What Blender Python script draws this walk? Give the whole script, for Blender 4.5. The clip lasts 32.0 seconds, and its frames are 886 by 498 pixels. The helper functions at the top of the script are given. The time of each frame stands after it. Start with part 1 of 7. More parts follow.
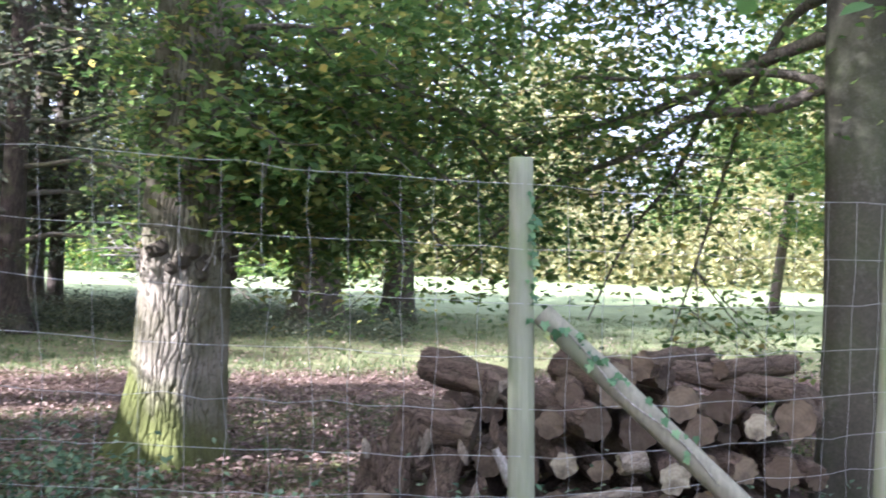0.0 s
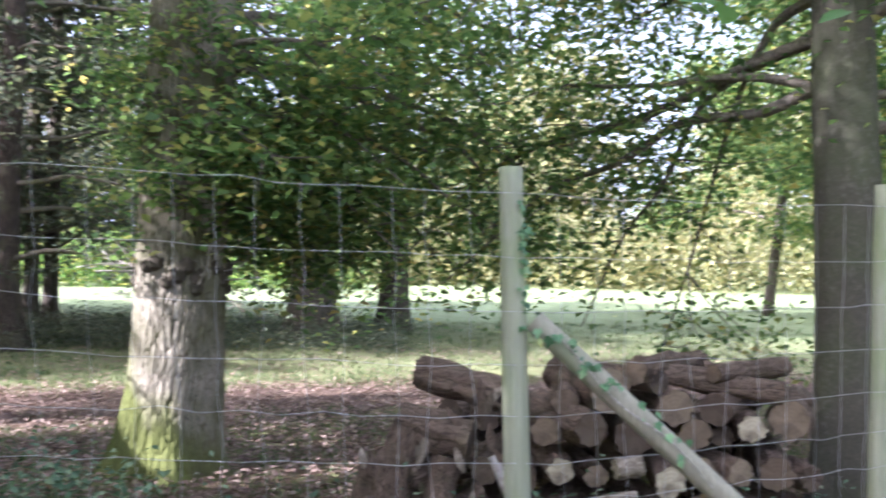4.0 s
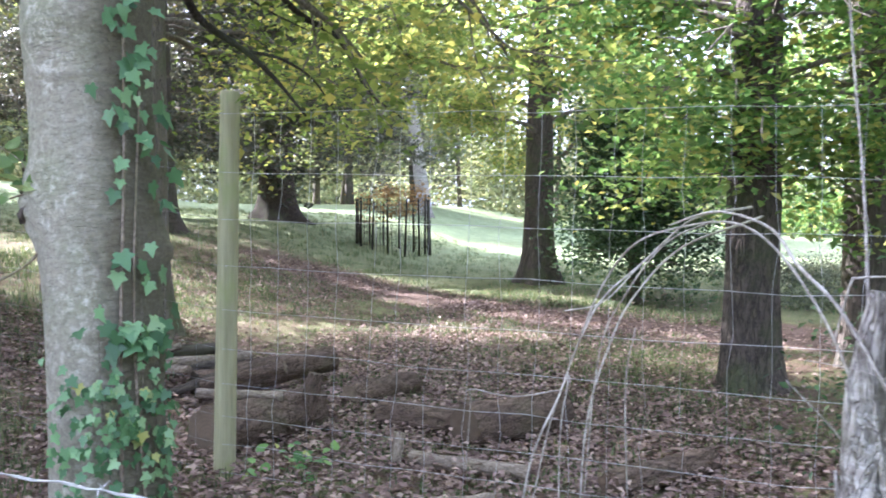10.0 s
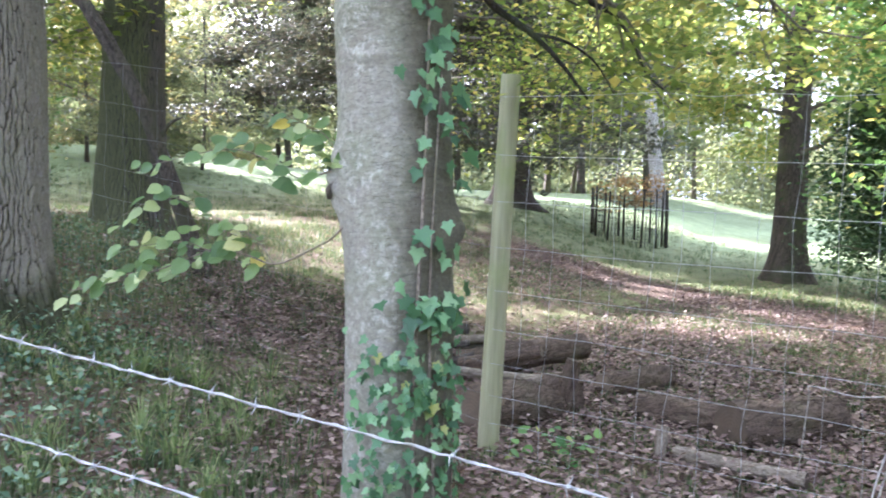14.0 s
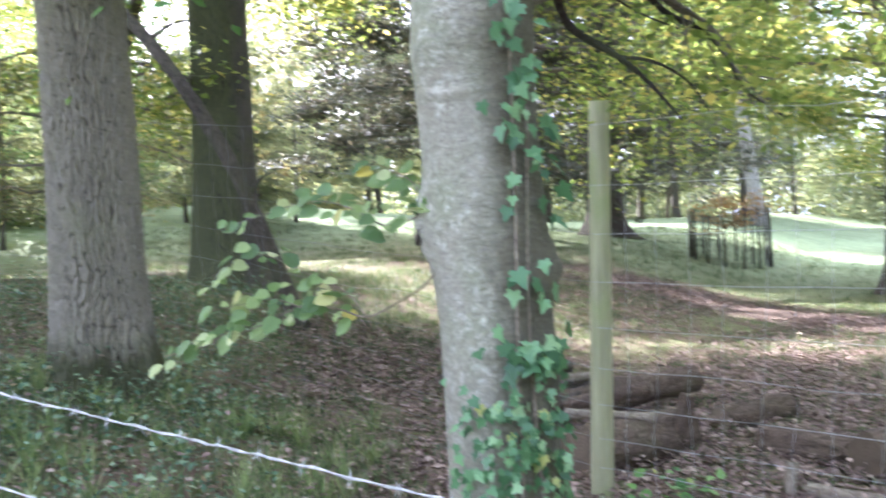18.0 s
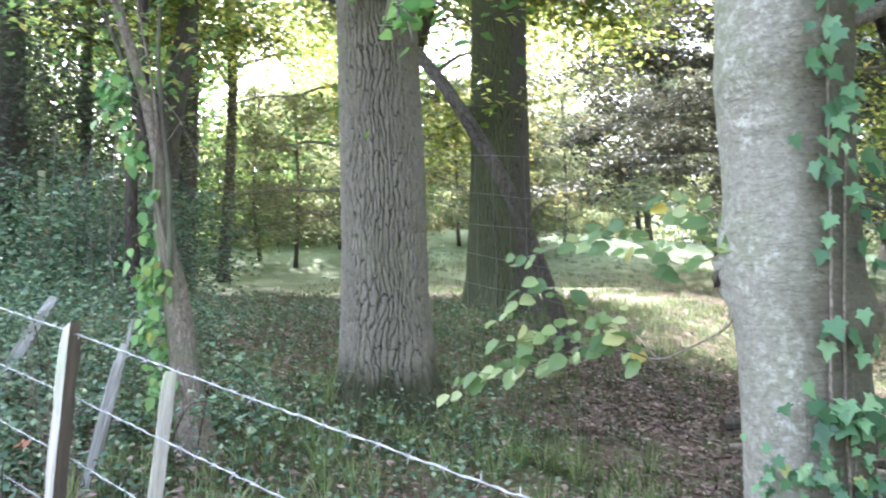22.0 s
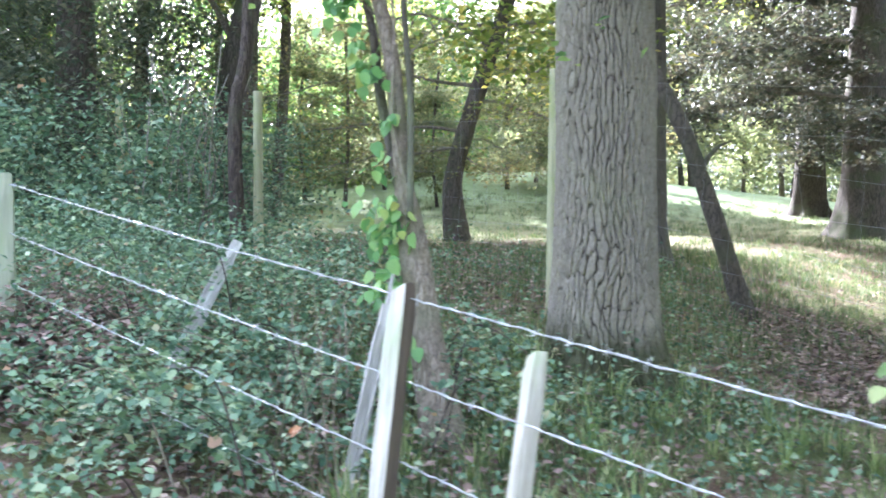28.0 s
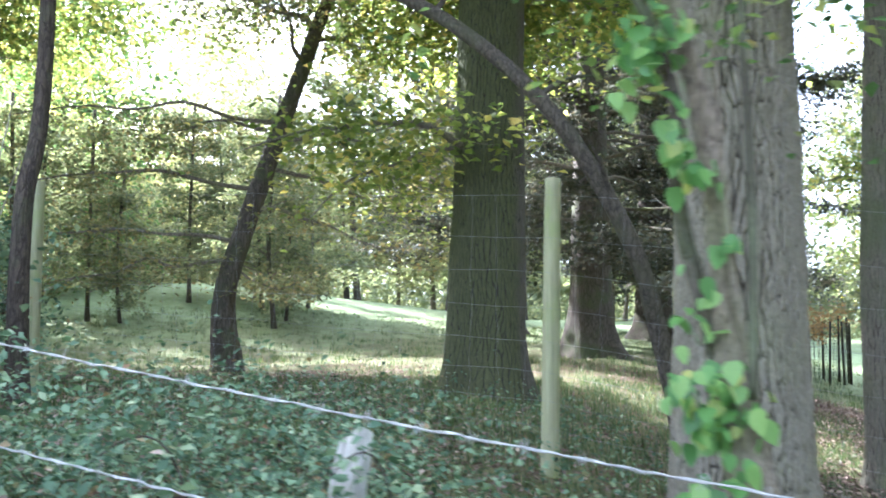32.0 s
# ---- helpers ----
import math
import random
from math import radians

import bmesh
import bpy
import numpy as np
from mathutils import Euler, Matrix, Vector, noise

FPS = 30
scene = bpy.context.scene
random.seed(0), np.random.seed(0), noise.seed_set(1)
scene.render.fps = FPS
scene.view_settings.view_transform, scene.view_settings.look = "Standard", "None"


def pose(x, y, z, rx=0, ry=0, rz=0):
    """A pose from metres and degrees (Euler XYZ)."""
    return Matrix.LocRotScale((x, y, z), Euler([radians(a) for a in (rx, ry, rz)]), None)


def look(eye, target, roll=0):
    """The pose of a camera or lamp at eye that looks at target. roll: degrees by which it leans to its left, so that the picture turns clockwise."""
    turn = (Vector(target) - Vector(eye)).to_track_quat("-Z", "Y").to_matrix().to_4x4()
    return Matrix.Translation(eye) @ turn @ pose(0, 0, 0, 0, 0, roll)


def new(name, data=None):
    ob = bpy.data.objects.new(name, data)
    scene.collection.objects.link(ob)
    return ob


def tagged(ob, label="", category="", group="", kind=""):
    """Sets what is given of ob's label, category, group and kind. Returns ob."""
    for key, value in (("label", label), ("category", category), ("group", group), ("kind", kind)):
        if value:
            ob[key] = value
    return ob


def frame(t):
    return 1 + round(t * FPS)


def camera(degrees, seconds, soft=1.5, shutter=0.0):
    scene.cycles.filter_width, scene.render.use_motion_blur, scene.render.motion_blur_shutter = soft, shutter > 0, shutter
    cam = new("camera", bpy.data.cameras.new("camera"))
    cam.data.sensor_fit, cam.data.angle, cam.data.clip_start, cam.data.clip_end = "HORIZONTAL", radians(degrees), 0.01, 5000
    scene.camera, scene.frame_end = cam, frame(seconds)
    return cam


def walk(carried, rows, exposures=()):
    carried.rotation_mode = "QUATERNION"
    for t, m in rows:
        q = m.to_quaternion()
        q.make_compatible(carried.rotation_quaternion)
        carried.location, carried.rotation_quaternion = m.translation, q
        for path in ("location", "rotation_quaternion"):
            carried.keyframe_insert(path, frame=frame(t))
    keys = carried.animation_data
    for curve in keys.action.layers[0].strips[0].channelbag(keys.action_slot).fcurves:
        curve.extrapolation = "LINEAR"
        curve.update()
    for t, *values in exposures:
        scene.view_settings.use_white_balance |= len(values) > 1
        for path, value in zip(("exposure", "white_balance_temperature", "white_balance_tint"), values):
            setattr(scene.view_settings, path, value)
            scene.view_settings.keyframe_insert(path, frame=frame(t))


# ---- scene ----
cam = camera(50.81, 32.0, soft=1.8, shutter=0.8)


def step(t, x, y, z, tilt, turn, lean):
    """A row of the walk: the eye in metres, then tilt, turn and lean in degrees."""
    return t, pose(x, y, z, 90 + tilt, 0, turn) @ pose(0, 0, 0, 0, 0, lean)


PATH = [
    step(0.0, 0.014, 0.013, 1.507, 0.04, -0.02, 2.18),
    step(0.5, 0.031, 0.068, 1.509, 0.36, -2.17, 2.23),
    step(1.0, 0.042, 0.077, 1.507, 0.67, -4.46, 2.65),
    step(1.5, 0.046, 0.073, 1.512, 0.89, -6.29, 2.60),
    step(2.0, 0.060, 0.070, 1.511, 1.09, -7.89, 2.45),
    step(2.5, 0.060, 0.046, 1.515, 1.37, -8.88, 2.43),
    step(4.5, 0.020, -0.029, 1.510, 0.42, 3.56, 0.87),
    step(5.0, 0.025, 0.051, 1.504, 0.47, 6.76, 1.12),
    step(5.5, 0.013, 0.054, 1.503, 0.16, 10.96, 1.09),
    step(6.0, -0.006, 0.079, 1.502, -0.24, 16.87, 1.09),
    step(6.5, -0.043, 0.113, 1.500, -0.45, 21.64, 1.61),
    step(7.0, -0.066, 0.114, 1.499, -0.45, 25.80, 1.08),
    step(7.5, -0.077, 0.097, 1.503, -0.11, 31.41, 0.38),
    step(8.0, -0.072, 0.077, 1.509, 0.54, 37.30, 0.25),
    step(8.5, -0.062, 0.036, 1.513, 1.38, 44.65, 0.46),
    step(9.0, -0.034, -0.027, 1.496, 1.08, 52.51, 0.04),
    step(9.5, -0.064, -0.031, 1.472, -2.00, 59.77, 0.99),
    step(10.0, -0.098, -0.060, 1.464, -2.47, 61.56, 0.21),
    step(10.5, -0.153, -0.096, 1.455, -2.80, 62.66, 0.33),
    step(11.0, -0.189, -0.128, 1.444, -2.87, 64.56, 1.26),
    step(11.5, -0.201, -0.156, 1.449, -3.27, 66.03, 2.36),
    step(12.0, -0.203, -0.175, 1.448, -3.19, 67.83, 1.75),
    step(12.5, -0.190, -0.206, 1.438, -3.17, 70.19, 1.11),
    step(13.0, -0.210, -0.236, 1.437, -3.53, 72.72, 1.10),
    step(13.5, -0.215, -0.267, 1.439, -3.35, 73.89, 1.48),
    step(14.0, -0.227, -0.284, 1.436, -3.38, 75.23, 1.81),
    step(14.5, -0.232, -0.291, 1.433, -3.57, 76.37, 1.30),
    step(16.5, -0.250, -0.327, 1.434, -2.11, 75.75, 1.35),
    step(17.0, -0.289, -0.292, 1.431, -2.14, 75.80, -0.31),
    step(17.5, -0.349, -0.249, 1.438, -2.04, 76.49, -1.67),
    step(18.0, -0.402, -0.244, 1.449, -1.06, 81.02, -2.41),
    step(18.5, -0.457, -0.262, 1.458, -0.37, 83.83, -1.67),
    step(19.0, -0.482, -0.284, 1.463, -0.34, 86.12, -1.63),
    step(19.5, -0.486, -0.294, 1.474, -0.48, 88.07, -1.42),
    step(20.0, -0.473, -0.314, 1.486, -0.52, 90.06, -1.12),
    step(20.5, -0.474, -0.326, 1.486, -0.14, 91.83, -1.04),
    step(21.0, -0.483, -0.336, 1.490, 0.15, 93.81, -0.94),
    step(21.5, -0.487, -0.334, 1.497, 0.40, 95.29, -1.15),
    step(22.0, -0.489, -0.337, 1.499, 0.90, 97.13, -0.80),
    step(22.5, -0.510, -0.343, 1.496, 0.76, 99.62, -0.01),
    step(23.0, -0.553, -0.370, 1.487, -1.58, 102.78, 0.45),
    step(23.5, -0.555, -0.517, 1.519, -1.94, 101.21, 0.12),
    step(24.0, -0.493, -0.645, 1.542, -0.25, 97.63, -0.80),
    step(24.5, -0.512, -0.742, 1.500, -0.02, 96.85, 0.71),
    step(26.5, -0.830, -1.394, 1.529, -0.39, 90.03, -0.90),
    step(27.0, -0.901, -1.506, 1.494, -1.05, 87.11, -0.07),
    step(27.5, -1.099, -1.640, 1.526, -2.03, 91.31, 0.30),
    step(28.0, -1.257, -1.826, 1.518, -2.64, 97.37, 0.42),
    step(28.5, -1.400, -2.066, 1.562, -2.56, 93.76, -1.27),
    step(29.0, -1.603, -2.256, 1.553, -0.26, 85.40, 0.08),
    step(29.5, -1.891, -2.542, 1.619, 2.01, 84.28, 0.76),
    step(30.0, -2.097, -2.940, 1.620, 4.83, 83.07, -0.56),
    step(30.5, -2.289, -3.220, 1.611, 4.18, 78.04, 0.00),
    step(31.0, -2.591, -3.500, 1.680, 4.92, 76.61, 1.23),
    step(31.5, -2.814, -3.919, 1.676, 4.21, 74.76, 0.05),
    step(32.0, -3.124, -4.238, 1.684, 4.27, 73.53, 0.56),
]
EXPOSURES = [(0.0, 2.55, 5300, 27), (2.5, 2.42, 5300, 27), (4.5, 2.6, 5360, 25), (6.0, 2.93, 5380, 25), (9.0, 3.14, 5300, 24), (14.5, 3.3, 5280, 24), (20.0, 3.34, 5300, 20), (24.0, 3.62, 5260, 20), (28.0, 3.6, 5180, 18), (30.0, 3.52, 5140, 12), (32.0, 3.25, 5180, 14)]
walk(cam, PATH, EXPOSURES)

# ---- light ----
SUN_AZ = radians(117)
SUN_EL = radians(33)
sun_dir = Vector((-math.sin(SUN_AZ) * math.cos(SUN_EL), math.cos(SUN_AZ) * math.cos(SUN_EL), math.sin(SUN_EL)))
world = bpy.data.worlds.new("sky")
scene.world = world
world.use_nodes = True
wn = world.node_tree
sky = wn.nodes.new("ShaderNodeTexSky")
sky.sky_type = "NISHITA"
sky.sun_disc = False
sky.sun_elevation = SUN_EL
sky.sun_rotation = math.atan2(sun_dir.x, sun_dir.y)
sky.air_density = 0.7
sky.dust_density = 9.0
sky.ozone_density = 0.4
veil = wn.nodes.new("ShaderNodeMix")
veil.data_type = "RGBA"
veil.inputs[0].default_value = 0.5
veil.inputs[7].default_value = (5.2, 5.5, 6.0, 1)
wn.links.new(sky.outputs[0], veil.inputs[6])
wn.links.new(veil.outputs[2], wn.nodes["Background"].inputs[0])
wn.nodes["Background"].inputs[1].default_value = 0.122
sun = new("sun", bpy.data.lights.new("sun", "SUN"))
sun.data.energy = 5.0
sun.data.angle = radians(0.6)
sun.data.color = (1.0, 0.93, 0.80)
sun.matrix_world = look(sun_dir * 60, (0, 0, 0))

# ---- materials ----


def nodes_of(name):
    mat = bpy.data.materials.new(name)
    mat.use_nodes = True
    nt = mat.node_tree
    return mat, nt, nt.nodes, nt.links, nt.nodes["Principled BSDF"]


def ramp(nt, source, stops):
    n = nt.nodes.new("ShaderNodeValToRGB")
    e = n.color_ramp.elements
    while len(e) < len(stops):
        e.new(0.5)
    for el, (p, c) in zip(e, stops):
        el.position, el.color = p, (*c, 1)
    nt.links.new(source, n.inputs[0])
    return n.outputs[0]


def noise_tex(nt, scale, detail=4, stretch=(1, 1, 1), rough=0.55, coord="Object", distort=0.0):
    tc = nt.nodes.new("ShaderNodeTexCoord")
    mp = nt.nodes.new("ShaderNodeMapping")
    mp.inputs["Scale"].default_value = stretch
    n = nt.nodes.new("ShaderNodeTexNoise")
    n.inputs["Scale"].default_value, n.inputs["Detail"].default_value = scale, detail
    n.inputs["Roughness"].default_value, n.inputs["Distortion"].default_value = rough, distort
    nt.links.new(tc.outputs[coord], mp.inputs[0])
    nt.links.new(mp.outputs[0], n.inputs["Vector"])
    return n.outputs[0]


def mix(nt, fac, a, b, mode="MIX"):
    n = nt.nodes.new("ShaderNodeMix")
    n.data_type, n.blend_type = "RGBA", mode
    for key, v in ((0, fac), (6, a), (7, b)):
        if isinstance(v, (int, float)):
            n.inputs[key].default_value = v
        elif isinstance(v, tuple):
            n.inputs[key].default_value = (*v, 1)
        else:
            nt.links.new(v, n.inputs[key])
    return n.outputs[2]


def bump(nt, bsdf, height, strength, distance):
    b = nt.nodes.new("ShaderNodeBump")
    b.inputs["Strength"].default_value, b.inputs["Distance"].default_value = strength, distance
    nt.links.new(height, b.inputs["Height"])
    nt.links.new(b.outputs[0], bsdf.inputs["Normal"])


def bark(name, dark, light, moss, amount, ridge=14, stretch=0.16, depth=0.02, blotch=None, foot=None, groove=0.24, warp=0.16, side=None, plates=False):
    """Bark with furrows that run up the stem, patches of moss or lichen, and fine grain."""
    mat, nt, ns, ln, b = nodes_of(name)
    n1 = noise_tex(nt, ridge, 5, (1, 1, stretch), 0.6, "Object", 0.6)
    n2 = noise_tex(nt, 2.2, 5)
    n3 = noise_tex(nt, 60, 3)
    vor = nt.nodes.new("ShaderNodeTexVoronoi")
    vor.feature = "DISTANCE_TO_EDGE"
    vor.inputs["Scale"].default_value = ridge
    tc = nt.nodes.new("ShaderNodeTexCoord")
    mp = nt.nodes.new("ShaderNodeMapping")
    mp.inputs["Scale"].default_value = (1, 1, stretch)
    bent = mix(nt, warp, mp.outputs[0], noise_tex(nt, 9, 4, (1, 1, stretch * 2.2), 0.6, "Object", 0.4), "ADD")
    ln.new(tc.outputs["Object"], mp.inputs[0])
    ln.new(bent, vor.inputs["Vector"])
    edge = nt.nodes.new("ShaderNodeMath")
    edge.operation = "MULTIPLY"
    ln.new(vor.outputs["Distance"], edge.inputs[0])
    ln.new(ramp(nt, noise_tex(nt, ridge * 1.6, 3, (1, 1, stretch * 2)), [(0.3, (0.5, 0.5, 0.5)), (0.6, (1.6, 1.6, 1.6))]), edge.inputs[1])
    crack = ramp(nt, edge.outputs[0], [(0.0, (0, 0, 0)), (groove * 0.3, (0.45, 0.45, 0.45)), (groove, (1, 1, 1))])
    col = ramp(nt, n1, [(0.30, tuple(d * 0.45 + l * 0.55 for d, l in zip(dark, light))), (0.66, light)])
    # Furrows coloured darker than the plates, which puts their shade into the bark.
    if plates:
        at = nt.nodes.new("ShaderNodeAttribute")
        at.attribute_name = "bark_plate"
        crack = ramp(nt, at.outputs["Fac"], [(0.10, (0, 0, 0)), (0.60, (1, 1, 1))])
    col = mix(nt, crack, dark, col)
    col = mix(nt, ramp(nt, n2, [(0.55 - amount * 0.25, (0, 0, 0)), (0.72 - amount * 0.2, (1, 1, 1))]), col, moss)
    if foot:
        sep = nt.nodes.new("ShaderNodeSeparateXYZ")
        ln.new(tc.outputs["Object"], sep.inputs[0])
        up = nt.nodes.new("ShaderNodeMath")
        up.operation = "MULTIPLY_ADD"
        ln.new(sep.outputs[2], up.inputs[0])
        up.inputs[1].default_value = -0.55 / foot[0]
        ln.new(noise_tex(nt, 3.2, 5, (1, 1, 0.5)), up.inputs[2])
        height = up.outputs[0]
        if len(foot) > 2:
            tilt = nt.nodes.new("ShaderNodeVectorMath")
            tilt.operation = "DOT_PRODUCT"
            tilt.inputs[1].default_value = foot[2]
            ln.new(tc.outputs["Object"], tilt.inputs[0])
            both = nt.nodes.new("ShaderNodeMath")
            ln.new(height, both.inputs[0])
            ln.new(tilt.outputs["Value"], both.inputs[1])
            height = both.outputs[0]
        col = mix(nt, ramp(nt, height, [(0.0, (0, 0, 0)), (0.30, (1, 1, 1))]), col, mix(nt, n1, tuple(c * 0.4 for c in foot[1]), tuple(c * 1.8 for c in foot[1])))
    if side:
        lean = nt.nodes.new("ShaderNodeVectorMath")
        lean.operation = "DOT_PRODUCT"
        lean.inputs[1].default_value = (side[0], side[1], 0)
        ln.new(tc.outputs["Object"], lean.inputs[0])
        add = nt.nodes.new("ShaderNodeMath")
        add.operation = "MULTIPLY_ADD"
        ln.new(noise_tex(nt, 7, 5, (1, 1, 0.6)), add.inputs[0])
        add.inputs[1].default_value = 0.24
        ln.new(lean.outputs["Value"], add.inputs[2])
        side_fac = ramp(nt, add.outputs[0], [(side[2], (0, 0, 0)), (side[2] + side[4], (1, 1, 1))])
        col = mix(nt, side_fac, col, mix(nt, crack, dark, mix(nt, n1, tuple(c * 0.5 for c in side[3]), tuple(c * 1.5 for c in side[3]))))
    if blotch:
        n4 = noise_tex(nt, 24, 9, (1, 1, 1.2), 0.78)
        spot = ramp(nt, n4, [(0.49, (0, 0, 0)), (0.61, (1, 1, 1))])
        spot = mix(nt, 1.0, spot, ramp(nt, noise_tex(nt, 3.4, 4, (1, 1, 0.7), 0.6), [(0.36, (0.06, 0.06, 0.06)), (0.62, (1, 1, 1))]), "MULTIPLY")
        if side:
            inv = nt.nodes.new("ShaderNodeInvert")
            ln.new(side_fac, inv.inputs[1])
            spot = mix(nt, 1.0, spot, inv.outputs[0], "MULTIPLY")
        col = mix(nt, spot, col, blotch)
    col = mix(nt, 0.5, col, ramp(nt, n3, [(0.3, (0.35, 0.35, 0.35)), (0.7, (0.65, 0.65, 0.65))]), "OVERLAY")
    ln.new(col, b.inputs["Base Color"])
    b.inputs["Roughness"].default_value = 0.9
    b.inputs["Specular IOR Level"].default_value = 0.2
    h = mix(nt, 0.5, mix(nt, 0.3, n1, n3), crack)
    bump(nt, b, h, 0.9, depth)
    return mat


def leaf_mat(name, stops, through_amount=0.55, gloss=0.55, glow=1.35):
    """Leaves, each of its own colour, that let some light through."""
    mat, nt, ns, ln, b = nodes_of(name)
    g = ns.new("ShaderNodeNewGeometry")
    col = ramp(nt, g.outputs["Random Per Island"], stops)
    n = noise_tex(nt, 40, 2)
    col = mix(nt, 0.25, col, ramp(nt, n, [(0.3, (0.3, 0.3, 0.3)), (0.7, (0.7, 0.7, 0.7))]), "OVERLAY")
    ln.new(col, b.inputs["Base Color"])
    b.inputs["Roughness"].default_value = gloss
    b.inputs["Specular IOR Level"].default_value = 0.18
    tr = ns.new("ShaderNodeBsdfTranslucent")
    ln.new(mix(nt, 1.0, col, (glow, glow, 0.78 * glow), "MULTIPLY"), tr.inputs[0])
    m = ns.new("ShaderNodeMixShader")
    m.inputs[0].default_value = through_amount
    ln.new(b.outputs[0], m.inputs[1])
    ln.new(tr.outputs[0], m.inputs[2])
    ln.new(m.outputs[0], ns["Material Output"].inputs[0])
    return mat


def leaf_object_mat(name, stops, through_amount=0.35):
    """As leaf_mat, for leaves that are objects of their own."""
    mat, nt, ns, ln, b = nodes_of(name)
    g = ns.new("ShaderNodeObjectInfo")
    col = ramp(nt, g.outputs["Random"], stops)
    n = noise_tex(nt, 30, 3)
    col = mix(nt, 0.35, col, ramp(nt, n, [(0.3, (0.3, 0.3, 0.3)), (0.7, (0.7, 0.7, 0.7))]), "OVERLAY")
    ln.new(col, b.inputs["Base Color"])
    b.inputs["Roughness"].default_value = 0.42
    tr = ns.new("ShaderNodeBsdfTranslucent")
    ln.new(col, tr.inputs[0])
    m = ns.new("ShaderNodeMixShader")
    m.inputs[0].default_value = through_amount
    ln.new(b.outputs[0], m.inputs[1])
    ln.new(tr.outputs[0], m.inputs[2])
    ln.new(m.outputs[0], ns["Material Output"].inputs[0])
    return mat


def timber(name, dark, light, tint, amount, along=(1, 1, 0.06)):
    """Weathered fence wood: grain along the post, green algae in patches."""
    mat, nt, ns, ln, b = nodes_of(name)
    n1 = noise_tex(nt, 45, 5, along, 0.65)
    n2 = noise_tex(nt, 4.5, 5, (1, 1, 0.5))
    n3 = noise_tex(nt, 90, 2)
    col = ramp(nt, n1, [(0.3, dark), (0.7, light)])
    col = mix(nt, ramp(nt, n2, [(0.62 - amount * 0.3, (0, 0, 0)), (0.8 - amount * 0.3, (1, 1, 1))]), col, tint)
    ln.new(col, b.inputs["Base Color"])
    b.inputs["Roughness"].default_value = 0.85
    bump(nt, b, mix(nt, 0.3, n1, n3), 0.5, 0.006)
    return mat


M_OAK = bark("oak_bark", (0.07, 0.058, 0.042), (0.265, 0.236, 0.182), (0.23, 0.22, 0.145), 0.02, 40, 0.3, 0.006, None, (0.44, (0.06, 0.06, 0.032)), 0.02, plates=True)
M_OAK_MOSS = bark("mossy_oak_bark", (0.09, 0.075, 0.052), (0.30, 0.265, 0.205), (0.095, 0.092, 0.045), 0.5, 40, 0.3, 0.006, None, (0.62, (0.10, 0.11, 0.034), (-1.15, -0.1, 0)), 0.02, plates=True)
# Olive-brown side: algae, and the trunk's shaded side put into its colour.
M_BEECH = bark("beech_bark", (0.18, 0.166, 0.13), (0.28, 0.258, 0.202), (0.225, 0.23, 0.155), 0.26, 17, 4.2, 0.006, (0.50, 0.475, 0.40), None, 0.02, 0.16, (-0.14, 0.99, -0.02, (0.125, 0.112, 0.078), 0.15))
M_DARK = bark("dark_bark", (0.055, 0.045, 0.038), (0.13, 0.108, 0.088), (0.085, 0.095, 0.05), 0.25, 20, 0.2, 0.015)
M_BLACK = bark("black_bark", (0.022, 0.018, 0.016), (0.062, 0.052, 0.044), (0.06, 0.065, 0.035), 0.15, 24, 0.25, 0.012)
M_SMOOTH = bark("smooth_dark_bark", (0.058, 0.053, 0.041), (0.09, 0.082, 0.062), (0.08, 0.086, 0.05), 0.45, 30, 0.9, 0.004, (0.125, 0.122, 0.095), None, 0.03)
M_ELDER = bark("elder_bark", (0.135, 0.106, 0.08), (0.30, 0.25, 0.192), (0.17, 0.16, 0.10), 0.2, 34, 0.25, 0.006)
M_DEADWOOD = bark("dead_trunk_bark", (0.05, 0.041, 0.033), (0.135, 0.113, 0.09), (0.09, 0.09, 0.055), 0.2, 30, 0.2, 0.01)
M_BROWN = bark("brown_bark", (0.072, 0.06, 0.048), (0.195, 0.17, 0.138), (0.125, 0.13, 0.08), 0.4, 40, 0.3, 0.006, None, None, 0.02, plates=True)
M_GREEN = bark("green_bark", (0.04, 0.036, 0.03), (0.105, 0.092, 0.075), (0.08, 0.085, 0.04), 0.2, 36, 0.3, 0.006, None, None, 0.02, 0.16, (0.3, -0.95, -0.10, (0.085, 0.088, 0.043), 0.22), True)
M_RED = bark("red_bark", (0.042, 0.033, 0.027), (0.10, 0.077, 0.063), (0.10, 0.10, 0.06), 0.1, 22, 0.15, 0.02)
M_GREY = bark("grey_bark", (0.16, 0.14, 0.12), (0.33, 0.30, 0.26), (0.17, 0.18, 0.10), 0.2, 22, 0.2, 0.01)
M_BLEACHED = bark("bleached_bark", (0.11, 0.093, 0.082), (0.42, 0.385, 0.35), (0.24, 0.235, 0.185), 0.3, 60, 0.2, 0.012, (0.66, 0.64, 0.60))
M_TWIG = bark("twig_bark", (0.09, 0.075, 0.06), (0.22, 0.19, 0.15), (0.15, 0.15, 0.08), 0.1, 30, 0.4, 0.004)
M_PALE_TWIG = bark("pale_twig_bark", (0.24, 0.21, 0.185), (0.45, 0.42, 0.375), (0.25, 0.245, 0.18), 0.1, 30, 0.4, 0.004)
M_LOG = bark("log_bark", (0.05, 0.035, 0.026), (0.175, 0.126, 0.092), (0.12, 0.11, 0.065), 0.2, 30, 0.22, 0.014, None, None, 0.17, 0.3)
M_POST = timber("post_wood", (0.25, 0.24, 0.13), (0.40, 0.385, 0.235), (0.27, 0.31, 0.12), 0.35)
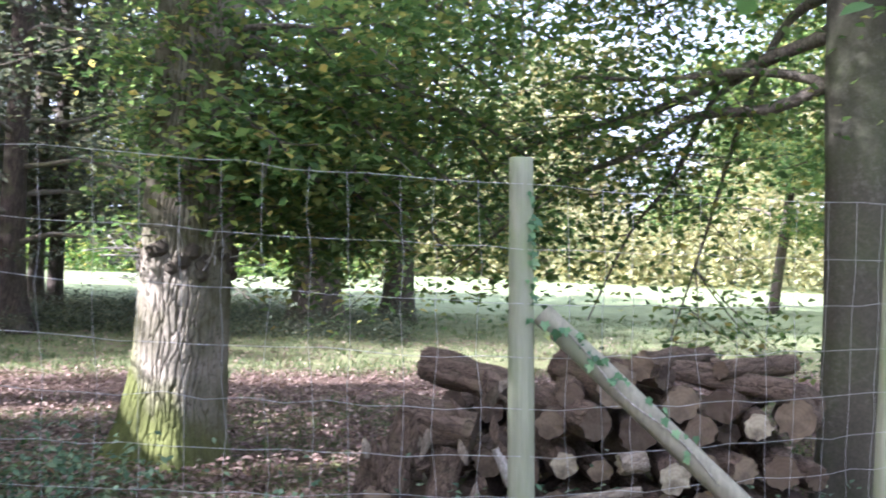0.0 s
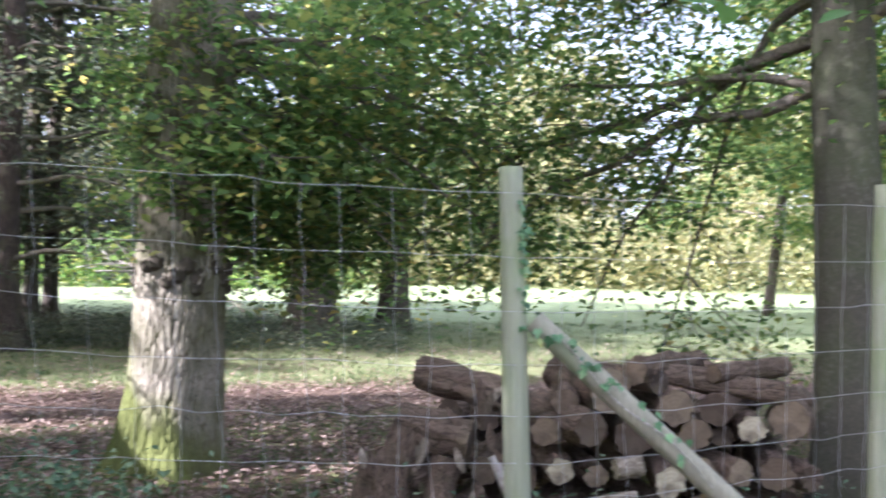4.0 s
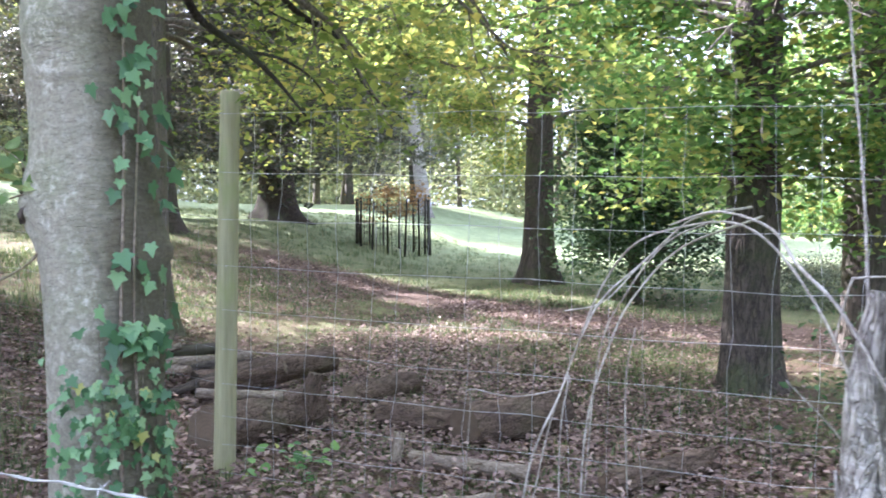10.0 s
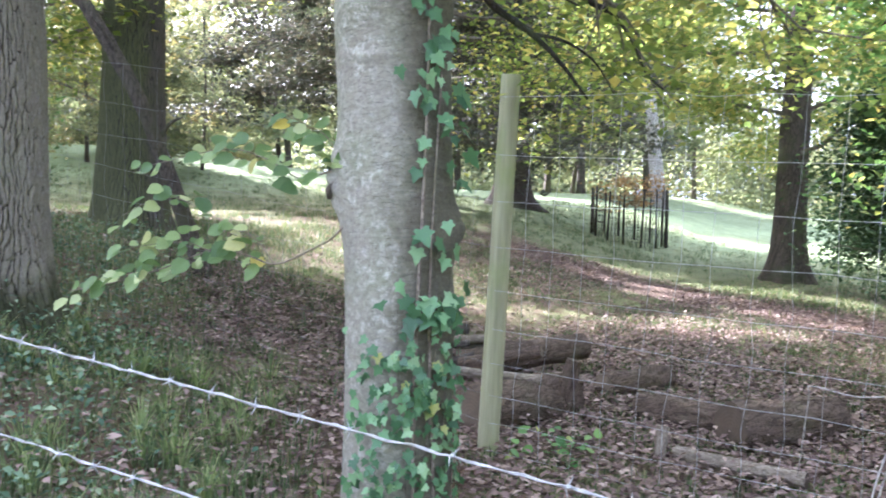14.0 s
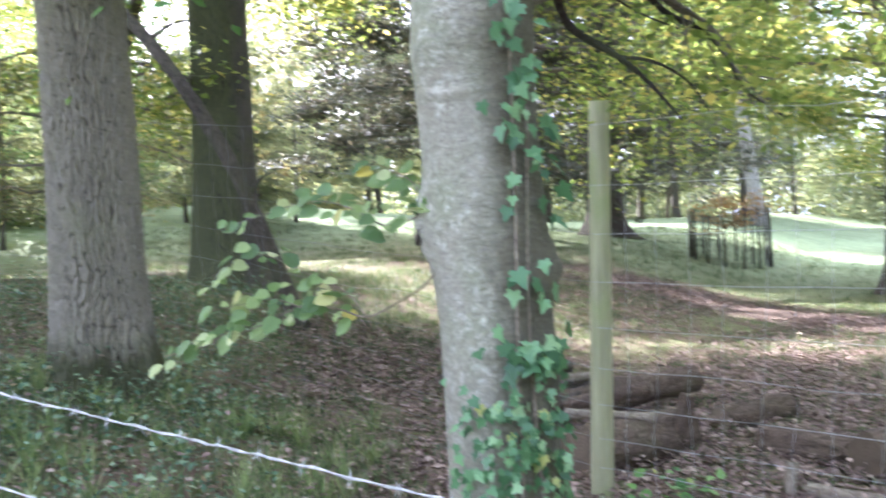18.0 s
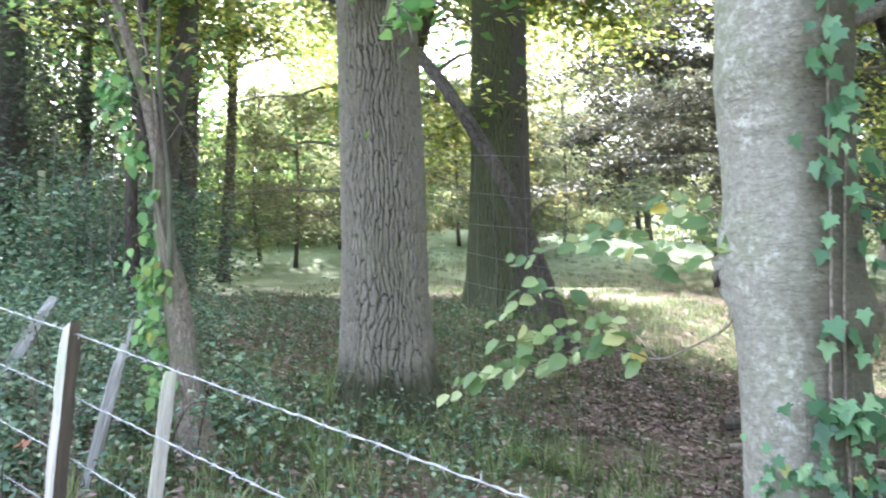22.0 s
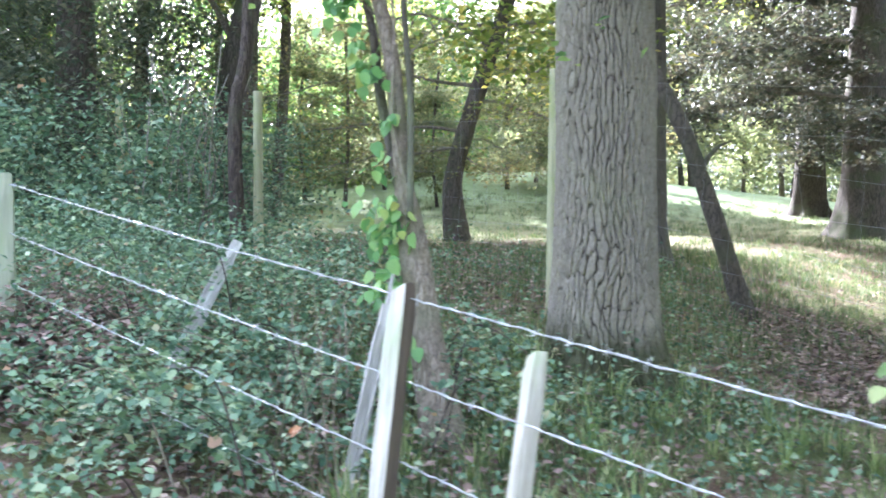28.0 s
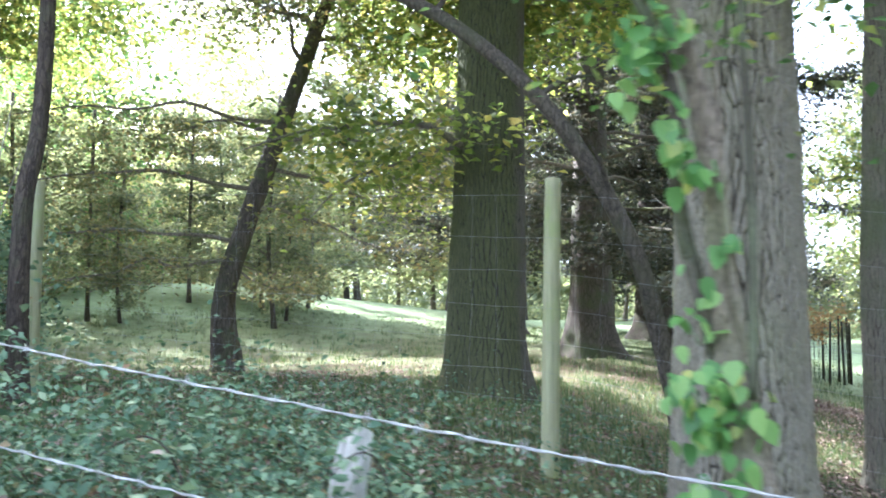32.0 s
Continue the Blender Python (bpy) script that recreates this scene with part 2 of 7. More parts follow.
M_POST_GREY = timber("grey_post_wood", (0.24, 0.25, 0.165), (0.36, 0.37, 0.26), (0.24, 0.29, 0.14), 0.45)
M_POST_WHITE = timber("bleached_post_wood", (0.27, 0.235, 0.18), (0.62, 0.58, 0.49), (0.38, 0.44, 0.25), 0.42)
M_STRUT = timber("strut_wood", (0.20, 0.185, 0.135), (0.32, 0.30, 0.22), (0.21, 0.235, 0.14), 0.3)
M_SPLINTER = timber("splintered_grey_wood", (0.17, 0.155, 0.135), (0.46, 0.44, 0.40), (0.22, 0.24, 0.17), 0.1)
M_POST_BROWN = timber("brown_post_wood", (0.05, 0.037, 0.025), (0.14, 0.105, 0.072), (0.11, 0.11, 0.06), 0.1)


def metal_mat(name, shade):
    mat, nt, ns, ln, b = nodes_of(name)
    n = noise_tex(nt, 50, 3)
    lo, hi = shade
    ln.new(ramp(nt, n, [(0.3, (lo, lo * 0.97, lo * 0.93)), (0.7, (hi, hi, hi * 0.98))]), b.inputs["Base Color"])
    b.inputs["Metallic"].default_value = 0.35
    b.inputs["Roughness"].default_value = 0.45
    return mat


M_WIRE = metal_mat("galvanised_wire", (0.30, 0.58))
# Same netting wire in a darker grey, for the far bays.
M_WIRE_DULL = metal_mat("dull_wire", (0.17, 0.34))


def cut_mat(name, stops):
    mat, nt, ns, ln, b = nodes_of(name)
    tc = ns.new("ShaderNodeTexCoord")
    w = ns.new("ShaderNodeTexWave")
    w.wave_type, w.rings_direction = "RINGS", "Z"
    w.inputs["Scale"].default_value, w.inputs["Distortion"].default_value = 14, 2.5
    w.inputs["Detail"].default_value = 3
    ln.new(tc.outputs["Object"], w.inputs["Vector"])
    n = noise_tex(nt, 9, 5)
    oi = ns.new("ShaderNodeObjectInfo")
    base = ramp(nt, oi.outputs["Random"], stops)
    col = mix(nt, 0.16, base, ramp(nt, w.outputs[0], [(0.2, (0.3, 0.3, 0.3)), (0.8, (0.7, 0.7, 0.7))]), "OVERLAY")
    col = mix(nt, ramp(nt, n, [(0.45, (0, 0, 0)), (0.7, (1, 1, 1))]), col, (0.10, 0.075, 0.05))
    ln.new(col, b.inputs["Base Color"])
    b.inputs["Roughness"].default_value = 0.9
    bump(nt, b, n, 0.8, 0.02)
    return mat


M_CUT = cut_mat("cut_wood", [(0.0, (0.03, 0.02, 0.013)), (0.35, (0.075, 0.05, 0.032)), (0.7, (0.14, 0.10, 0.065)), (1.0, (0.23, 0.175, 0.115))])
M_CUT_PALE = cut_mat("fresh_cut_wood", [(0.0, (0.34, 0.29, 0.20)), (1.0, (0.46, 0.40, 0.28))])

GREENS = [(0.0, (0.046, 0.085, 0.033)), (0.35, (0.08, 0.135, 0.05)), (0.7, (0.135, 0.19, 0.066)), (0.93, (0.20, 0.21, 0.07)), (1.0, (0.32, 0.25, 0.09))]
YELLOWS = [(0.0, (0.07, 0.10, 0.03)), (0.45, (0.13, 0.165, 0.045)), (0.8, (0.20, 0.21, 0.06)), (1.0, (0.36, 0.29, 0.09))]
BRONZE = [(0.0, (0.09, 0.10, 0.05)), (0.5, (0.14, 0.14, 0.065)), (0.85, (0.19, 0.165, 0.08)), (1.0, (0.26, 0.19, 0.09))]
DARKS = [(0.0, (0.055, 0.072, 0.05)), (0.6, (0.10, 0.12, 0.08)), (1.0, (0.18, 0.17, 0.115))]
UNDER = [(0.0, (0.055, 0.10, 0.062)), (0.45, (0.12, 0.19, 0.115)), (0.82, (0.215, 0.30, 0.18)), (0.96, (0.30, 0.35, 0.21)), (1.0, (0.26, 0.15, 0.08))]
LITTER = [(0.0, (0.105, 0.068, 0.056)), (0.5, (0.205, 0.142, 0.118)), (0.86, (0.30, 0.215, 0.178)), (1.0, (0.48, 0.37, 0.30))]
L_GREEN = leaf_mat("green_leaves", GREENS, 0.60, 0.5, 2.1)
L_YELLOW = leaf_mat("yellowing_leaves", YELLOWS, 0.62, 0.6, 2.2)
# Far leaves are lightened, with the haze of distance put into their colour.
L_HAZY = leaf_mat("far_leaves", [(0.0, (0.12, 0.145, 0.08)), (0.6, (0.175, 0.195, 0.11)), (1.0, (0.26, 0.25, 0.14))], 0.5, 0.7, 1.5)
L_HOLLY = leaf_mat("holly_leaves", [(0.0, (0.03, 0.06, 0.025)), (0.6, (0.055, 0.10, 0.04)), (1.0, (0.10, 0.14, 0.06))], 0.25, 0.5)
# Paled further for far woods: haze and glare put into the leaf colour.
L_PALE = leaf_mat("haze_paled_leaves", [(0.0, (0.20, 0.22, 0.12)), (0.6, (0.30, 0.30, 0.17)), (1.0, (0.42, 0.37, 0.20))], 0.5, 0.7, 1.5)
L_YEW = leaf_mat("yew_sprays", [(0.0, (0.045, 0.052, 0.038)), (0.6, (0.075, 0.08, 0.058)), (1.0, (0.125, 0.105, 0.08))], 0.25, 0.6)
L_FRESH = leaf_mat("bright_leaves", [(0.0, (0.065, 0.125, 0.04)), (0.5, (0.12, 0.20, 0.062)), (0.85, (0.22, 0.27, 0.085)), (1.0, (0.36, 0.31, 0.09))], 0.56, 0.55, 2.0)
L_BRONZE = leaf_mat("bronze_leaves", BRONZE, 0.5, 0.6, 1.6)
L_DARK = leaf_mat("needle_sprays", DARKS, 0.35, 0.6)
L_UNDER = leaf_mat("bramble_leaves", UNDER, 0.25, 0.5)
L_LITTER = leaf_mat("fallen_leaves", LITTER, 0.1, 0.7)
L_GRASS = leaf_mat("grass_blades", [(0.0, (0.06, 0.09, 0.042)), (0.5, (0.105, 0.145, 0.062)), (0.82, (0.165, 0.195, 0.09)), (1.0, (0.30, 0.26, 0.16))], 0.3)
L_TUSSOCK = leaf_mat("tussock_blades", [(0.0, (0.10, 0.15, 0.06)), (0.5, (0.20, 0.27, 0.10)), (0.85, (0.31, 0.36, 0.15)), (1.0, (0.46, 0.42, 0.25))], 0.3)
L_IVY = leaf_object_mat("ivy_leaf_green", [(0.0, (0.045, 0.11, 0.045)), (0.45, (0.095, 0.205, 0.085)), (0.85, (0.19, 0.34, 0.15)), (0.97, (0.30, 0.44, 0.22)), (1.0, (0.36, 0.36, 0.10))], 0.3)
L_BEECHLEAF = leaf_object_mat("pale_beech_leaf", [(0.0, (0.085, 0.15, 0.05)), (0.45, (0.18, 0.27, 0.085)), (0.8, (0.32, 0.40, 0.155)), (0.93, (0.44, 0.48, 0.21)), (1.0, (0.60, 0.47, 0.08))], 0.4)
L_CLIMB = leaf_object_mat("climber_leaf", [(0.0, (0.09, 0.20, 0.06)), (0.5, (0.17, 0.34, 0.09)), (0.9, (0.27, 0.42, 0.12)), (1.0, (0.42, 0.42, 0.10))], 0.45)


def rise(x, y):
    """Height of the ground: level by the fence, a low bank towards the wood."""
    s = -0.6 * x - 0.8 * y
    u = np.clip((s - 2.2) / 6.8, 0, 1)
    v = np.clip((-x - 19.0) / 22.0, 0, 1)
    return 0.95 * u * u * (3 - 2 * u) + 2.0 * v * v * (3 - 2 * v) * np.clip((16 - y) / 18.0, 0.35, 1)


TRACK_A, TRACK_B = Vector((-17.0, 5.6, 0)), Vector((-1.0, 9.9, 0))


def ground_mat():
    """Grass with fallen leaves, and a bare leaf-strewn track across it."""
    mat, nt, ns, ln, b = nodes_of("park_ground")
    tc = ns.new("ShaderNodeTexCoord")

    def math_node(op, a, c):
        n = ns.new("ShaderNodeMath")
        n.operation = op
        for i, v in enumerate((a, c)):
            if isinstance(v, (int, float)):
                n.inputs[i].default_value = v
            else:
                ln.new(v, n.inputs[i])
        return n.outputs[0]

    sep = ns.new("ShaderNodeSeparateXYZ")
    ln.new(tc.outputs["Object"], sep.inputs[0])
    d = (TRACK_B - TRACK_A).normalized()
    off = math_node("ADD", math_node("MULTIPLY", sep.outputs[0], -d.y), math_node("MULTIPLY", sep.outputs[1], d.x))
    off = math_node("SUBTRACT", off, -d.y * TRACK_A.x + d.x * TRACK_A.y)
    wob = noise_tex(nt, 0.45, 3)
    off = math_node("ADD", off, math_node("MULTIPLY", math_node("SUBTRACT", wob, 0.5), 2.2))
    beyond = ramp(nt, math_node("MULTIPLY", off, 0.2), [(0.20, (0, 0, 0)), (0.34, (1, 1, 1))])
    track = ramp(nt, math_node("ABSOLUTE", off, 0), [(0.75, (1, 1, 1)), (1.35, (0, 0, 0))])
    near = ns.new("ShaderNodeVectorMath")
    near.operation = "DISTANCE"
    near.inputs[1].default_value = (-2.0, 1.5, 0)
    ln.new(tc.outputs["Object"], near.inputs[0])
    # Grass pales with distance: the far field's sunlight put into its colour.
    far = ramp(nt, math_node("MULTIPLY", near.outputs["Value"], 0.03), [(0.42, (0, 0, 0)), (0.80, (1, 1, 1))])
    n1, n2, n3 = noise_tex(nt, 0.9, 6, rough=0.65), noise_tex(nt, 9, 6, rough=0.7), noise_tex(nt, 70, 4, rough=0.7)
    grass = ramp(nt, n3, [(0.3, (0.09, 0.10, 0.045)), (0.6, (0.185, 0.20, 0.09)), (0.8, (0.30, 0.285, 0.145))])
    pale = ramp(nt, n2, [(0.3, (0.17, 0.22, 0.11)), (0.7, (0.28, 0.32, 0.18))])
    # The strip beyond the track is lightened a little as well, for its sun.
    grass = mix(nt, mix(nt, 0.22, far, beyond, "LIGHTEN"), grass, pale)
    grass = mix(nt, 0.75, grass, ramp(nt, mix(nt, 0.5, noise_tex(nt, 0.28, 4), noise_tex(nt, 2.6, 5, rough=0.7)), [(0.36, (0.30, 0.28, 0.24)), (0.62, (0.66, 0.67, 0.64))]), "OVERLAY")
    soil = ramp(nt, n3, [(0.3, (0.055, 0.038, 0.028)), (0.55, (0.15, 0.10, 0.07)), (0.75, (0.26, 0.18, 0.13))])
    dirt = ramp(nt, mix(nt, 0.5, n1, n2), [(0.42, (0, 0, 0)), (0.55, (1, 1, 1))])
    inv = ns.new("ShaderNodeInvert")
    ln.new(far, inv.inputs[1])
    open_side = ns.new("ShaderNodeInvert")
    ln.new(beyond, open_side.inputs[1])
    litter = mix(nt, 1.0, mix(nt, 1.0, dirt, inv.outputs[0], "MULTIPLY"), mix(nt, 0.75, (1.0, 1.0, 1.0), open_side.outputs[0]), "MULTIPLY")
    col = mix(nt, litter, grass, soil)
    west = ns.new("ShaderNodeMapRange")
    west.inputs["From Min"].default_value, west.inputs["From Max"].default_value = -19.0, -16.0
    ln.new(sep.outputs[0], west.inputs["Value"])
    track = mix(nt, 1.0, track, west.outputs[0], "MULTIPLY")
    path = ramp(nt, n3, [(0.3, (0.075, 0.05, 0.037)), (0.55, (0.15, 0.104, 0.078)), (0.75, (0.24, 0.175, 0.135))])
    col = mix(nt, track, col, path)
    ln.new(col, b.inputs["Base Color"])
    b.inputs["Roughness"].default_value = 0.95
    b.inputs["Specular IOR Level"].default_value = 0.1
    bump(nt, b, mix(nt, 0.5, n2, n3), 0.8, 0.05)
    return mat


# ---- mesh helpers ----


def mesh_from(name, verts, faces, mats, smooth=True, index=None):
    """A mesh from arrays: verts (n, 3), faces (m, 3 or 4)."""
    verts, faces = np.asarray(verts, np.float32), np.asarray(faces, np.int32)
    me = bpy.data.meshes.new(name)
    k = faces.shape[1]
    me.vertices.add(len(verts))
    me.vertices.foreach_set("co", verts.ravel())
    me.loops.add(faces.size)
    me.loops.foreach_set("vertex_index", faces.ravel())
    me.polygons.add(len(faces))
    me.polygons.foreach_set("loop_start", np.arange(0, faces.size, k, dtype=np.int32))
    if smooth:
        me.polygons.foreach_set("use_smooth", np.ones(len(faces), bool))
    for m in (mats if isinstance(mats, (list, tuple)) else [mats]):
        me.materials.append(m)
    if index is not None:
        me.polygons.foreach_set("material_index", np.asarray(index, np.int32))
    me.update(calc_edges=True)
    return me


def part(name, me, parent, label="", kind=""):
    ob = new(name, me)
    ob.parent = parent
    tagged(ob, label=label, kind=kind)
    return ob


def thing(name, label, category, group="", kind="", at=(0, 0, 0)):
    ob = new(name)
    ob.empty_display_size = 0.2
    ob.matrix_world = Matrix.Translation(at)
    return tagged(ob, label, category, group, kind)


def fbm(p, octaves=3):
    v, a = 0.0, 1.0
    for _ in range(octaves):
        v += a * noise.noise(p)
        p, a = p * 2.1, a * 0.5
    return v


def tube(path, radii, seg=10, cap=True, rough=0.0, grain=3.0, flare=0.0, furrow=0.0, seed=0.0):
    """A stem along a path: verts and quads. flare: buttressed foot; furrow: depth of the bark's ridges."""
    path = [Vector(p) for p in path]
    n = len(path)
    verts, faces = [], []
    side = Vector((1, 0, 0))
    for i, p in enumerate(path):
        t = (path[min(i + 1, n - 1)] - path[max(i - 1, 0)]).normalized()
        side = (side - t * side.dot(t))
        if side.length < 1e-4:
            side = t.orthogonal()
        side.normalize()
        up = t.cross(side)
        along = (p - path[0]).length
        for k in range(seg):
            a = 2 * math.pi * k / seg
            o = side * math.cos(a) + up * math.sin(a)
            r = radii[i]
            if rough:
                r *= 1 + rough * fbm(Vector((o.x * grain, o.y * grain, along * grain * 0.5 + seed)))
            if flare:
                f = math.exp(-along / 0.32)
                r *= 1 + flare * f * (1 + 0.55 * math.sin(a * 5 + seed) + 0.3 * math.sin(a * 3 + 1.7 * seed))
            if furrow:
                q = Vector((o.x * 9, o.y * 9, along * 5.5 + seed))
                q += Vector((0.5, 0.5, 0)) * noise.noise(q * 0.4)
                r -= furrow * (1 - min(1.0, abs(noise.noise(q)) * 4.5)) * 0.6 + furrow * 0.2 * noise.noise(q * 2.3)
            verts.append(p + o * r)
    for i in range(n - 1):
        for k in range(seg):
            a, b = i * seg + k, i * seg + (k + 1) % seg
            faces.append((a, b, b + seg, a + seg))
    if cap:
        for ring, turn in ((0, -1), (n - 1, 1)):
            c = len(verts)
            verts.append(path[0 if ring == 0 else -1])
            for k in range(seg):
                a, b = ring * seg + k, ring * seg + (k + 1) % seg
                faces.append((b, a, c, c) if turn < 0 else (a, b, c, c))
    return verts, faces


def wave_noise(u, v, seed, octaves=3):
    """Smooth wandering values over u (angle) and v (height), closed round the stem."""
    out = np.zeros(np.broadcast(u, v).shape)
    r = np.random.default_rng(int(abs(seed) * 1000) + 5)
    for o in range(octaves):
        for _ in range(4):
            k = int(r.integers(1, 4)) * 2 ** o
            out = out + np.sin(k * u + r.uniform(-4, 4) * 2 ** o * v + r.uniform(0, 6.28)) * 0.5 ** o * 0.3
    return out


def net_noise(u, v, cols, rows, r):
    """Gradient noise over a grid that closes after cols cells of u."""
    ang = r.uniform(0, 2 * math.pi, (rows + 3, cols))
    iu, iv = np.floor(u).astype(int), np.floor(v).astype(int)
    fu, fv = u - iu, v - iv
    su, sv = fu * fu * (3 - 2 * fu), fv * fv * (3 - 2 * fv)

    def corner(du, dv):
        g = ang[np.clip(iv + dv, 0, rows + 2), (iu + du) % cols]
        return np.cos(g) * (fu - du) + np.sin(g) * (fv - dv)

    low = corner(0, 0) * (1 - su) + corner(1, 0) * su
    high = corner(0, 1) * (1 - su) + corner(1, 1) * su
    return low * (1 - sv) + high * sv


def furrowed_trunk(name, path, radii, mat, ridge, flare=0.3, rough=0.05, seed=0.0, fine_top=4.2, foot_turn=0.0, swell=(), row=0.085):
    """A trunk whose bark is a net of long lens-shaped plates with furrows between them. ridge: width, length, depth."""
    width, length, depth = ridge
    zs = np.array([p.z for p in path])
    xs, ys = np.array([p.x for p in path]), np.array([p.y for p in path])
    zz = np.concatenate([np.arange(zs[0], min(fine_top, zs[-1]), length * row), np.linspace(min(fine_top, zs[-1]), zs[-1], 24)])
    px, py, rad = np.interp(zz, zs, xs), np.interp(zz, zs, ys), np.interp(zz, zs, radii)
    cols = max(8, round(2 * math.pi * radii[len(radii) // 5] / width))
    seg = min(440, max(128, cols * 8))
    a = np.linspace(0, 2 * math.pi, seg, endpoint=False)[None, :]
    v = (zz - zs[0])[:, None] / length
    u = a / (2 * math.pi) * cols + 0.55 * wave_noise(a, v * 0.35, seed + 1) + 0.22 * wave_noise(a * 5, v * 1.3, seed + 2)
    v = v + 0.30 * wave_noise(a * 7, v * 0.7, seed + 3)
    r = np.random.default_rng(int(abs(seed) * 997) + 11)
    rows = int(v.max()) + 6
    jx, jy = r.uniform(-0.44, 0.44, (rows + 4, cols)), r.uniform(-0.46, 0.46, (rows + 4, cols))
    lift = r.uniform(-0.22, 0.10, (rows + 4, cols))
    near, nx, ny, h1 = np.full(u.shape, 9.0), np.zeros(u.shape), np.zeros(u.shape), np.zeros(u.shape)
    cu, cv = np.floor(u).astype(int), np.floor(v).astype(int)
    around = []
    for dv in (-1, 0, 1):
        for du in (-2, -1, 0, 1, 2):
            ku, kv = cu + du, cv + dv
            ri, ci = np.clip(kv + 2, 0, rows + 3), ku % cols
            ox = ku + 0.5 + 0.5 * (kv % 2) + jx[ri, ci] - u
            oy = kv + 0.5 + jy[ri, ci] - v
            d = ox * ox + oy * oy * 0.7
            closer = d < near
            nx, ny, h1 = np.where(closer, ox, nx), np.where(closer, oy, ny), np.where(closer, lift[ri, ci], h1)
            near = np.minimum(near, d)
            around.append((ox, oy))
    edge = np.full(u.shape, 9.0)
    for ox, oy in around:
        dx, dy = ox - nx, (oy - ny) * 0.7
        size = np.sqrt((dx / width) ** 2 + (dy / length) ** 2)
        dist = (0.5 * (ox + nx) * dx + 0.5 * (oy + ny) * dy) / np.maximum(size, 1e-6)
        edge = np.where((np.abs(dx) + np.abs(dy)) > 1e-5, np.minimum(edge, dist), edge)
    fine = np.abs(net_noise(u * 2.0, np.maximum(v, 0) * 3.0, cols * 2, rows * 4 + 4, r))
    gap = width * (0.10 + 0.22 * np.abs(net_noise(u * 1.0, np.maximum(v, 0), cols, rows + 4, r)))
    e = np.clip((edge - 0.001) / gap, 0, 1)
    plate = e * e * (3 - 2 * e) * (0.86 + 0.5 * fine) + h1 * e * 0.8
    along = (zz - zs[0])[:, None]
    rr = rad[:, None] * (1 + rough * wave_noise(a, along * 0.7, seed + 4))
    rr = rr * (1 + flare * np.exp(-along / 0.30) * (1 + 0.5 * np.sin(a * 5 + seed) + 0.35 * np.sin(a * 3 + 1.7 * seed) + 0.5 * np.cos(a - foot_turn)))
    for at_a, at_z, out_r, da, dz in swell:
        off = (a - at_a + math.pi) % (2 * math.pi) - math.pi
        hump = np.exp(-(off / da) ** 2 - ((zz[:, None] - at_z) / dz) ** 2)
        rr = rr + out_r * hump * (1 + 0.12 * np.sin(off * 14 + zz[:, None] * 60))
    rr = rr - depth * (1 - plate) + depth * 0.10 * r.normal(0, 1, u.shape)
    verts = np.stack([px[:, None] + np.cos(a) * rr, py[:, None] + np.sin(a) * rr, zz[:, None] + 0 * rr], -1).reshape(-1, 3)
    n = len(zz)
    i, k = np.meshgrid(np.arange(n - 1), np.arange(seg), indexing="ij")
    p, q = i * seg + k, i * seg + (k + 1) % seg
    me = mesh_from(name, verts, np.stack([p, q, q + seg, p + seg], -1).reshape(-1, 4), mat)
    # Plate height, by which the bark colour darkens the furrows.
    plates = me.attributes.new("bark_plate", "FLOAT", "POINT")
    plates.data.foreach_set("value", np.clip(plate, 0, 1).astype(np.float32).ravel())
    return me


def stem_mesh(name, path, radii, mat, seg=10, **kw):
    v, f = tube(path, radii, seg, **kw)
    me = bpy.data.meshes.new(name)
    me.from_pydata(v, [], [tuple(dict.fromkeys(q)) for q in f])
    me.materials.append(mat)
    me.polygons.foreach_set("use_smooth", [True] * len(me.polygons))
    return me


def bend(points, n=10):
    """A smooth line through a few points (Catmull-Rom), n steps between each two."""
    p = [Vector(q) for q in points]
    p = [p[0] * 2 - p[1]] + p + [p[-1] * 2 - p[-2]]
    out = []
    for i in range(1, len(p) - 2):
        for k in range(n):
            t = k / n
            a, b, c, d = p[i - 1], p[i], p[i + 1], p[i + 2]
            out.append(0.5 * (2 * b + (c - a) * t + (2 * a - 5 * b + 4 * c - d) * t * t + (3 * b - a - 3 * c + d) * t ** 3))
    return out + [p[-2]]


rng = np.random.default_rng(7)


def leaf_sheet(name, centres, size, mat, flat=0.6, aspect=0.68, droop=0.15):
    """One leaf, a folded blade, at every centre."""
    c = np.asarray(centres, np.float32)
    n = len(c)
    nrm = rng.normal(0, 1, (n, 3)).astype(np.float32)
    nrm[:, 2] = np.abs(nrm[:, 2]) + flat * 2.2
    nrm /= np.linalg.norm(nrm, axis=1, keepdims=True)
    d = rng.normal(0, 1, (n, 3)).astype(np.float32)
    d[:, 2] -= droop
    d -= nrm * (d * nrm).sum(1, keepdims=True)
    d /= np.linalg.norm(d, axis=1, keepdims=True) + 1e-6
    w = np.cross(nrm, d)
    s = (size * rng.uniform(0.6, 1.25, (n, 1))).astype(np.float32)
    v = np.empty((n, 4, 3), np.float32)
    v[:, 0] = c - d * s * 0.5
    v[:, 1] = c + w * s * aspect * 0.5 + nrm * s * 0.10
    v[:, 2] = c + d * s * 0.5 - nrm * s * 0.08
    v[:, 3] = c - w * s * aspect * 0.5 + nrm * s * 0.10
    idx = np.arange(n, dtype=np.int32)[:, None] * 4
    faces = np.concatenate([idx + [[0, 1, 2]], idx + [[0, 2, 3]]], 0)
    return mesh_from(name, v.reshape(-1, 3), faces, mat, smooth=False)


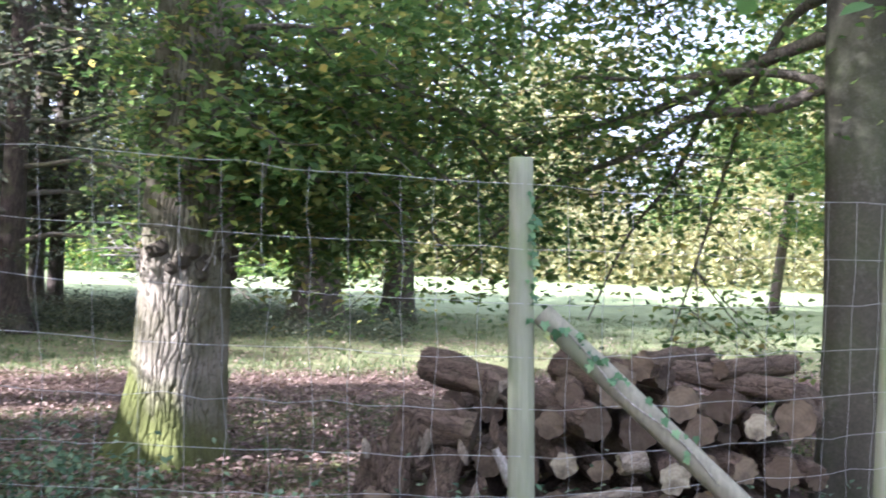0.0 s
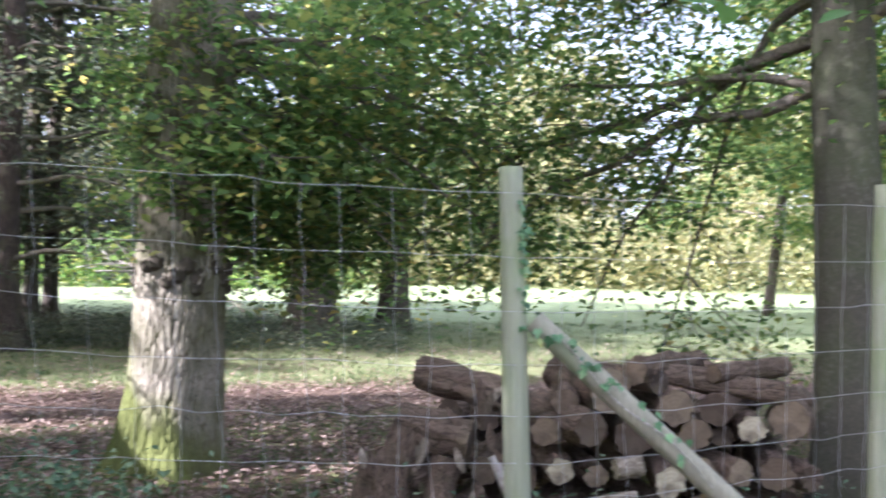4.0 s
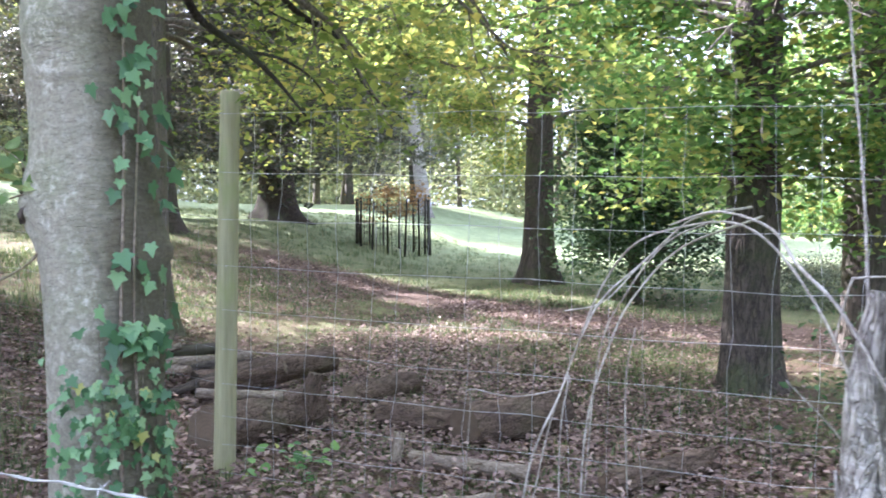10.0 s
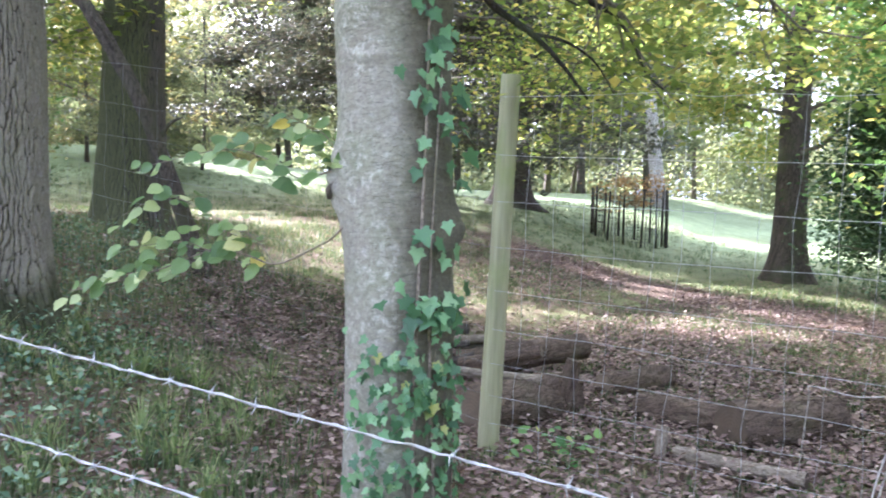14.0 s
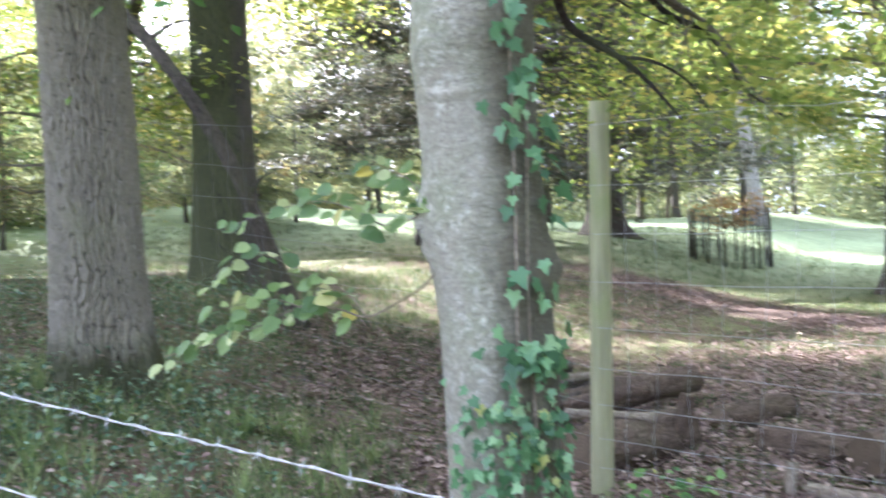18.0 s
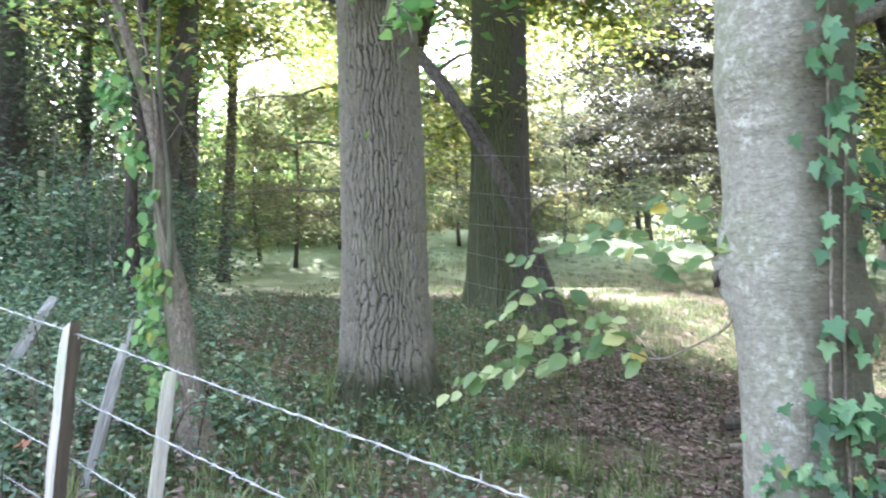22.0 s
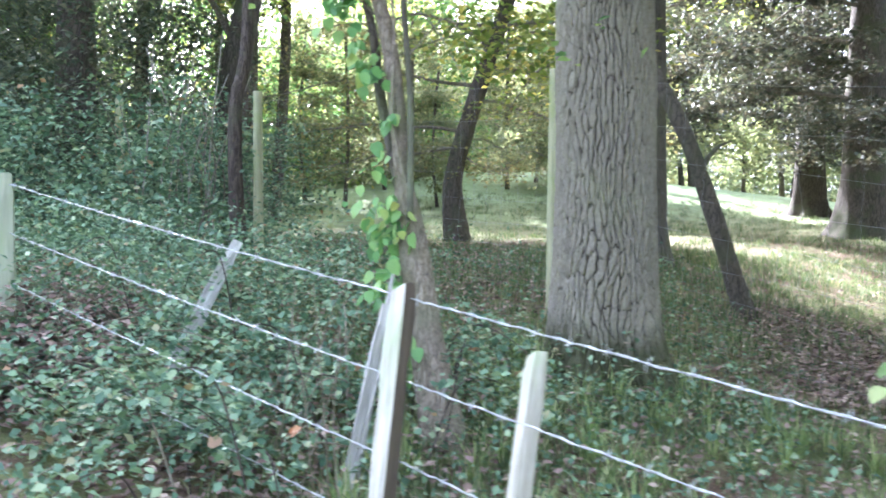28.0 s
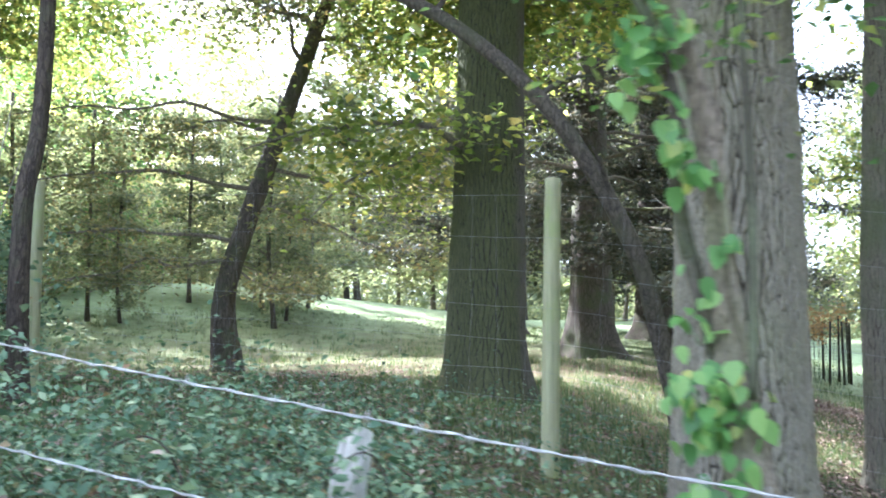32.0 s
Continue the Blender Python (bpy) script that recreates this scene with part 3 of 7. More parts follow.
def puffs(points, count, spread, flat=0.5):
    """Leaf centres gathered round points in flattened sprays."""
    p = np.repeat(np.asarray(points, np.float32), count, axis=0)
    o = rng.normal(0, 1, p.shape) * np.array([spread, spread, spread * flat])
    return p + o


# ---- trees ----
SHAFTS = [((-1.9, 6.3, 0.95), 0.5), ((-1.75, 6.2, 0.45), 0.35), ((-4.2, 10.5, 0), 0.8), ((-3.2, 11.0, 0), 0.8), ((-2.2, 11.3, 0), 0.8), ((-1.2, 11.7, 0), 0.8), ((-0.1, 12.2, 0), 0.8), ((1.1, 12.7, 0), 0.8), ((2.4, 12.6, 0), 0.5), ((-1.2, 7.9, 0), 0.35), ((-3.2, 7.9, 0), 0.35),
          ((-9.5, 7.0, 0), 0.22), ((-8.2, 7.4, 0), 0.25), ((-6.9, 7.7, 0), 0.2), ((-11.0, 6.7, 0), 0.25), ((-12.6, 6.2, 0), 0.3), ((-10.6, 9.1, 0), 0.7), ((-13, 8.4, 0), 0.9), ((-14.5, 6.6, 0.2), 0.6)]


def sun_gaps(c):
    """Leaf centres with gaps cut in the canopy so sun reaches the spots in SHAFTS."""
    c = np.asarray(c, np.float64)
    keep = np.ones(len(c), bool)
    s = np.array(sun_dir)
    for p, r in SHAFTS:
        d = c - np.array(p)
        along = d @ s
        keep &= ~((along > 2.5) & (np.linalg.norm(d - along[:, None] * s, axis=1) < r))
    return c[keep]




def limb_line(a, b, sag, n=6, wander=0.12):
    a, b = Vector(a), Vector(b)
    length = (b - a).length
    pts = [a]
    for i in range(1, n):
        t = i / n
        p = a.lerp(b, t)
        p.z += sag * 4 * t * (1 - t)
        p += Vector(rng.normal(0, 1, 3)) * wander * length * 0.12
        pts.append(p)
    return pts + [b]


def add_branch(verts, faces, line, r0, r1, seg=6):
    pts = bend(line, 3)
    rad = [r0 + (r1 - r0) * (i / (len(pts) - 1)) ** 0.8 for i in range(len(pts))]
    v, f = tube(pts, rad, seg, cap=False)
    k = len(verts)
    verts.extend(v)
    faces.extend(tuple(i + k for i in q) for q in f)
    return pts


def tree(name, label, base, trunk, radii, mat, limbs=(), auto=None, leaf=None, leaf_size=0.09, per=26, spread=0.30,
         seg=28, step=0.12, flare=0.35, furrow=0.0, rough=0.05, twig=M_TWIG, subs=5, group="", flat=0.45, limb_r=0.05, dense=0.6, ridge=None, foot_turn=0.0, swell=(), row=0.085):
    """A tree: trunk points relative to the base, limbs (start, end, sag), a crown of leaves along twigs."""
    bx, by = base
    bz = float(rise(bx, by))
    top = thing(name, label, "tree", group, at=(bx, by, bz))
    tall = trunk[-1][2]
    pts = bend([(p[0], p[1], p[2] - 0.15 if i == 0 else p[2]) for i, p in enumerate(trunk)], max(2, int(tall / step / (len(trunk) - 1))))
    n = len(pts)
    rad = [float(np.interp(i / (n - 1), np.linspace(0, 1, len(radii)), radii)) for i in range(n)]
    if ridge:
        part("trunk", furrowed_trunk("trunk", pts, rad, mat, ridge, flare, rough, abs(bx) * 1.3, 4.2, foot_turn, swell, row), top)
    else:
        part("trunk", stem_mesh("trunk", pts, rad, mat, seg, flare=flare, furrow=furrow, rough=rough, seed=bx * 1.3), top)
    lines = [limb_line(a, b, s) for a, b, s in limbs]
    if auto:
        count, h0, h1, reach, lift = auto
        for k in range(count):
            h = h0 + (h1 - h0) * (k + 0.5) / count
            i = min(range(n), key=lambda j: abs(pts[j].z - h))
            az = k * 2.4 + rng.uniform(-0.4, 0.4)
            ln_ = reach * rng.uniform(0.65, 1.1) * (1 - 0.55 * (h - h0) / max(h1 - h0, 0.1))
            a = pts[i]
            lines.append(limb_line(a, a + Vector((math.cos(az) * ln_, math.sin(az) * ln_, ln_ * lift)), ln_ * 0.1))
    verts, faces, tips = [], [], []
    for line in lines:
        length = (Vector(line[-1]) - Vector(line[0])).length
        lv, lf = (verts, faces) if seg <= 10 else ([], [])
        pl = add_branch(lv, lf, line, max(0.012, min(limb_r, length * 0.02)), 0.006)
        if seg > 10:
            part("limb", mesh_from("limb", np.array([tuple(v) for v in lv]), np.array(lf), twig), top)
        for _ in range(max(2, int(subs * max(1.0, length / 2.2)))):
            i = int(rng.integers(len(pl) // 3, len(pl)))
            dirn = Vector((rng.normal(0, 1), rng.normal(0, 1), rng.normal(-0.15, 0.45))).normalized()
            ln_ = length * rng.uniform(0.12, 0.30) + 0.15
            sub = add_branch(verts, faces, limb_line(pl[i], pl[i] + dirn * ln_, -0.04 * ln_, 3), 0.008, 0.003, 4)
            tips.extend(sub[len(sub) // 3::2])
        tips.extend(pl[len(pl) // 2::2])
    if verts:
        me = mesh_from("twig_mass", np.array([tuple(v) for v in verts]), np.array(faces), twig)
        part("twig_mass", me, top, "thin branching twigs", "stuff")
    if leaf and tips:
        part("crown", leaf_sheet("crown", sun_gaps(puffs([tuple(t) for t in tips], max(5, int(per * dense)), spread, flat) + np.array([bx, by, bz])) - np.array([bx, by, bz]), leaf_size, leaf), top, "loose crown of small leaves", "stuff")
    return top

# ---- ground ----
u = np.sinh(np.linspace(-4.6, 4.6, 361)) * 6.0
gx, gy = np.meshgrid(u - 4.0, u + 2.0)
gz = rise(gx, gy)
near_w = np.exp(-((gx + 4) ** 2 + (gy - 2) ** 2) / 900)
for freq, amp, ph in ((0.9, 0.02, 0.0), (2.3, 0.012, 1.3), (5.1, 0.006, 4.0)):
    gz = gz + near_w * amp * (np.sin(gx * freq + ph) * np.cos(gy * freq * 1.1 + ph * 2) + np.sin((gx + gy) * freq * 0.7))
m = len(u)
ids = np.arange(m * m).reshape(m, m)
quads = np.stack([ids[:-1, :-1], ids[:-1, 1:], ids[1:, 1:], ids[1:, :-1]], -1).reshape(-1, 4)
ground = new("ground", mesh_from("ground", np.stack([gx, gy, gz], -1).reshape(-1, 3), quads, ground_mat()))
tagged(ground, "rough parkland grass with fallen brown leaves and a bare track", "ground", kind="structure")


def on_ground(x, y):
    return Vector((x, y, float(rise(x, y))))


# ---- trees by the fence ----
tree("oak_tree", "oak with a burr ring and sunlit mossy ridged trunk", (-1.80, 6.52),
     [(0, 0, 0), (0.06, -0.05, 1.3), (0.10, -0.1, 3.2), (0.2, 0, 7), (0.1, 0.2, 12)], [0.33, 0.30, 0.29, 0.25, 0.08], M_OAK_MOSS,
     limbs=[((0.2, -0.1, 2.2), (1.6, -0.3, 1.7), 0.2), ((0.1, 0, 2.4), (1.9, 0.6, 2.2), 0.3), ((0.1, 0, 2.9), (1.5, -0.8, 2.6), 0.2),
            ((0.1, 0, 3.4), (2.3, 0.3, 2.9), 0.3), ((0, 0, 2.6), (0.9, -0.9, 2.0), 0.1), ((0, 0.2, 3.2), (2.6, 1.4, 2.5), 0.4), ((0.1, 0.1, 2.3), (1.3, 0.8, 1.55), 0.2), ((0.1, 0.1, 2.8), (2.9, 1.0, 2.0), 0.3),
            ((0.1, 0, 3.3), (1.2, 0.2, 2.5), 0.2), ((0.1, 0, 3.0), (2.2, 1.9, 2.7), 0.2), ((0.1, 0.1, 3.5), (3.2, 1.6, 3.1), 0.2),
            ((0.1, 0, 2.5), (1.2, 0.3, 1.5), 0.15), ((0.1, 0, 2.7), (1.9, 0.9, 1.4), 0.2), ((0.1, 0.1, 2.6), (2.4, 0.5, 1.7), 0.2), ((0.1, 0, 2.9), (1.6, -0.2, 2.0), 0.2), ((0.1, 0, 3.0), (2.8, 1.2, 1.6), 0.3), ((0.1, 0, 2.3), (0.9, 0.5, 1.9), 0.1),
            ((0.1, 0, 2.2), (0.9, 0.2, 1.35), 0.15), ((0.1, 0, 2.3), (1.3, 0.6, 1.3), 0.15), ((0.1, 0, 2.4), (1.6, 0.1, 1.5), 0.15), ((0.1, 0, 2.3), (0.7, -0.3, 1.6), 0.1), ((0.1, 0, 2.5), (1.1, -0.2, 1.75), 0.1), ((0.1, 0, 2.5), (1.7, 0.8, 1.7), 0.15), ((0.1, 0, 2.3), (0.6, 0.6, 1.5), 0.1)],
     auto=(14, 4.4, 10, 4.0, 0.3), leaf=L_GREEN, leaf_size=0.088, per=22, spread=0.26, seg=28, step=0.1, flare=0.55, ridge=(0.042, 0.17, 0.018), dense=1.0, foot_turn=3.4)
tree("beech_tree", "dark smooth-barked beech with drooping leafy branches", (2.66, 5.86),
     [(0, 0, 0), (-0.03, 0, 1.5), (-0.10, 0, 3.2), (-0.1, 0.2, 7), (0.1, 0.1, 12)], [0.225, 0.205, 0.188, 0.155, 0.06], M_SMOOTH,
     limbs=[((-0.15, 0, 2.7), (-2.6, 1.6, 1.3), 0.25), ((-0.15, 0, 2.6), (-2.0, 0.8, 2.7), 0.1), ((-0.1, 0, 3.1), (-1.5, 1.4, 1.0), 0.5), ((-0.1, 0, 3.3), (-0.9, 1.2, 0.9), 0.7),
            ((0.1, 0, 2.6), (1.6, 0.6, 1.9), 0.2), ((0.1, 0, 2.4), (2.4, 1.5, 1.0), 0.3), ((0.0, 0, 3.4), (1.5, 1.8, 0.9), 0.8), ((-0.1, 0, 3.4), (-2.8, 0.3, 3.2), 0.1),
            ((0, 0, 3.3), (0.3, -1.6, 3.0), 0.1), ((-0.1, 0, 3.0), (-3.2, 2.6, 1.2), 0.4), ((-0.1, 0, 3.6), (-2.4, 1.0, 3.8), 0.1), ((-0.1, 0, 3.9), (-2.0, 1.8, 4.3), 0.1), ((-0.1, 0, 3.4), (-1.2, 2.0, 3.5), 0.1), ((-0.1, 0, 3.8), (-3.2, 1.6, 3.5), 0.1), ((0, 0, 3.6), (-1.6, 0.4, 3.9), 0.1), ((0, 0, 3.5), (0.9, 1.8, 3.5), 0.1)],
     auto=(24, 2.9, 10, 4.2, 0.05), leaf=L_GREEN, leaf_size=0.076, per=23, spread=0.26, seg=48, step=0.08, flare=0.45, subs=8, flat=0.7, dense=1.0)
tree("field_maple", "slim shaded tree with green mossy bark", (5.7, 8.5),
     [(0, 0, 0), (0.05, 0, 2), (0.1, 0, 5), (0.2, 0, 10)], [0.24, 0.2, 0.17, 0.06], M_DARK,
     limbs=[((0, 0, 2.2), (-1.6, 0.3, 1.9), 0.1), ((0, 0, 2.6), (-1.2, 0.8, 1.2), 0.3)], auto=(30, 2.0, 9, 3.6, 0.04), leaf=L_GREEN, leaf_size=0.09, per=56, dense=0.9)
tree("pine_tree", "old conifer with red-brown plated bark and grey-green foliage", (-6.7, 14.45),
     [(0, 0, 0), (0.05, 0, 2), (0.1, 0, 7), (0, 0, 13)], [0.30, 0.18, 0.15, 0.06], M_RED, auto=(44, 1.2, 12, 4.6, -0.15), leaf=L_DARK, leaf_size=0.10, per=27, spread=0.24, flat=0.18,
     flare=0.9, seg=36)
tree("oak_tree", "shaded oak on the field edge with broad leafy crown", (-2.22, 16.8), [(0, 0, 0), (0, 0, 3), (0, 0, 12)], [0.46, 0.36, 0.1], M_DARK,
     auto=(38, 1.5, 11, 5.0, 0.0), leaf=L_GREEN, leaf_size=0.12, per=32, spread=0.4, flare=0.6, seg=24, step=0.2)
tree("oak_tree", "shaded oak on the field edge with broad leafy crown", (-0.87, 19.6), [(0, 0, 0), (0, 0, 3), (0, 0, 12)], [0.34, 0.27, 0.1], M_DARK,
     auto=(34, 1.7, 11, 4.8, 0.0), leaf=L_GREEN, leaf_size=0.13, per=30, spread=0.4, flare=0.5, seg=24, step=0.2)
# Both sycamores' high crowns are out of view, filled out for shade below.
tree("sycamore_tree", "tall slim tree with bright green leaves over a dark trunk", (-5.7, 7.4), [(0, 0, 0), (0, 0, 3), (0.1, 0.1, 12)], [0.25, 0.22, 0.08], M_DARK,
     limbs=[((0, 0, 2.0), (0.5, -1.5, 1.7), 0.2), ((0, 0, 2.3), (-1.4, -0.9, 1.9), 0.2), ((0, 0, 2.6), (-0.6, -1.8, 2.2), 0.2), ((0, 0, 2.8), (1.2, -0.8, 2.6), 0.2), ((0, 0, 3.2), (-1.8, 0.1, 2.5), 0.2)],
     auto=(22, 4.2, 11, 3.4, 0.1), leaf=L_FRESH, leaf_size=0.10, per=32, spread=0.34, dense=1.0)
tree("sycamore_tree", "broad dark trunk with bright green low sprays", (-5.48, 5.68), [(0, 0, 0), (0, 0, 1.5), (0.05, 0.1, 11)], [0.24, 0.21, 0.07], M_DARK,
     limbs=[((0, 0, 2.0), (0.6, 1.3, 1.7), 0.2), ((0, 0, 2.2), (1.2, 0.5, 2.1), 0.2), ((0, 0, 1.9), (-1.6, 0.2, 1.7), 0.2), ((0, 0, 2.5), (-1.9, 0.6, 2.2), 0.2), ((0, 0, 2.4), (1.3, 1.0, 2.5), 0.2),
            ((0, 0, 2.8), (0.9, -0.5, 2.6), 0.2), ((0, 0, 2.9), (0.3, 1.6, 2.9), 0.2), ((0, 0, 3.1), (-1.5, -0.4, 2.9), 0.2), ((0, 0, 2.3), (0.3, 1.0, 1.3), 0.1), ((0, 0, 3.0), (1.5, 0.2, 3.2), 0.2), ((0, 0, 3.2), (-0.4, 1.4, 3.4), 0.2),
            ((0, 0, 2.2), (1.0, -1.0, 1.9), 0.2), ((0, 0, 2.6), (0.8, -1.3, 2.5), 0.2), ((0, 0, 3.0), (1.4, -0.8, 2.8), 0.2), ((0, 0, 2.4), (0.3, -1.4, 2.2), 0.2), ((0, 0, 2.0), (0.5, -0.9, 1.6), 0.2),
            ((0, 0, 3.3), (-1.1, -1.0, 3.4), 0.2), ((0, 0, 2.9), (-1.4, -0.6, 2.9), 0.2), ((0, 0, 3.0), (-1.6, -1.3, 3.1), 0.2), ((0, 0, 3.1), (-1.2, -0.2, 3.3), 0.2), ((0, 0, 3.3), (-1.9, -0.7, 3.7), 0.2),
            ((0, 0, 3.4), (-1.3, 0.4, 3.9), 0.2), ((0, 0, 3.6), (-1.0, -0.6, 4.2), 0.2), ((0, 0, 3.5), (-1.2, 1.0, 3.7), 0.2), ((0, 0, 3.8), (-0.6, 0.6, 4.6), 0.2)],
     auto=(20, 5.0, 10.5, 3.0, 0.1), leaf=L_FRESH, leaf_size=0.09, per=28, spread=0.30, flare=0.45, seg=28, step=0.1, ridge=(0.045, 0.20, 0.016), dense=1.0)
tree("lime_tree", "upright parkland tree with a flared dark foot", (-15.33, 10.34), [(0, 0, 0), (0, 0, 2.5), (0.1, 0, 13)], [0.34, 0.27, 0.09], M_DARK,
     auto=(44, 2.3, 12, 4.8, 0.0), leaf=L_YELLOW, leaf_size=0.105, per=56, spread=0.36, flare=0.9, seg=36, dense=0.9)
tree("yew_tree", "dark spreading conifer with low dense branches", (-25.9, 8.5), [(0, 0, 0), (0, 0, 3), (0, 0, 13)], [0.55, 0.45, 0.12], M_RED,
     auto=(46, 1.6, 12, 5.6, -0.10), leaf=L_YEW, leaf_size=0.15, per=44, spread=0.32, flat=0.18, flare=0.7, seg=24, step=0.25)
tree("hazel_tree", "bare-trunked tree behind the ivy-clad beech", (-9.5, 1.66), [(0, 0, 0), (-0.05, 0, 2), (0.05, 0, 6), (0, 0, 11)], [0.31, 0.285, 0.25, 0.07], M_BROWN,
     limbs=[((0, 0, 2.8), (-2.0, 2.2, 2.4), 0.3), ((0, 0, 3.0), (0.6, 2.2, 2.3), 0.3), ((0, 0, 3.3), (-1.2, 3.0, 3.0), 0.3), ((0, 0, 3.4), (0.2, 1.6, 3.3), 0.2), ((0, 0, 3.8), (-0.6, 2.4, 3.8), 0.3), ((0, 0, 3.7), (1.0, 1.2, 3.7), 0.2)],
     auto=(16, 7.5, 11, 3.8, 0.2), leaf=L_YELLOW, leaf_size=0.078, per=52, spread=0.28, flare=0.4, seg=28, step=0.1, ridge=(0.045, 0.19, 0.014))
tree("oak_tree", "tall oak with deeply furrowed grey-brown bark", (-7.07, -1.58), [(0, 0, 0), (0.02, 0, 1.5), (0.03, -0.05, 4), (0.1, 0, 8), (0, 0, 13)], [0.335, 0.305, 0.275, 0.23, 0.08], M_OAK,
     limbs=[((0.2, 0.2, 3.1), (1.1, 0.9, 2.9), 0.1), ((0.2, -0.1, 3.2), (1.2, -0.3, 3.1), 0.1)],
     auto=(26, 4.2, 12, 5.2, 0.15), leaf=L_GREEN, leaf_size=0.10, per=40, spread=0.36, seg=28, step=0.1, flare=0.52, ridge=(0.036, 0.16, 0.025), foot_turn=1.3)
tree("ash_tree", "mossy green tree with a slanting dead stem across it", (-12.2, -1.05), [(0, 0, 0), (0, -0.02, 2), (0.05, 0, 5), (0.1, 0, 12)], [0.42, 0.37, 0.33, 0.09], M_GREEN,
     # Limbs from 4.2 m up are unseen, added to shade the ground behind.
     limbs=[((0, 0, 2.6), (-2.2, -1.6, 1.9), 0.3), ((0, 0, 2.4), (1.0, -2.6, 2.2), 0.3), ((0, 0, 4.3), (-2.5, 2.2, 4.6), 0.2), ((0, 0, 4.6), (-3.0, 1.2, 5.2), 0.2), ((0, 0, 4.2), (-1.5, 3.2, 4.3), 0.2), ((0, 0, 4.8), (-3.5, 2.6, 5.6), 0.2), ((0, 0, 5.0), (-1.8, 1.8, 6.0), 0.2), ((0, 0, 4.4), (-0.6, 3.0, 4.6), 0.2), ((0, 0, 4.9), (-4.2, 1.8, 5.6), 0.2), ((0, 0, 4.5), (-4.6, 0.6, 4.7), 0.2), ((0, 0, 4.6), (-4.4, 1.6, 5.0), 0.2), ((0, 0, 4.4), (-3.6, -0.2, 4.6), 0.2), ((0, 0, 4.9), (-5.2, 1.0, 5.7), 0.2), ((0, 0, 4.8), (-4.4, -0.6, 5.3), 0.2), ((0, 0, 5.2), (-5.6, 0.2, 6.4), 0.2)],
     auto=(48, 3.9, 12, 5.8, 0.1), leaf=L_YELLOW, leaf_size=0.11, per=52, spread=0.40, flare=0.4, seg=28, step=0.1, ridge=(0.045, 0.22, 0.014))
tree("thorn_tree", "crooked leaning tree with low bronze sprays", (-15.5, -3.45), [(0, 0, 0), (0.0, -0.06, 1.0), (0, 0.30, 2.3), (0, 0.95, 4.3), (0, 1.7, 6.6)], [0.20, 0.14, 0.125, 0.10, 0.03], M_DARK,
     limbs=[((0, 0.40, 2.7), (-0.1, 2.7, 1.75), 0.18), ((0, 0.05, 1.4), (0.1, 1.05, 1.32), -0.24), ((0, 0.42, 3.2), (0.2, -1.1, 2.9), 0.2), ((0, 0.1, 1.7), (0.4, -2.8, 1.5), 0.2), ((0, 0.3, 2.4), (0.2, -3.2, 2.2), 0.2), ((0, 0.5, 3.0), (0.6, 2.6, 2.6), 0.3),
            ((0, 0.6, 3.3), (-0.4, -3.0, 3.2), 0.2), ((0, 0.2, 2.1), (0.6, 2.2, 1.4), 0.2), ((0, 0.1, 1.5), (0.3, -2.2, 1.1), 0.1)],
     auto=(8, 4.0, 6.3, 2.4, 0.05), leaf=L_BRONZE, leaf_size=0.07, per=48, spread=0.32, flat=0.3, flare=0.3, rough=0.14, limb_r=0.036)
tree("dead_tree", "thin dark red-brown trunk in the thicket", (-11.0, -5.32), [(0, 0, 0), (0.1, 0, 1.5), (-0.05, 0.1, 3.2), (0.1, 0, 10.5)], [0.09, 0.072, 0.062, 0.04], M_RED,
     # Leafy crown added above view, to shade the ground before the oak.
     auto=(26, 5.0, 10.5, 4.6, 0.1), leaf=L_GREEN, leaf_size=0.11, per=46, spread=0.4)
tree("yew_tree", "dark-trunked conifer at the field edge", (-20.3, 3.95), [(0, 0, 0), (0, 0, 3), (0, 0, 12)], [0.5, 0.38, 0.1], M_DARK,
     auto=(44, 2.2, 11, 5.8, -0.14), leaf=L_YEW, leaf_size=0.115, per=95, spread=0.27, flat=0.16, flare=0.8, seg=28, step=0.2)
tree("yew_tree", "dark-trunked conifer at the field edge", (-27, 4.6), [(0, 0, 0), (0, 0, 3), (0, 0, 12)], [0.42, 0.36, 0.1], M_RED,
     auto=(30, 2.6, 11, 4.6, -0.1), leaf=L_YEW, leaf_size=0.14, per=36, spread=0.30, flat=0.18, flare=0.6, seg=24, step=0.25)

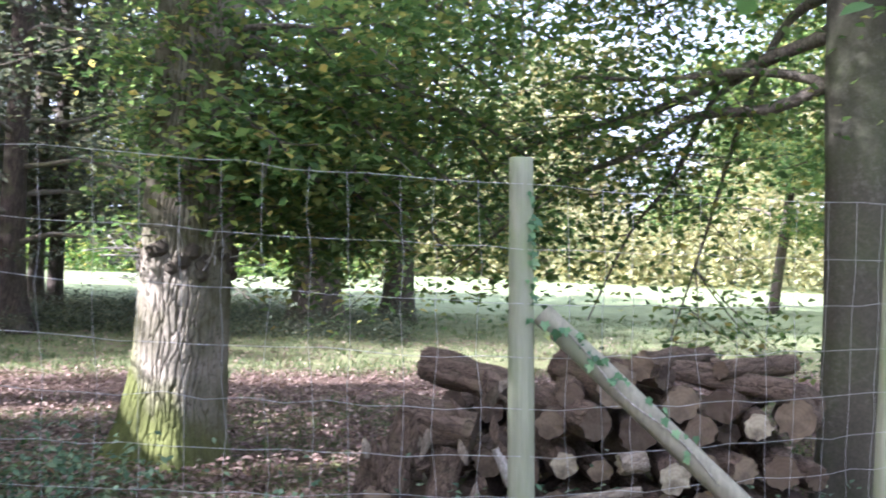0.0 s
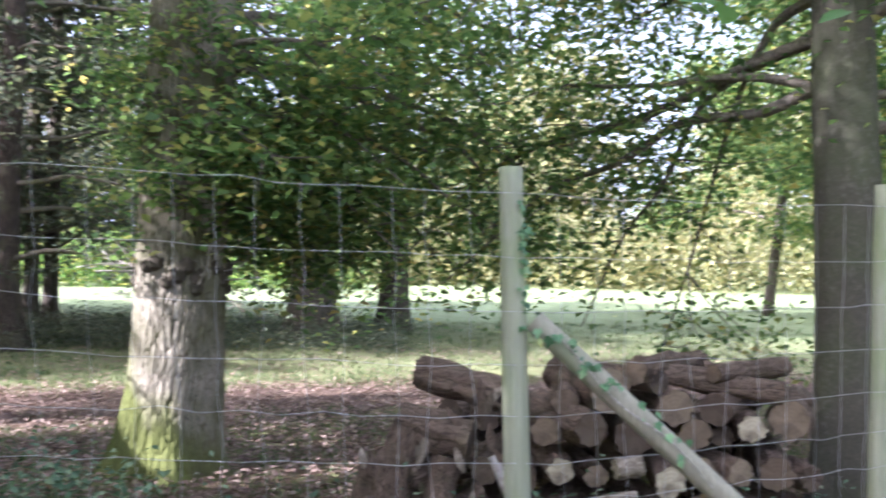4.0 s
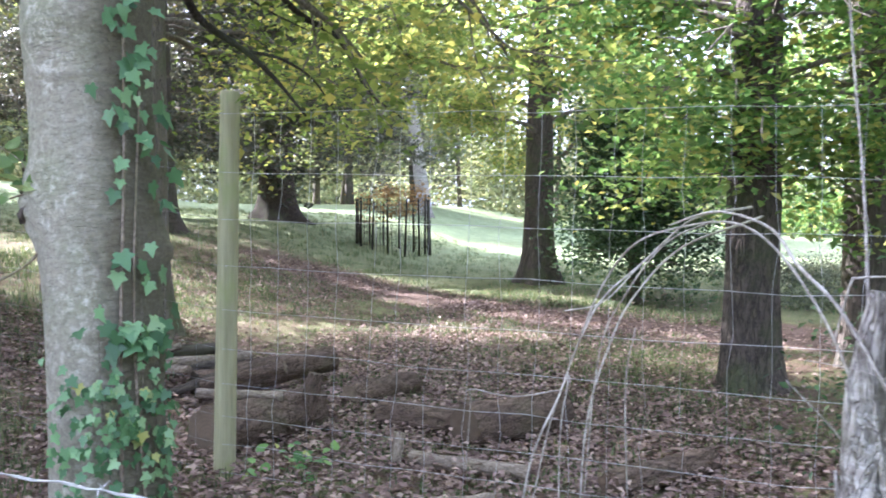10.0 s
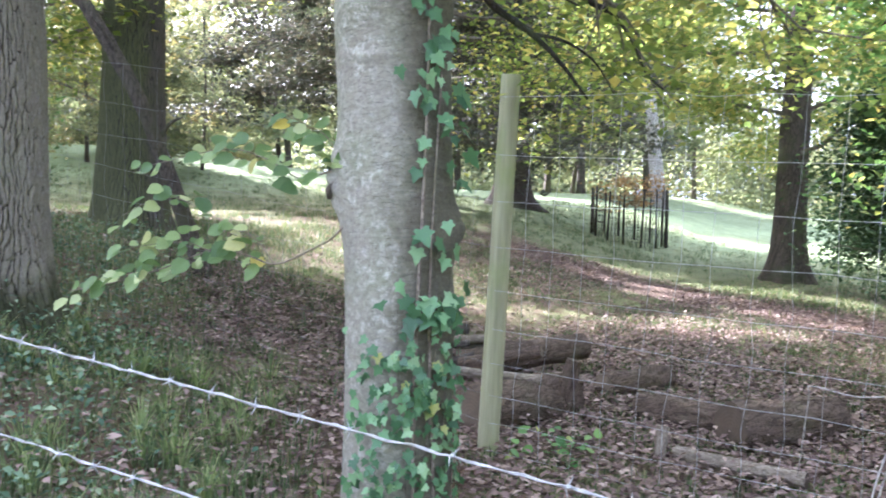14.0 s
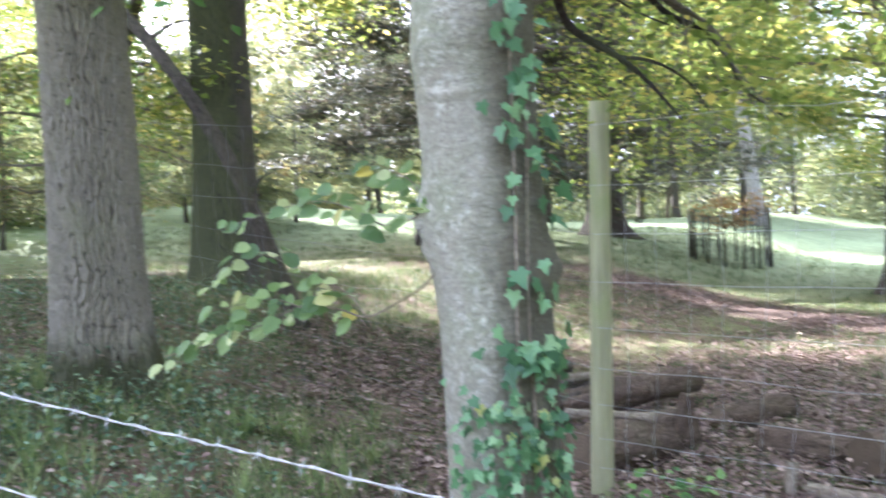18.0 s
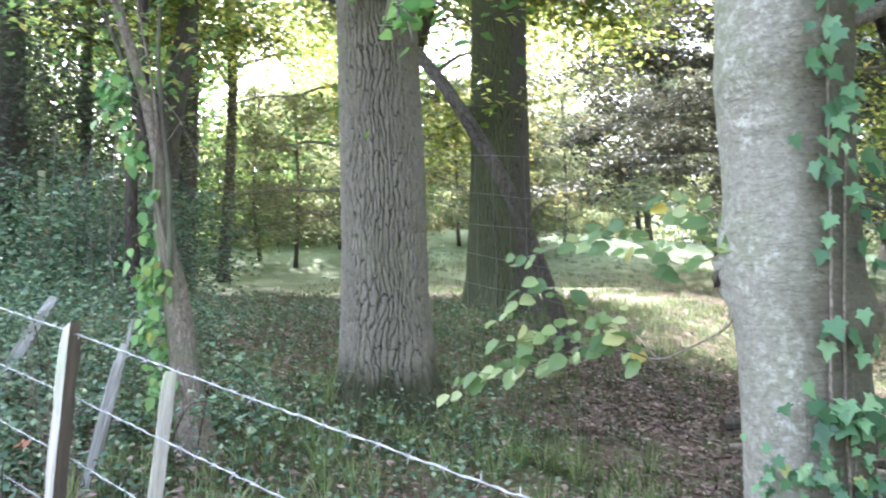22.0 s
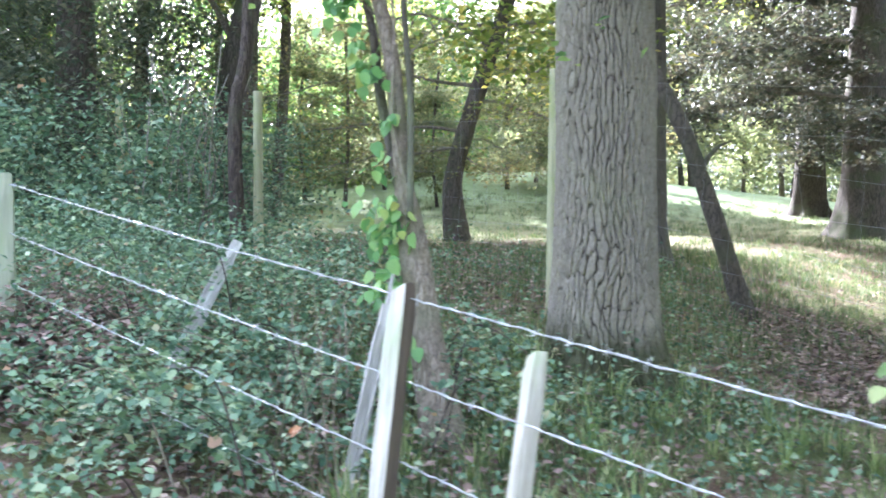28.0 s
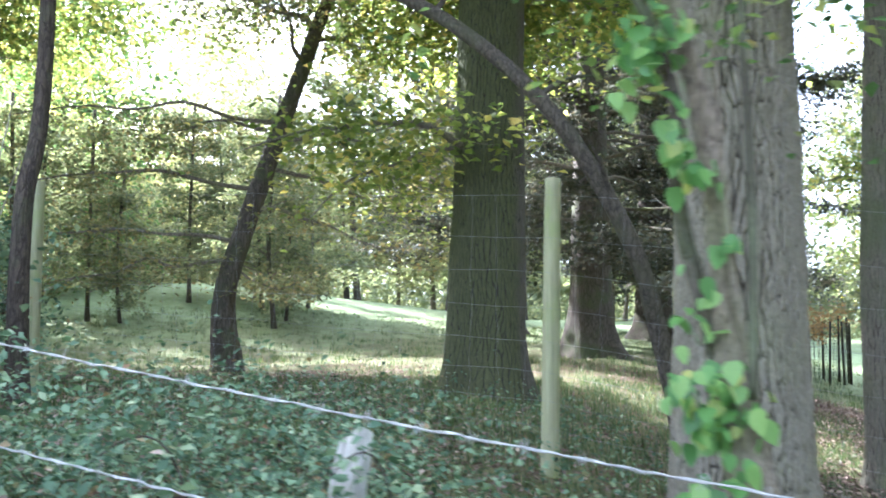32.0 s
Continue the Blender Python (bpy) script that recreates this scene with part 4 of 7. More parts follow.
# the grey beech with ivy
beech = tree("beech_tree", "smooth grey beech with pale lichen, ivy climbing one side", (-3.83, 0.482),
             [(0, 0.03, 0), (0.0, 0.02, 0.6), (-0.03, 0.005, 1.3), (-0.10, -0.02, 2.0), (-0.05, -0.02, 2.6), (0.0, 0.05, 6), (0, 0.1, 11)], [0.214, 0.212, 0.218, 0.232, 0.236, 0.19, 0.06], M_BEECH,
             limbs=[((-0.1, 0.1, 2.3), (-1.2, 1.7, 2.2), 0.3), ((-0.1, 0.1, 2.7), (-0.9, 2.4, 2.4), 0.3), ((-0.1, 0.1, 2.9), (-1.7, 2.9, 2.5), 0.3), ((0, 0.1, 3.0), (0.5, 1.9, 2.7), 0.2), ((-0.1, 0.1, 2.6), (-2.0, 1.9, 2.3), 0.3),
                    # High limbs out of view, added to shade the fence post and log stack.
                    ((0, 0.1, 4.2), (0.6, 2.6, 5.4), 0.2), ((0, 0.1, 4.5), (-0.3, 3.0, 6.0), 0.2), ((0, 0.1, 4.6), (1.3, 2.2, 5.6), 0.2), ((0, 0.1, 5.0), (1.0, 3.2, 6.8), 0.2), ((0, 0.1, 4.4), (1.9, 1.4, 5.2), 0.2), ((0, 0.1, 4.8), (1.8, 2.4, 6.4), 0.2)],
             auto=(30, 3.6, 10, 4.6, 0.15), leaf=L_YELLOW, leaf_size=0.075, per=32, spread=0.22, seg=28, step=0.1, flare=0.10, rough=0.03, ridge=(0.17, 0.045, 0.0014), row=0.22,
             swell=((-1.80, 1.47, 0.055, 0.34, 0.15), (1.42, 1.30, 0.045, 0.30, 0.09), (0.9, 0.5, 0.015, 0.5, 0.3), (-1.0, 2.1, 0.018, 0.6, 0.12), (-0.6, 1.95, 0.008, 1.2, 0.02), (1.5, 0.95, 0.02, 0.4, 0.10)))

# ---- woods round about ----


def far_trees(count, box, seed, leaf, height, group, low=0.10, size=0.024, per=22):
    """Plain trees further off, each one of a few shapes."""
    r = np.random.default_rng(seed)
    x0, x1, y0, y1 = box
    for _ in range(count):
        x, y = r.uniform(x0, x1), r.uniform(y0, y1)
        h = height * r.uniform(0.75, 1.2)
        tree("woodland_tree", "distant woodland tree in dense autumn leaf", (x, y), [(0, 0, 0), (r.normal(0, 0.2), r.normal(0, 0.2), h * 0.4), (0, 0, h)], [h * 0.011, h * 0.009, 0.04], M_DARK,
             auto=(22, h * low, h * 0.95, h * 0.34, 0.12), leaf=leaf, leaf_size=size * h, per=per, spread=0.035 * h, seg=10, step=0.5, subs=3, group=group, flat=0.6)


far_trees(6, (-26, -14, -20, -11), 3, L_GREEN, 13, "trees of the thicket", 0.12, 0.012, 60)
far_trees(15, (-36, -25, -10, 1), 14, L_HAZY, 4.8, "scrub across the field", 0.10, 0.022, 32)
# Tall trees with crowns mostly above view, added to shade the slope.
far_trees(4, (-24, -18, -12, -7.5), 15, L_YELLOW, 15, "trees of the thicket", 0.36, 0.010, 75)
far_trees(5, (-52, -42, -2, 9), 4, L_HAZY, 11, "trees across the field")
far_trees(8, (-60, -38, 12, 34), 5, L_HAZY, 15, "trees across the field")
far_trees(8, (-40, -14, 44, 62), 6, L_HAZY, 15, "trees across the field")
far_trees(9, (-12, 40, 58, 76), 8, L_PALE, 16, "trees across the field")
far_trees(7, (5, 22, 18, 30), 9, L_GREEN, 12, "trees at the field edge", 0.14, 0.014, 80)
tree("holly_bush", "dense green holly bush at the field edge", (-11.6, 9.6), [(0, 0, 0), (0, 0, 1.5), (0, 0, 3.3)], [0.10, 0.08, 0.03], M_DARK,
     auto=(26, 0.3, 3.0, 1.6, 0.2), leaf=L_HOLLY, leaf_size=0.09, per=34, spread=0.26, flat=0.8, dense=1.0, seg=12)
far_trees(6, (-14, -7.5, 17, 26), 10, L_DARK, 13, "trees at the field edge", 0.10, 0.014, 60)
far_trees(5, (10, 24, -12, 6), 11, L_GREEN, 12, "trees along the lane")

tree("oak_tree", "big shaded trunk standing in the thicket", (-14.2, -8.9), [(0, 0, 0), (0.05, 0, 3), (0, 0.1, 12)], [0.32, 0.27, 0.08], M_DARK,
     auto=(16, 6.0, 11.5, 3.6, 0.1), leaf=L_GREEN, leaf_size=0.12, per=30, spread=0.4, seg=24, step=0.2)
tree("oak_tree", "forked dark trunk rising from the thicket", (-16.6, -7.4), [(0, 0, 0), (0.05, 0, 2.5), (-0.1, 0.5, 5.5), (0, 1.2, 11)], [0.30, 0.26, 0.17, 0.06], M_DARK,
     limbs=[((0.03, 0.05, 3.2), (0.2, -1.6, 6.4), 0.0)], auto=(14, 6.0, 10.5, 3.4, 0.1), leaf=L_YELLOW, leaf_size=0.11, per=30, spread=0.4, seg=24, step=0.2, limb_r=0.11)

# ---- thicket ----


def thicket(name, label, box, count, height, leaf, size, seed, per=30):
    r = np.random.default_rng(seed)
    x0, x1, y0, y1 = box
    xs, ys = r.uniform(x0, x1, count), r.uniform(y0, y1, count)
    zs = rise(xs, ys) + height * r.beta(1.2, 1.6, count) * np.where((xs > -5.8) & (ys > -4.8) & (ys < -3.0), 0.4, 1.0)
    ob = new(name, leaf_sheet(name, puffs(np.stack([xs, ys, zs], -1), per, 0.22, 0.6), size, leaf, 0.5, 0.6))
    return tagged(ob, label, "undergrowth", kind="stuff")


thicket("bramble_thicket", "tangled bramble and ivy undergrowth below the fence", (-8.2, -4.7, -6.5, -3.1), 760, 0.58, L_UNDER, 0.044, 21, 26)
thicket("bramble_thicket", "tangled bramble and ivy undergrowth in deep shade", (-16, -9.5, -13, -5.6), 1500, 1.9, L_UNDER, 0.085, 22)
thicket("shrub_thicket", "tall dark shrubs at the edge of the wood", (-20, -11.5, -17, -7.6), 3600, 6.6, L_DARK, 0.10, 23, 34)

# Dark low growth that puts the deep shade under the field trees into colour.
thicket("dark_ground_cover", "low growth, dark to deepen the shade under the field trees", (-16, -0.6, 14.4, 19.6), 2600, 0.26, L_DARK, 0.06, 31, 26)
thicket("dark_ground_cover", "low dark undergrowth beside the conifer", (-10.5, -6.4, 10.6, 14.4), 700, 0.30, L_DARK, 0.05, 32, 26)
bare = thing("bare_shrub", "cluster of thin bare grey stems in the thicket", "shrub")
for k in range(18):
    x, y = -11.3 + float(rng.normal(0, 0.35)), -6.15 + float(rng.normal(0, 0.28))
    z0 = float(rise(x, y))
    q = bend([(x, y, z0 - 0.05), (x + float(rng.normal(0, 0.1)), y + float(rng.normal(0, 0.12)), z0 + 0.9), (x + float(rng.normal(0, 0.25)), y + float(rng.normal(0, 0.3)), z0 + float(rng.uniform(1.6, 2.4)))], 6)
    part("stem", stem_mesh("stem", q, list(np.linspace(0.014, 0.005, len(q))), M_GREY if k % 2 else M_TWIG, 6), bare)

# ---- fences ----
AX = Vector((0, 0, 1))


def round_post(height, r, mat, name="post"):
    n = 22
    pts = [(0, 0, -0.25 + (height + 0.25) * i / n) for i in range(n + 1)]
    pts += [(0, 0, height + 0.006)]
    rad = [r * (1.12 - 0.20 * i / n) for i in range(n + 1)] + [r * 0.86]
    return stem_mesh(name, pts, rad, mat, 20, rough=0.02, grain=6, seed=height)


def lean_to(a, b):
    """Pose of a post whose foot is a and whose top lies towards b."""
    return Matrix.Translation(a) @ (Vector(b) - Vector(a)).to_track_quat("Z", "Y").to_matrix().to_4x4()


deer_fence = thing("deer_fence", "tall wire-netting fence on round wooden posts", "fence")
POSTS = [((2.34, 4.82), (2.34, 4.80), 1.93, M_POST_GREY), ((0.40, 3.93), (0.33, 3.94), 1.90, M_POST_GREY), ((-1.87, 3.77), (-1.96, 3.75), 1.99, M_POST),
         ((-5.12, 1.30), (-4.85, 1.27), 2.06, M_POST), ((-8.62, -1.9), (-8.58, -1.9), 1.88, M_POST), ((-11.6, -5.3), (-11.58, -5.3), 1.85, M_POST), ((-13.0, -7.67), (-13.0, -7.67), 1.95, M_POST), ((-14.2, -9.93), (-14.2, -9.93), 2.0, M_POST)]
post_axis = []
for foot, head, h, mat in POSTS:
    a = on_ground(*foot)
    b = Vector((head[0], head[1], a.z + h))
    ob = part("post", round_post((b - a).length, 0.055, mat), deer_fence, "round pressure-treated post with green algae")
    ob.matrix_world = lean_to(a, b)
    post_axis.append((a, b))
# the strut against the strainer post
strut_a, strut_b = Vector((0.44, 3.93, 1.255)), Vector((1.84, 3.57, 0.0))
d_strut = (strut_b - strut_a)
part("strut", stem_mesh("strut", [strut_a + d_strut * (i / 14) for i in range(15)], [0.05] * 15, M_STRUT, 18, rough=0.04), deer_fence, "slanting round strut")


def wire_line(a, b, r, n=12, wob=0.008, sag=0.0, mat=M_WIRE):
    pts = []
    for i in range(n + 1):
        t = i / n
        p = a.lerp(b, t) + Vector((rng.normal(0, wob), rng.normal(0, wob), rng.normal(0, wob) - sag * 4 * t * (1 - t)))
        pts.append(p)
    pts[0], pts[-1] = a, b
    return stem_mesh("wire", pts, [r] * (n + 1), mat, 4, cap=False)


HEIGHTS = [0.03, 0.18, 0.33, 0.50, 0.68, 0.88, 1.10, 1.33, 1.56, 1.84]
for bay, ((a0, b0), (a1, b1)) in enumerate(zip(post_axis[:-1], post_axis[1:])):
    l0, l1 = (b0 - a0).length, (b1 - a1).length
    front = Vector((a1.y - a0.y, a0.x - a1.x, 0)).normalized()
    if front.dot(Vector((0, 0, 0)) - a0) < 0:
        front = -front
    front *= 0.054
    rows = []
    for h in HEIGHTS:
        p, q = a0.lerp(b0, h / 1.95) + front, a1.lerp(b1, h / 1.95) + front
        rows.append((p, q))
        part("wire", wire_line(p, q, 0.0013 if bay < 3 else 0.0009, 14, 0.006, 0.01, M_WIRE if bay < 3 else M_WIRE_DULL), deer_fence)
    span = (rows[0][1] - rows[0][0]).length
    count = int(span / 0.17)
    for k in range(1, count):
        t = (k + rng.uniform(-0.12, 0.12)) / count
        p, q = rows[0][0].lerp(rows[0][1], t), rows[-1][0].lerp(rows[-1][1], t + rng.normal(0, 0.004))
        part("stay_wire", wire_line(p, q, 0.0011 if bay < 3 else 0.0007, 10, 0.009, 0.0, M_WIRE if bay < 3 else M_WIRE_DULL), deer_fence)

# barbed wire on short stakes
barbed = thing("barbed_wire_fence", "old barbed wire fence on leaning split stakes", "fence")


def stake(foot, head, w, d, mat, label, worn=(), turn=26):
    """A split stake: a rough rectangular section, worn at the top."""
    a, b = Vector(foot), Vector(head)
    ln_ = (b - a).length
    rows, verts, faces = 16, [], []
    for i in range(rows + 1):
        z = -0.2 + (ln_ + 0.2) * i / rows
        k = 1.0 if i < rows else 0.82
        for cx, cy in ((-1, -1), (0, -1.08), (1, -1), (1.06, 0), (1, 1), (0, 1.05), (-1, 1), (-1.04, 0)):
            j = 1 + 0.22 * fbm(Vector((cx * 3 + a.x * 7, cy * 3, z * 5)))
            verts.append((cx * w / 2 * k * j, cy * d / 2 * k * j, z + (0.015 * cx if i == rows else 0)))
    for i in range(rows):
        for k in range(8):
            p, q = i * 8 + k, i * 8 + (k + 1) % 8
            faces.append((p, q, q + 8, p + 8))
    me = bpy.data.meshes.new("stake")
    me.from_pydata(verts, [], faces + [tuple(range(rows * 8, rows * 8 + 8))])
    me.materials.append(mat)
    me.materials.append(M_POST_BROWN)
    for i, poly in enumerate(me.polygons):
        poly.material_index = 1 if worn and i < rows * 8 and i % 8 in worn else 0
    ob = part("stake", me, barbed, label)
    ob.matrix_world = Matrix.Translation(a) @ AX.rotation_difference(b - a).to_matrix().to_4x4() @ pose(0, 0, 0, 0, 0, turn)
    return ob


stake((-4.02, -2.42, 0.1), (-4.07, -2.31, 1.27), 0.062, 0.058, M_POST_WHITE, "squared stake, one face bleached, the others brown", (2, 3, 4, 5), 60)
stake((-4.05, -2.02, 0.1), (-4.08, -1.90, 1.07), 0.062, 0.05, M_POST_WHITE, "short stake streaked with green algae")
stake((-4.75, -2.70, 0.15), (-5.0, -2.55, 1.10), 0.042, 0.03, M_SPLINTER, "broken grey split stake, leaning")
for dx, dy, top_z, w_ in ((-0.03, 0.02, 1.22, 0.014), (0.03, -0.02, 1.02, 0.016), (0.0, 0.035, 1.16, 0.010), (0.045, 0.01, 0.9, 0.012)):
    stake((-4.76 + dx, -2.70 + dy, 0.15), (-5.0 + dx * 1.2 - (top_z - 1.1) * 0.2, -2.55 + dy, top_z), w_, w_ * 0.8, M_SPLINTER, "thin splinter of the broken stake", (), 40)
stake((-5.45, -3.95, 0.2), (-6.2, -3.62, 1.29), 0.115, 0.07, M_SPLINTER, "weathered stake leaning in the brambles")
stake((-5.85, -4.75, 0.3), (-5.85, -4.75, 1.66), 0.08, 0.08, M_POST_GREY, "weathered grey stake")


def barb_mesh():
    verts, faces = [], []
    for k, (ang, tip) in enumerate(((20, 1), (200, 1), (110, -1), (290, -1))):
        a = radians(ang)
        o = Vector((math.cos(a), math.sin(a), 0.35 * tip))
        base = Vector((0, 0, 0.004 * (k - 1.5)))
        v, f = tube([base + o * 0.001, base + o * 0.011, base + o * 0.023], [0.0019, 0.0017, 0.0005], 4, cap=False)
        n = len(verts)
        verts.extend(v)
        faces.extend(tuple(i + n for i in q) for q in f)
    for z in (-0.003, 0.0, 0.003):
        v, f = tube([(0, 0, z - 0.0012), (0, 0, z + 0.0012)], [0.0042, 0.0042], 8, cap=False)
        n = len(verts)
        verts.extend(v)
        faces.extend(tuple(i + n for i in q) for q in f)
    return mesh_from("barb", np.array([tuple(v) for v in verts]), np.array(faces), M_WIRE)


BARB = barb_mesh()


def barbed_strand(points):
    """Two twisted wires with four-point barbs."""
    pts = [Vector(p) for p in points]
    line = []
    for a, b in zip(pts[:-1], pts[1:]):
        n = max(2, int((b - a).length / 0.03))
        for i in range(n):
            t = i / n
            line.append(a.lerp(b, t) + Vector((0, 0, -0.012 * 4 * t * (1 - t) + rng.normal(0, 0.0015))))
    line.append(pts[-1])
    d = (pts[-1] - pts[0]).normalized()
    s1 = d.cross(AX).normalized()
    s2 = s1.cross(d)
    verts, faces = [], []
    for ph in (0, math.pi):
        w = [p + (s1 * math.cos(i * 0.9 + ph) + s2 * math.sin(i * 0.9 + ph)) * 0.0017 for i, p in enumerate(line)]
        v, f = tube(w, [0.0017] * len(w), 4, cap=False)
        n = len(verts)
        verts.extend(v)
        faces.extend(tuple(i + n for i in q) for q in f)
    strand = part("strand", mesh_from("strand", np.array([tuple(v) for v in verts]), np.array(faces), M_WIRE), barbed, "twisted galvanised strand")
    quat = d.to_track_quat("Z", "Y").to_matrix().to_4x4()
    for i in range(2, len(line) - 1, 4):
        if rng.uniform() < 0.12:
            continue
        ob = new("barb", BARB)
        ob.parent = strand
        ob.matrix_world = Matrix.Translation(line[i]) @ quat @ pose(0, 0, 0, 0, 0, float(rng.uniform(0, 360)))


W_A, W_B, W_C = Vector((-5.83, -4.72, 1.62)), Vector((-4.08, -2.31, 1.238)), Vector((-0.3, 2.2, 0.688))
stake((-0.32, 2.22, 0.0), (-0.32, 2.22, 0.74), 0.06, 0.05, M_POST_GREY, "short weathered stake")
for drop in (0.0, 0.26, 0.52, 0.76):
    barbed_strand([W_A - Vector((0.0, 0, drop)), W_B - Vector((0, 0, drop)), W_C - Vector((0, 0, drop * 0.9))])

# ---- leaves that can be told apart ----


def blade_mesh(name, outline, mat, fold=0.12):
    """A leaf in the xy plane, tip along +y, folded on its midrib."""
    pts = [(0.0, 0.0)] + outline + [(-x, y) for x, y in reversed(outline[:-1])]
    verts = [(x, y, abs(x) * fold - 0.10 * y * y) for x, y in pts]
    mid = len(verts)
    verts.append((0, 0.45, -0.02))
    n = len(pts)
    me = bpy.data.meshes.new(name)
    me.from_pydata(verts, [], [(i, (i + 1) % n, mid) for i in range(n)])
    me.materials.append(mat)
    me.polygons.foreach_set("use_smooth", [True] * n)
    return me


IVY_LEAF = blade_mesh("ivy_leaf", [(0.22, -0.14), (0.40, -0.04), (0.34, 0.12), (0.56, 0.34), (0.27, 0.46), (0.17, 0.72), (0.0, 1.0)], L_IVY)
BEECH_LEAF = blade_mesh("beech_leaf", [(0.20, 0.02), (0.36, 0.18), (0.34, 0.26), (0.43, 0.42), (0.38, 0.50), (0.38, 0.64), (0.28, 0.70), (0.20, 0.84), (0.0, 1.0)], L_BEECHLEAF, 0.28)
CLIMBER_LEAF = blade_mesh("climber_leaf", [(0.24, 0.0), (0.40, 0.24), (0.34, 0.56), (0.14, 0.84), (0.0, 1.0)], L_CLIMB)


def set_leaf(parent, mesh, where, facing, tip, size, name="leaf"):
    z = Vector(facing).normalized()
    y = (Vector(tip) - z * z.dot(Vector(tip))).normalized()
    x = y.cross(z)
    ob = new(name, mesh)
    ob.parent = parent
    rot = Matrix((x, y, z)).transposed().to_4x4()
    ob.matrix_world = Matrix.Translation(where) @ rot @ Matrix.Scale(size, 4)


# ivy on the beech
IVY_AT = Vector((-3.83, 0.482, 0))
ivy = thing("ivy", "glossy dark green ivy climbing the beech trunk", "climber", at=(-3.62, 0.6, 0))
ivy.matrix_world = Matrix.Identity(4)


def on_beech(ang, z):
    """A place on the beech's bark; ang from the side that faces the lane towards the field."""
    a = radians(-10 + ang)
    lean = float(np.interp(z, [0, 0.6, 1.3, 2.0, 2.6], [0, 0, -0.03, -0.10, -0.05]))
    out = Vector((math.cos(a), math.sin(a), 0))
    return IVY_AT + Vector((lean, 0, z)) + out * 0.236, out


for start, sway, top in ((22, 5, 3.4), (40, 9, 1.9)):
    line = [on_beech(start + sway * math.sin(z * 2.3 + start), z)[0] for z in np.linspace(0, top, 24)]
    part("ivy_stem", stem_mesh("ivy_stem", line, [0.008 - 0.004 * i / 23 for i in range(24)], M_ELDER, 6), ivy, "thin clinging ivy stem")
for _ in range(296):
    z = float(rng.uniform(0.12, 1.05)) if rng.uniform() < 0.6 else float(rng.uniform(0.9, 3.2))
    low = z < 0.95
    ang = float(rng.normal(22, 34)) if low else float(rng.normal(34, 20))
    p, out = on_beech(ang, z)
    s = float(rng.uniform(0.026, 0.05)) if low else float(rng.uniform(0.04, 0.082))
    face = out + Vector((float(rng.normal(0.1, 0.5)), float(rng.normal(-0.1, 0.55)), float(rng.uniform(-0.1, 0.9))))
    set_leaf(ivy, IVY_LEAF, p + out * float(rng.uniform(0.012, 0.06)), face, (float(rng.normal(0, 0.6)), float(rng.normal(0, 0.6)), -1), s)

# the dark branch collar and the limbs that arch from the beech
p, out = on_beech(-92, 1.48)
bm = bmesh.new()
bmesh.ops.create_icosphere(bm, subdivisions=4, radius=0.085)
for v in bm.verts:
    v.co.z *= 1.5
    v.co *= 1 + 0.55 * noise.noise(v.co * 13 + p) + 0.22 * noise.noise(v.co * 40)
    v.co += p - out * 0.05
me = bpy.data.meshes.new("branch_collar")
bm.to_mesh(me)
bm.free()
me.materials.append(M_DEADWOOD)
me.polygons.foreach_set("use_smooth", [True] * len(me.polygons))
ob = new("branch_collar", me)
ob.parent = beech
ob.matrix_parent_inverse = beech.matrix_world.inverted()
tagged(ob, "knobbly dark branch collar")
for line, r0, r1 in (([(-3.85, 0.62, 2.75), (-4.15, 0.85, 2.46), (-4.4, 1.00, 2.33), (-4.42, 1.22, 2.20), (-4.45, 1.38, 2.08), (-4.5, 1.55, 1.92)], 0.028, 0.006),
                     ([(-3.9, 0.65, 3.0), (-4.4, 1.15, 2.72), (-4.8, 1.60, 2.50), (-4.82, 1.82, 2.40), (-4.8, 1.93, 2.26), (-4.85, 2.04, 2.11), (-4.9, 2.30, 1.96)], 0.024, 0.005),
                     ([(-4.42, 1.22, 2.20), (-4.5, 1.42, 2.19), (-4.6, 1.62, 2.12), (-4.7, 1.78, 1.98)], 0.010, 0.003),
                     ([(-4.15, 0.85, 2.46), (-4.3, 1.05, 2.50), (-4.5, 1.35, 2.42), (-4.6, 1.6, 2.36)], 0.009, 0.003)):
    q = bend(line, 7)
    ob = new("limb", stem_mesh("limb", q, list(np.linspace(r0, r1, len(q))), M_BLACK, 9, rough=0.12, grain=7))
    ob.parent = beech
    ob.matrix_parent_inverse = beech.matrix_world.inverted()

young = thing("ivy", "small-leaved young ivy spreading over the foot of the beech", "climber", at=(-3.62, 0.6, 0))
young.matrix_world = Matrix.Identity(4)
for start, sway, top in ((8, 8, 1.0), (30, 10, 1.3), (60, 7, 1.2)):
    line = [on_beech(start + sway * math.sin(z * 3.1 + start), z)[0] for z in np.linspace(0, top, 20)]
    part("ivy_stem", stem_mesh("ivy_stem", line, [0.003 - 0.0015 * i / 19 for i in range(20)], M_TWIG, 5), young)
for _ in range(240):
    z = float(rng.uniform(0.05, 0.85) ** 0.9)
    p, out = on_beech(float(rng.uniform(-48, 88)) if z < 0.62 else float(rng.normal(30, 32)), z)
    face = out + Vector((float(rng.normal(0.1, 0.4)), float(rng.normal(0, 0.4)), float(rng.uniform(0, 0.8))))
    set_leaf(young, IVY_LEAF, p + out * float(rng.uniform(-0.006, 0.03)), face, (float(rng.normal(0, 0.7)), float(rng.normal(0, 0.7)), -1), float(rng.uniform(0.024, 0.05)))

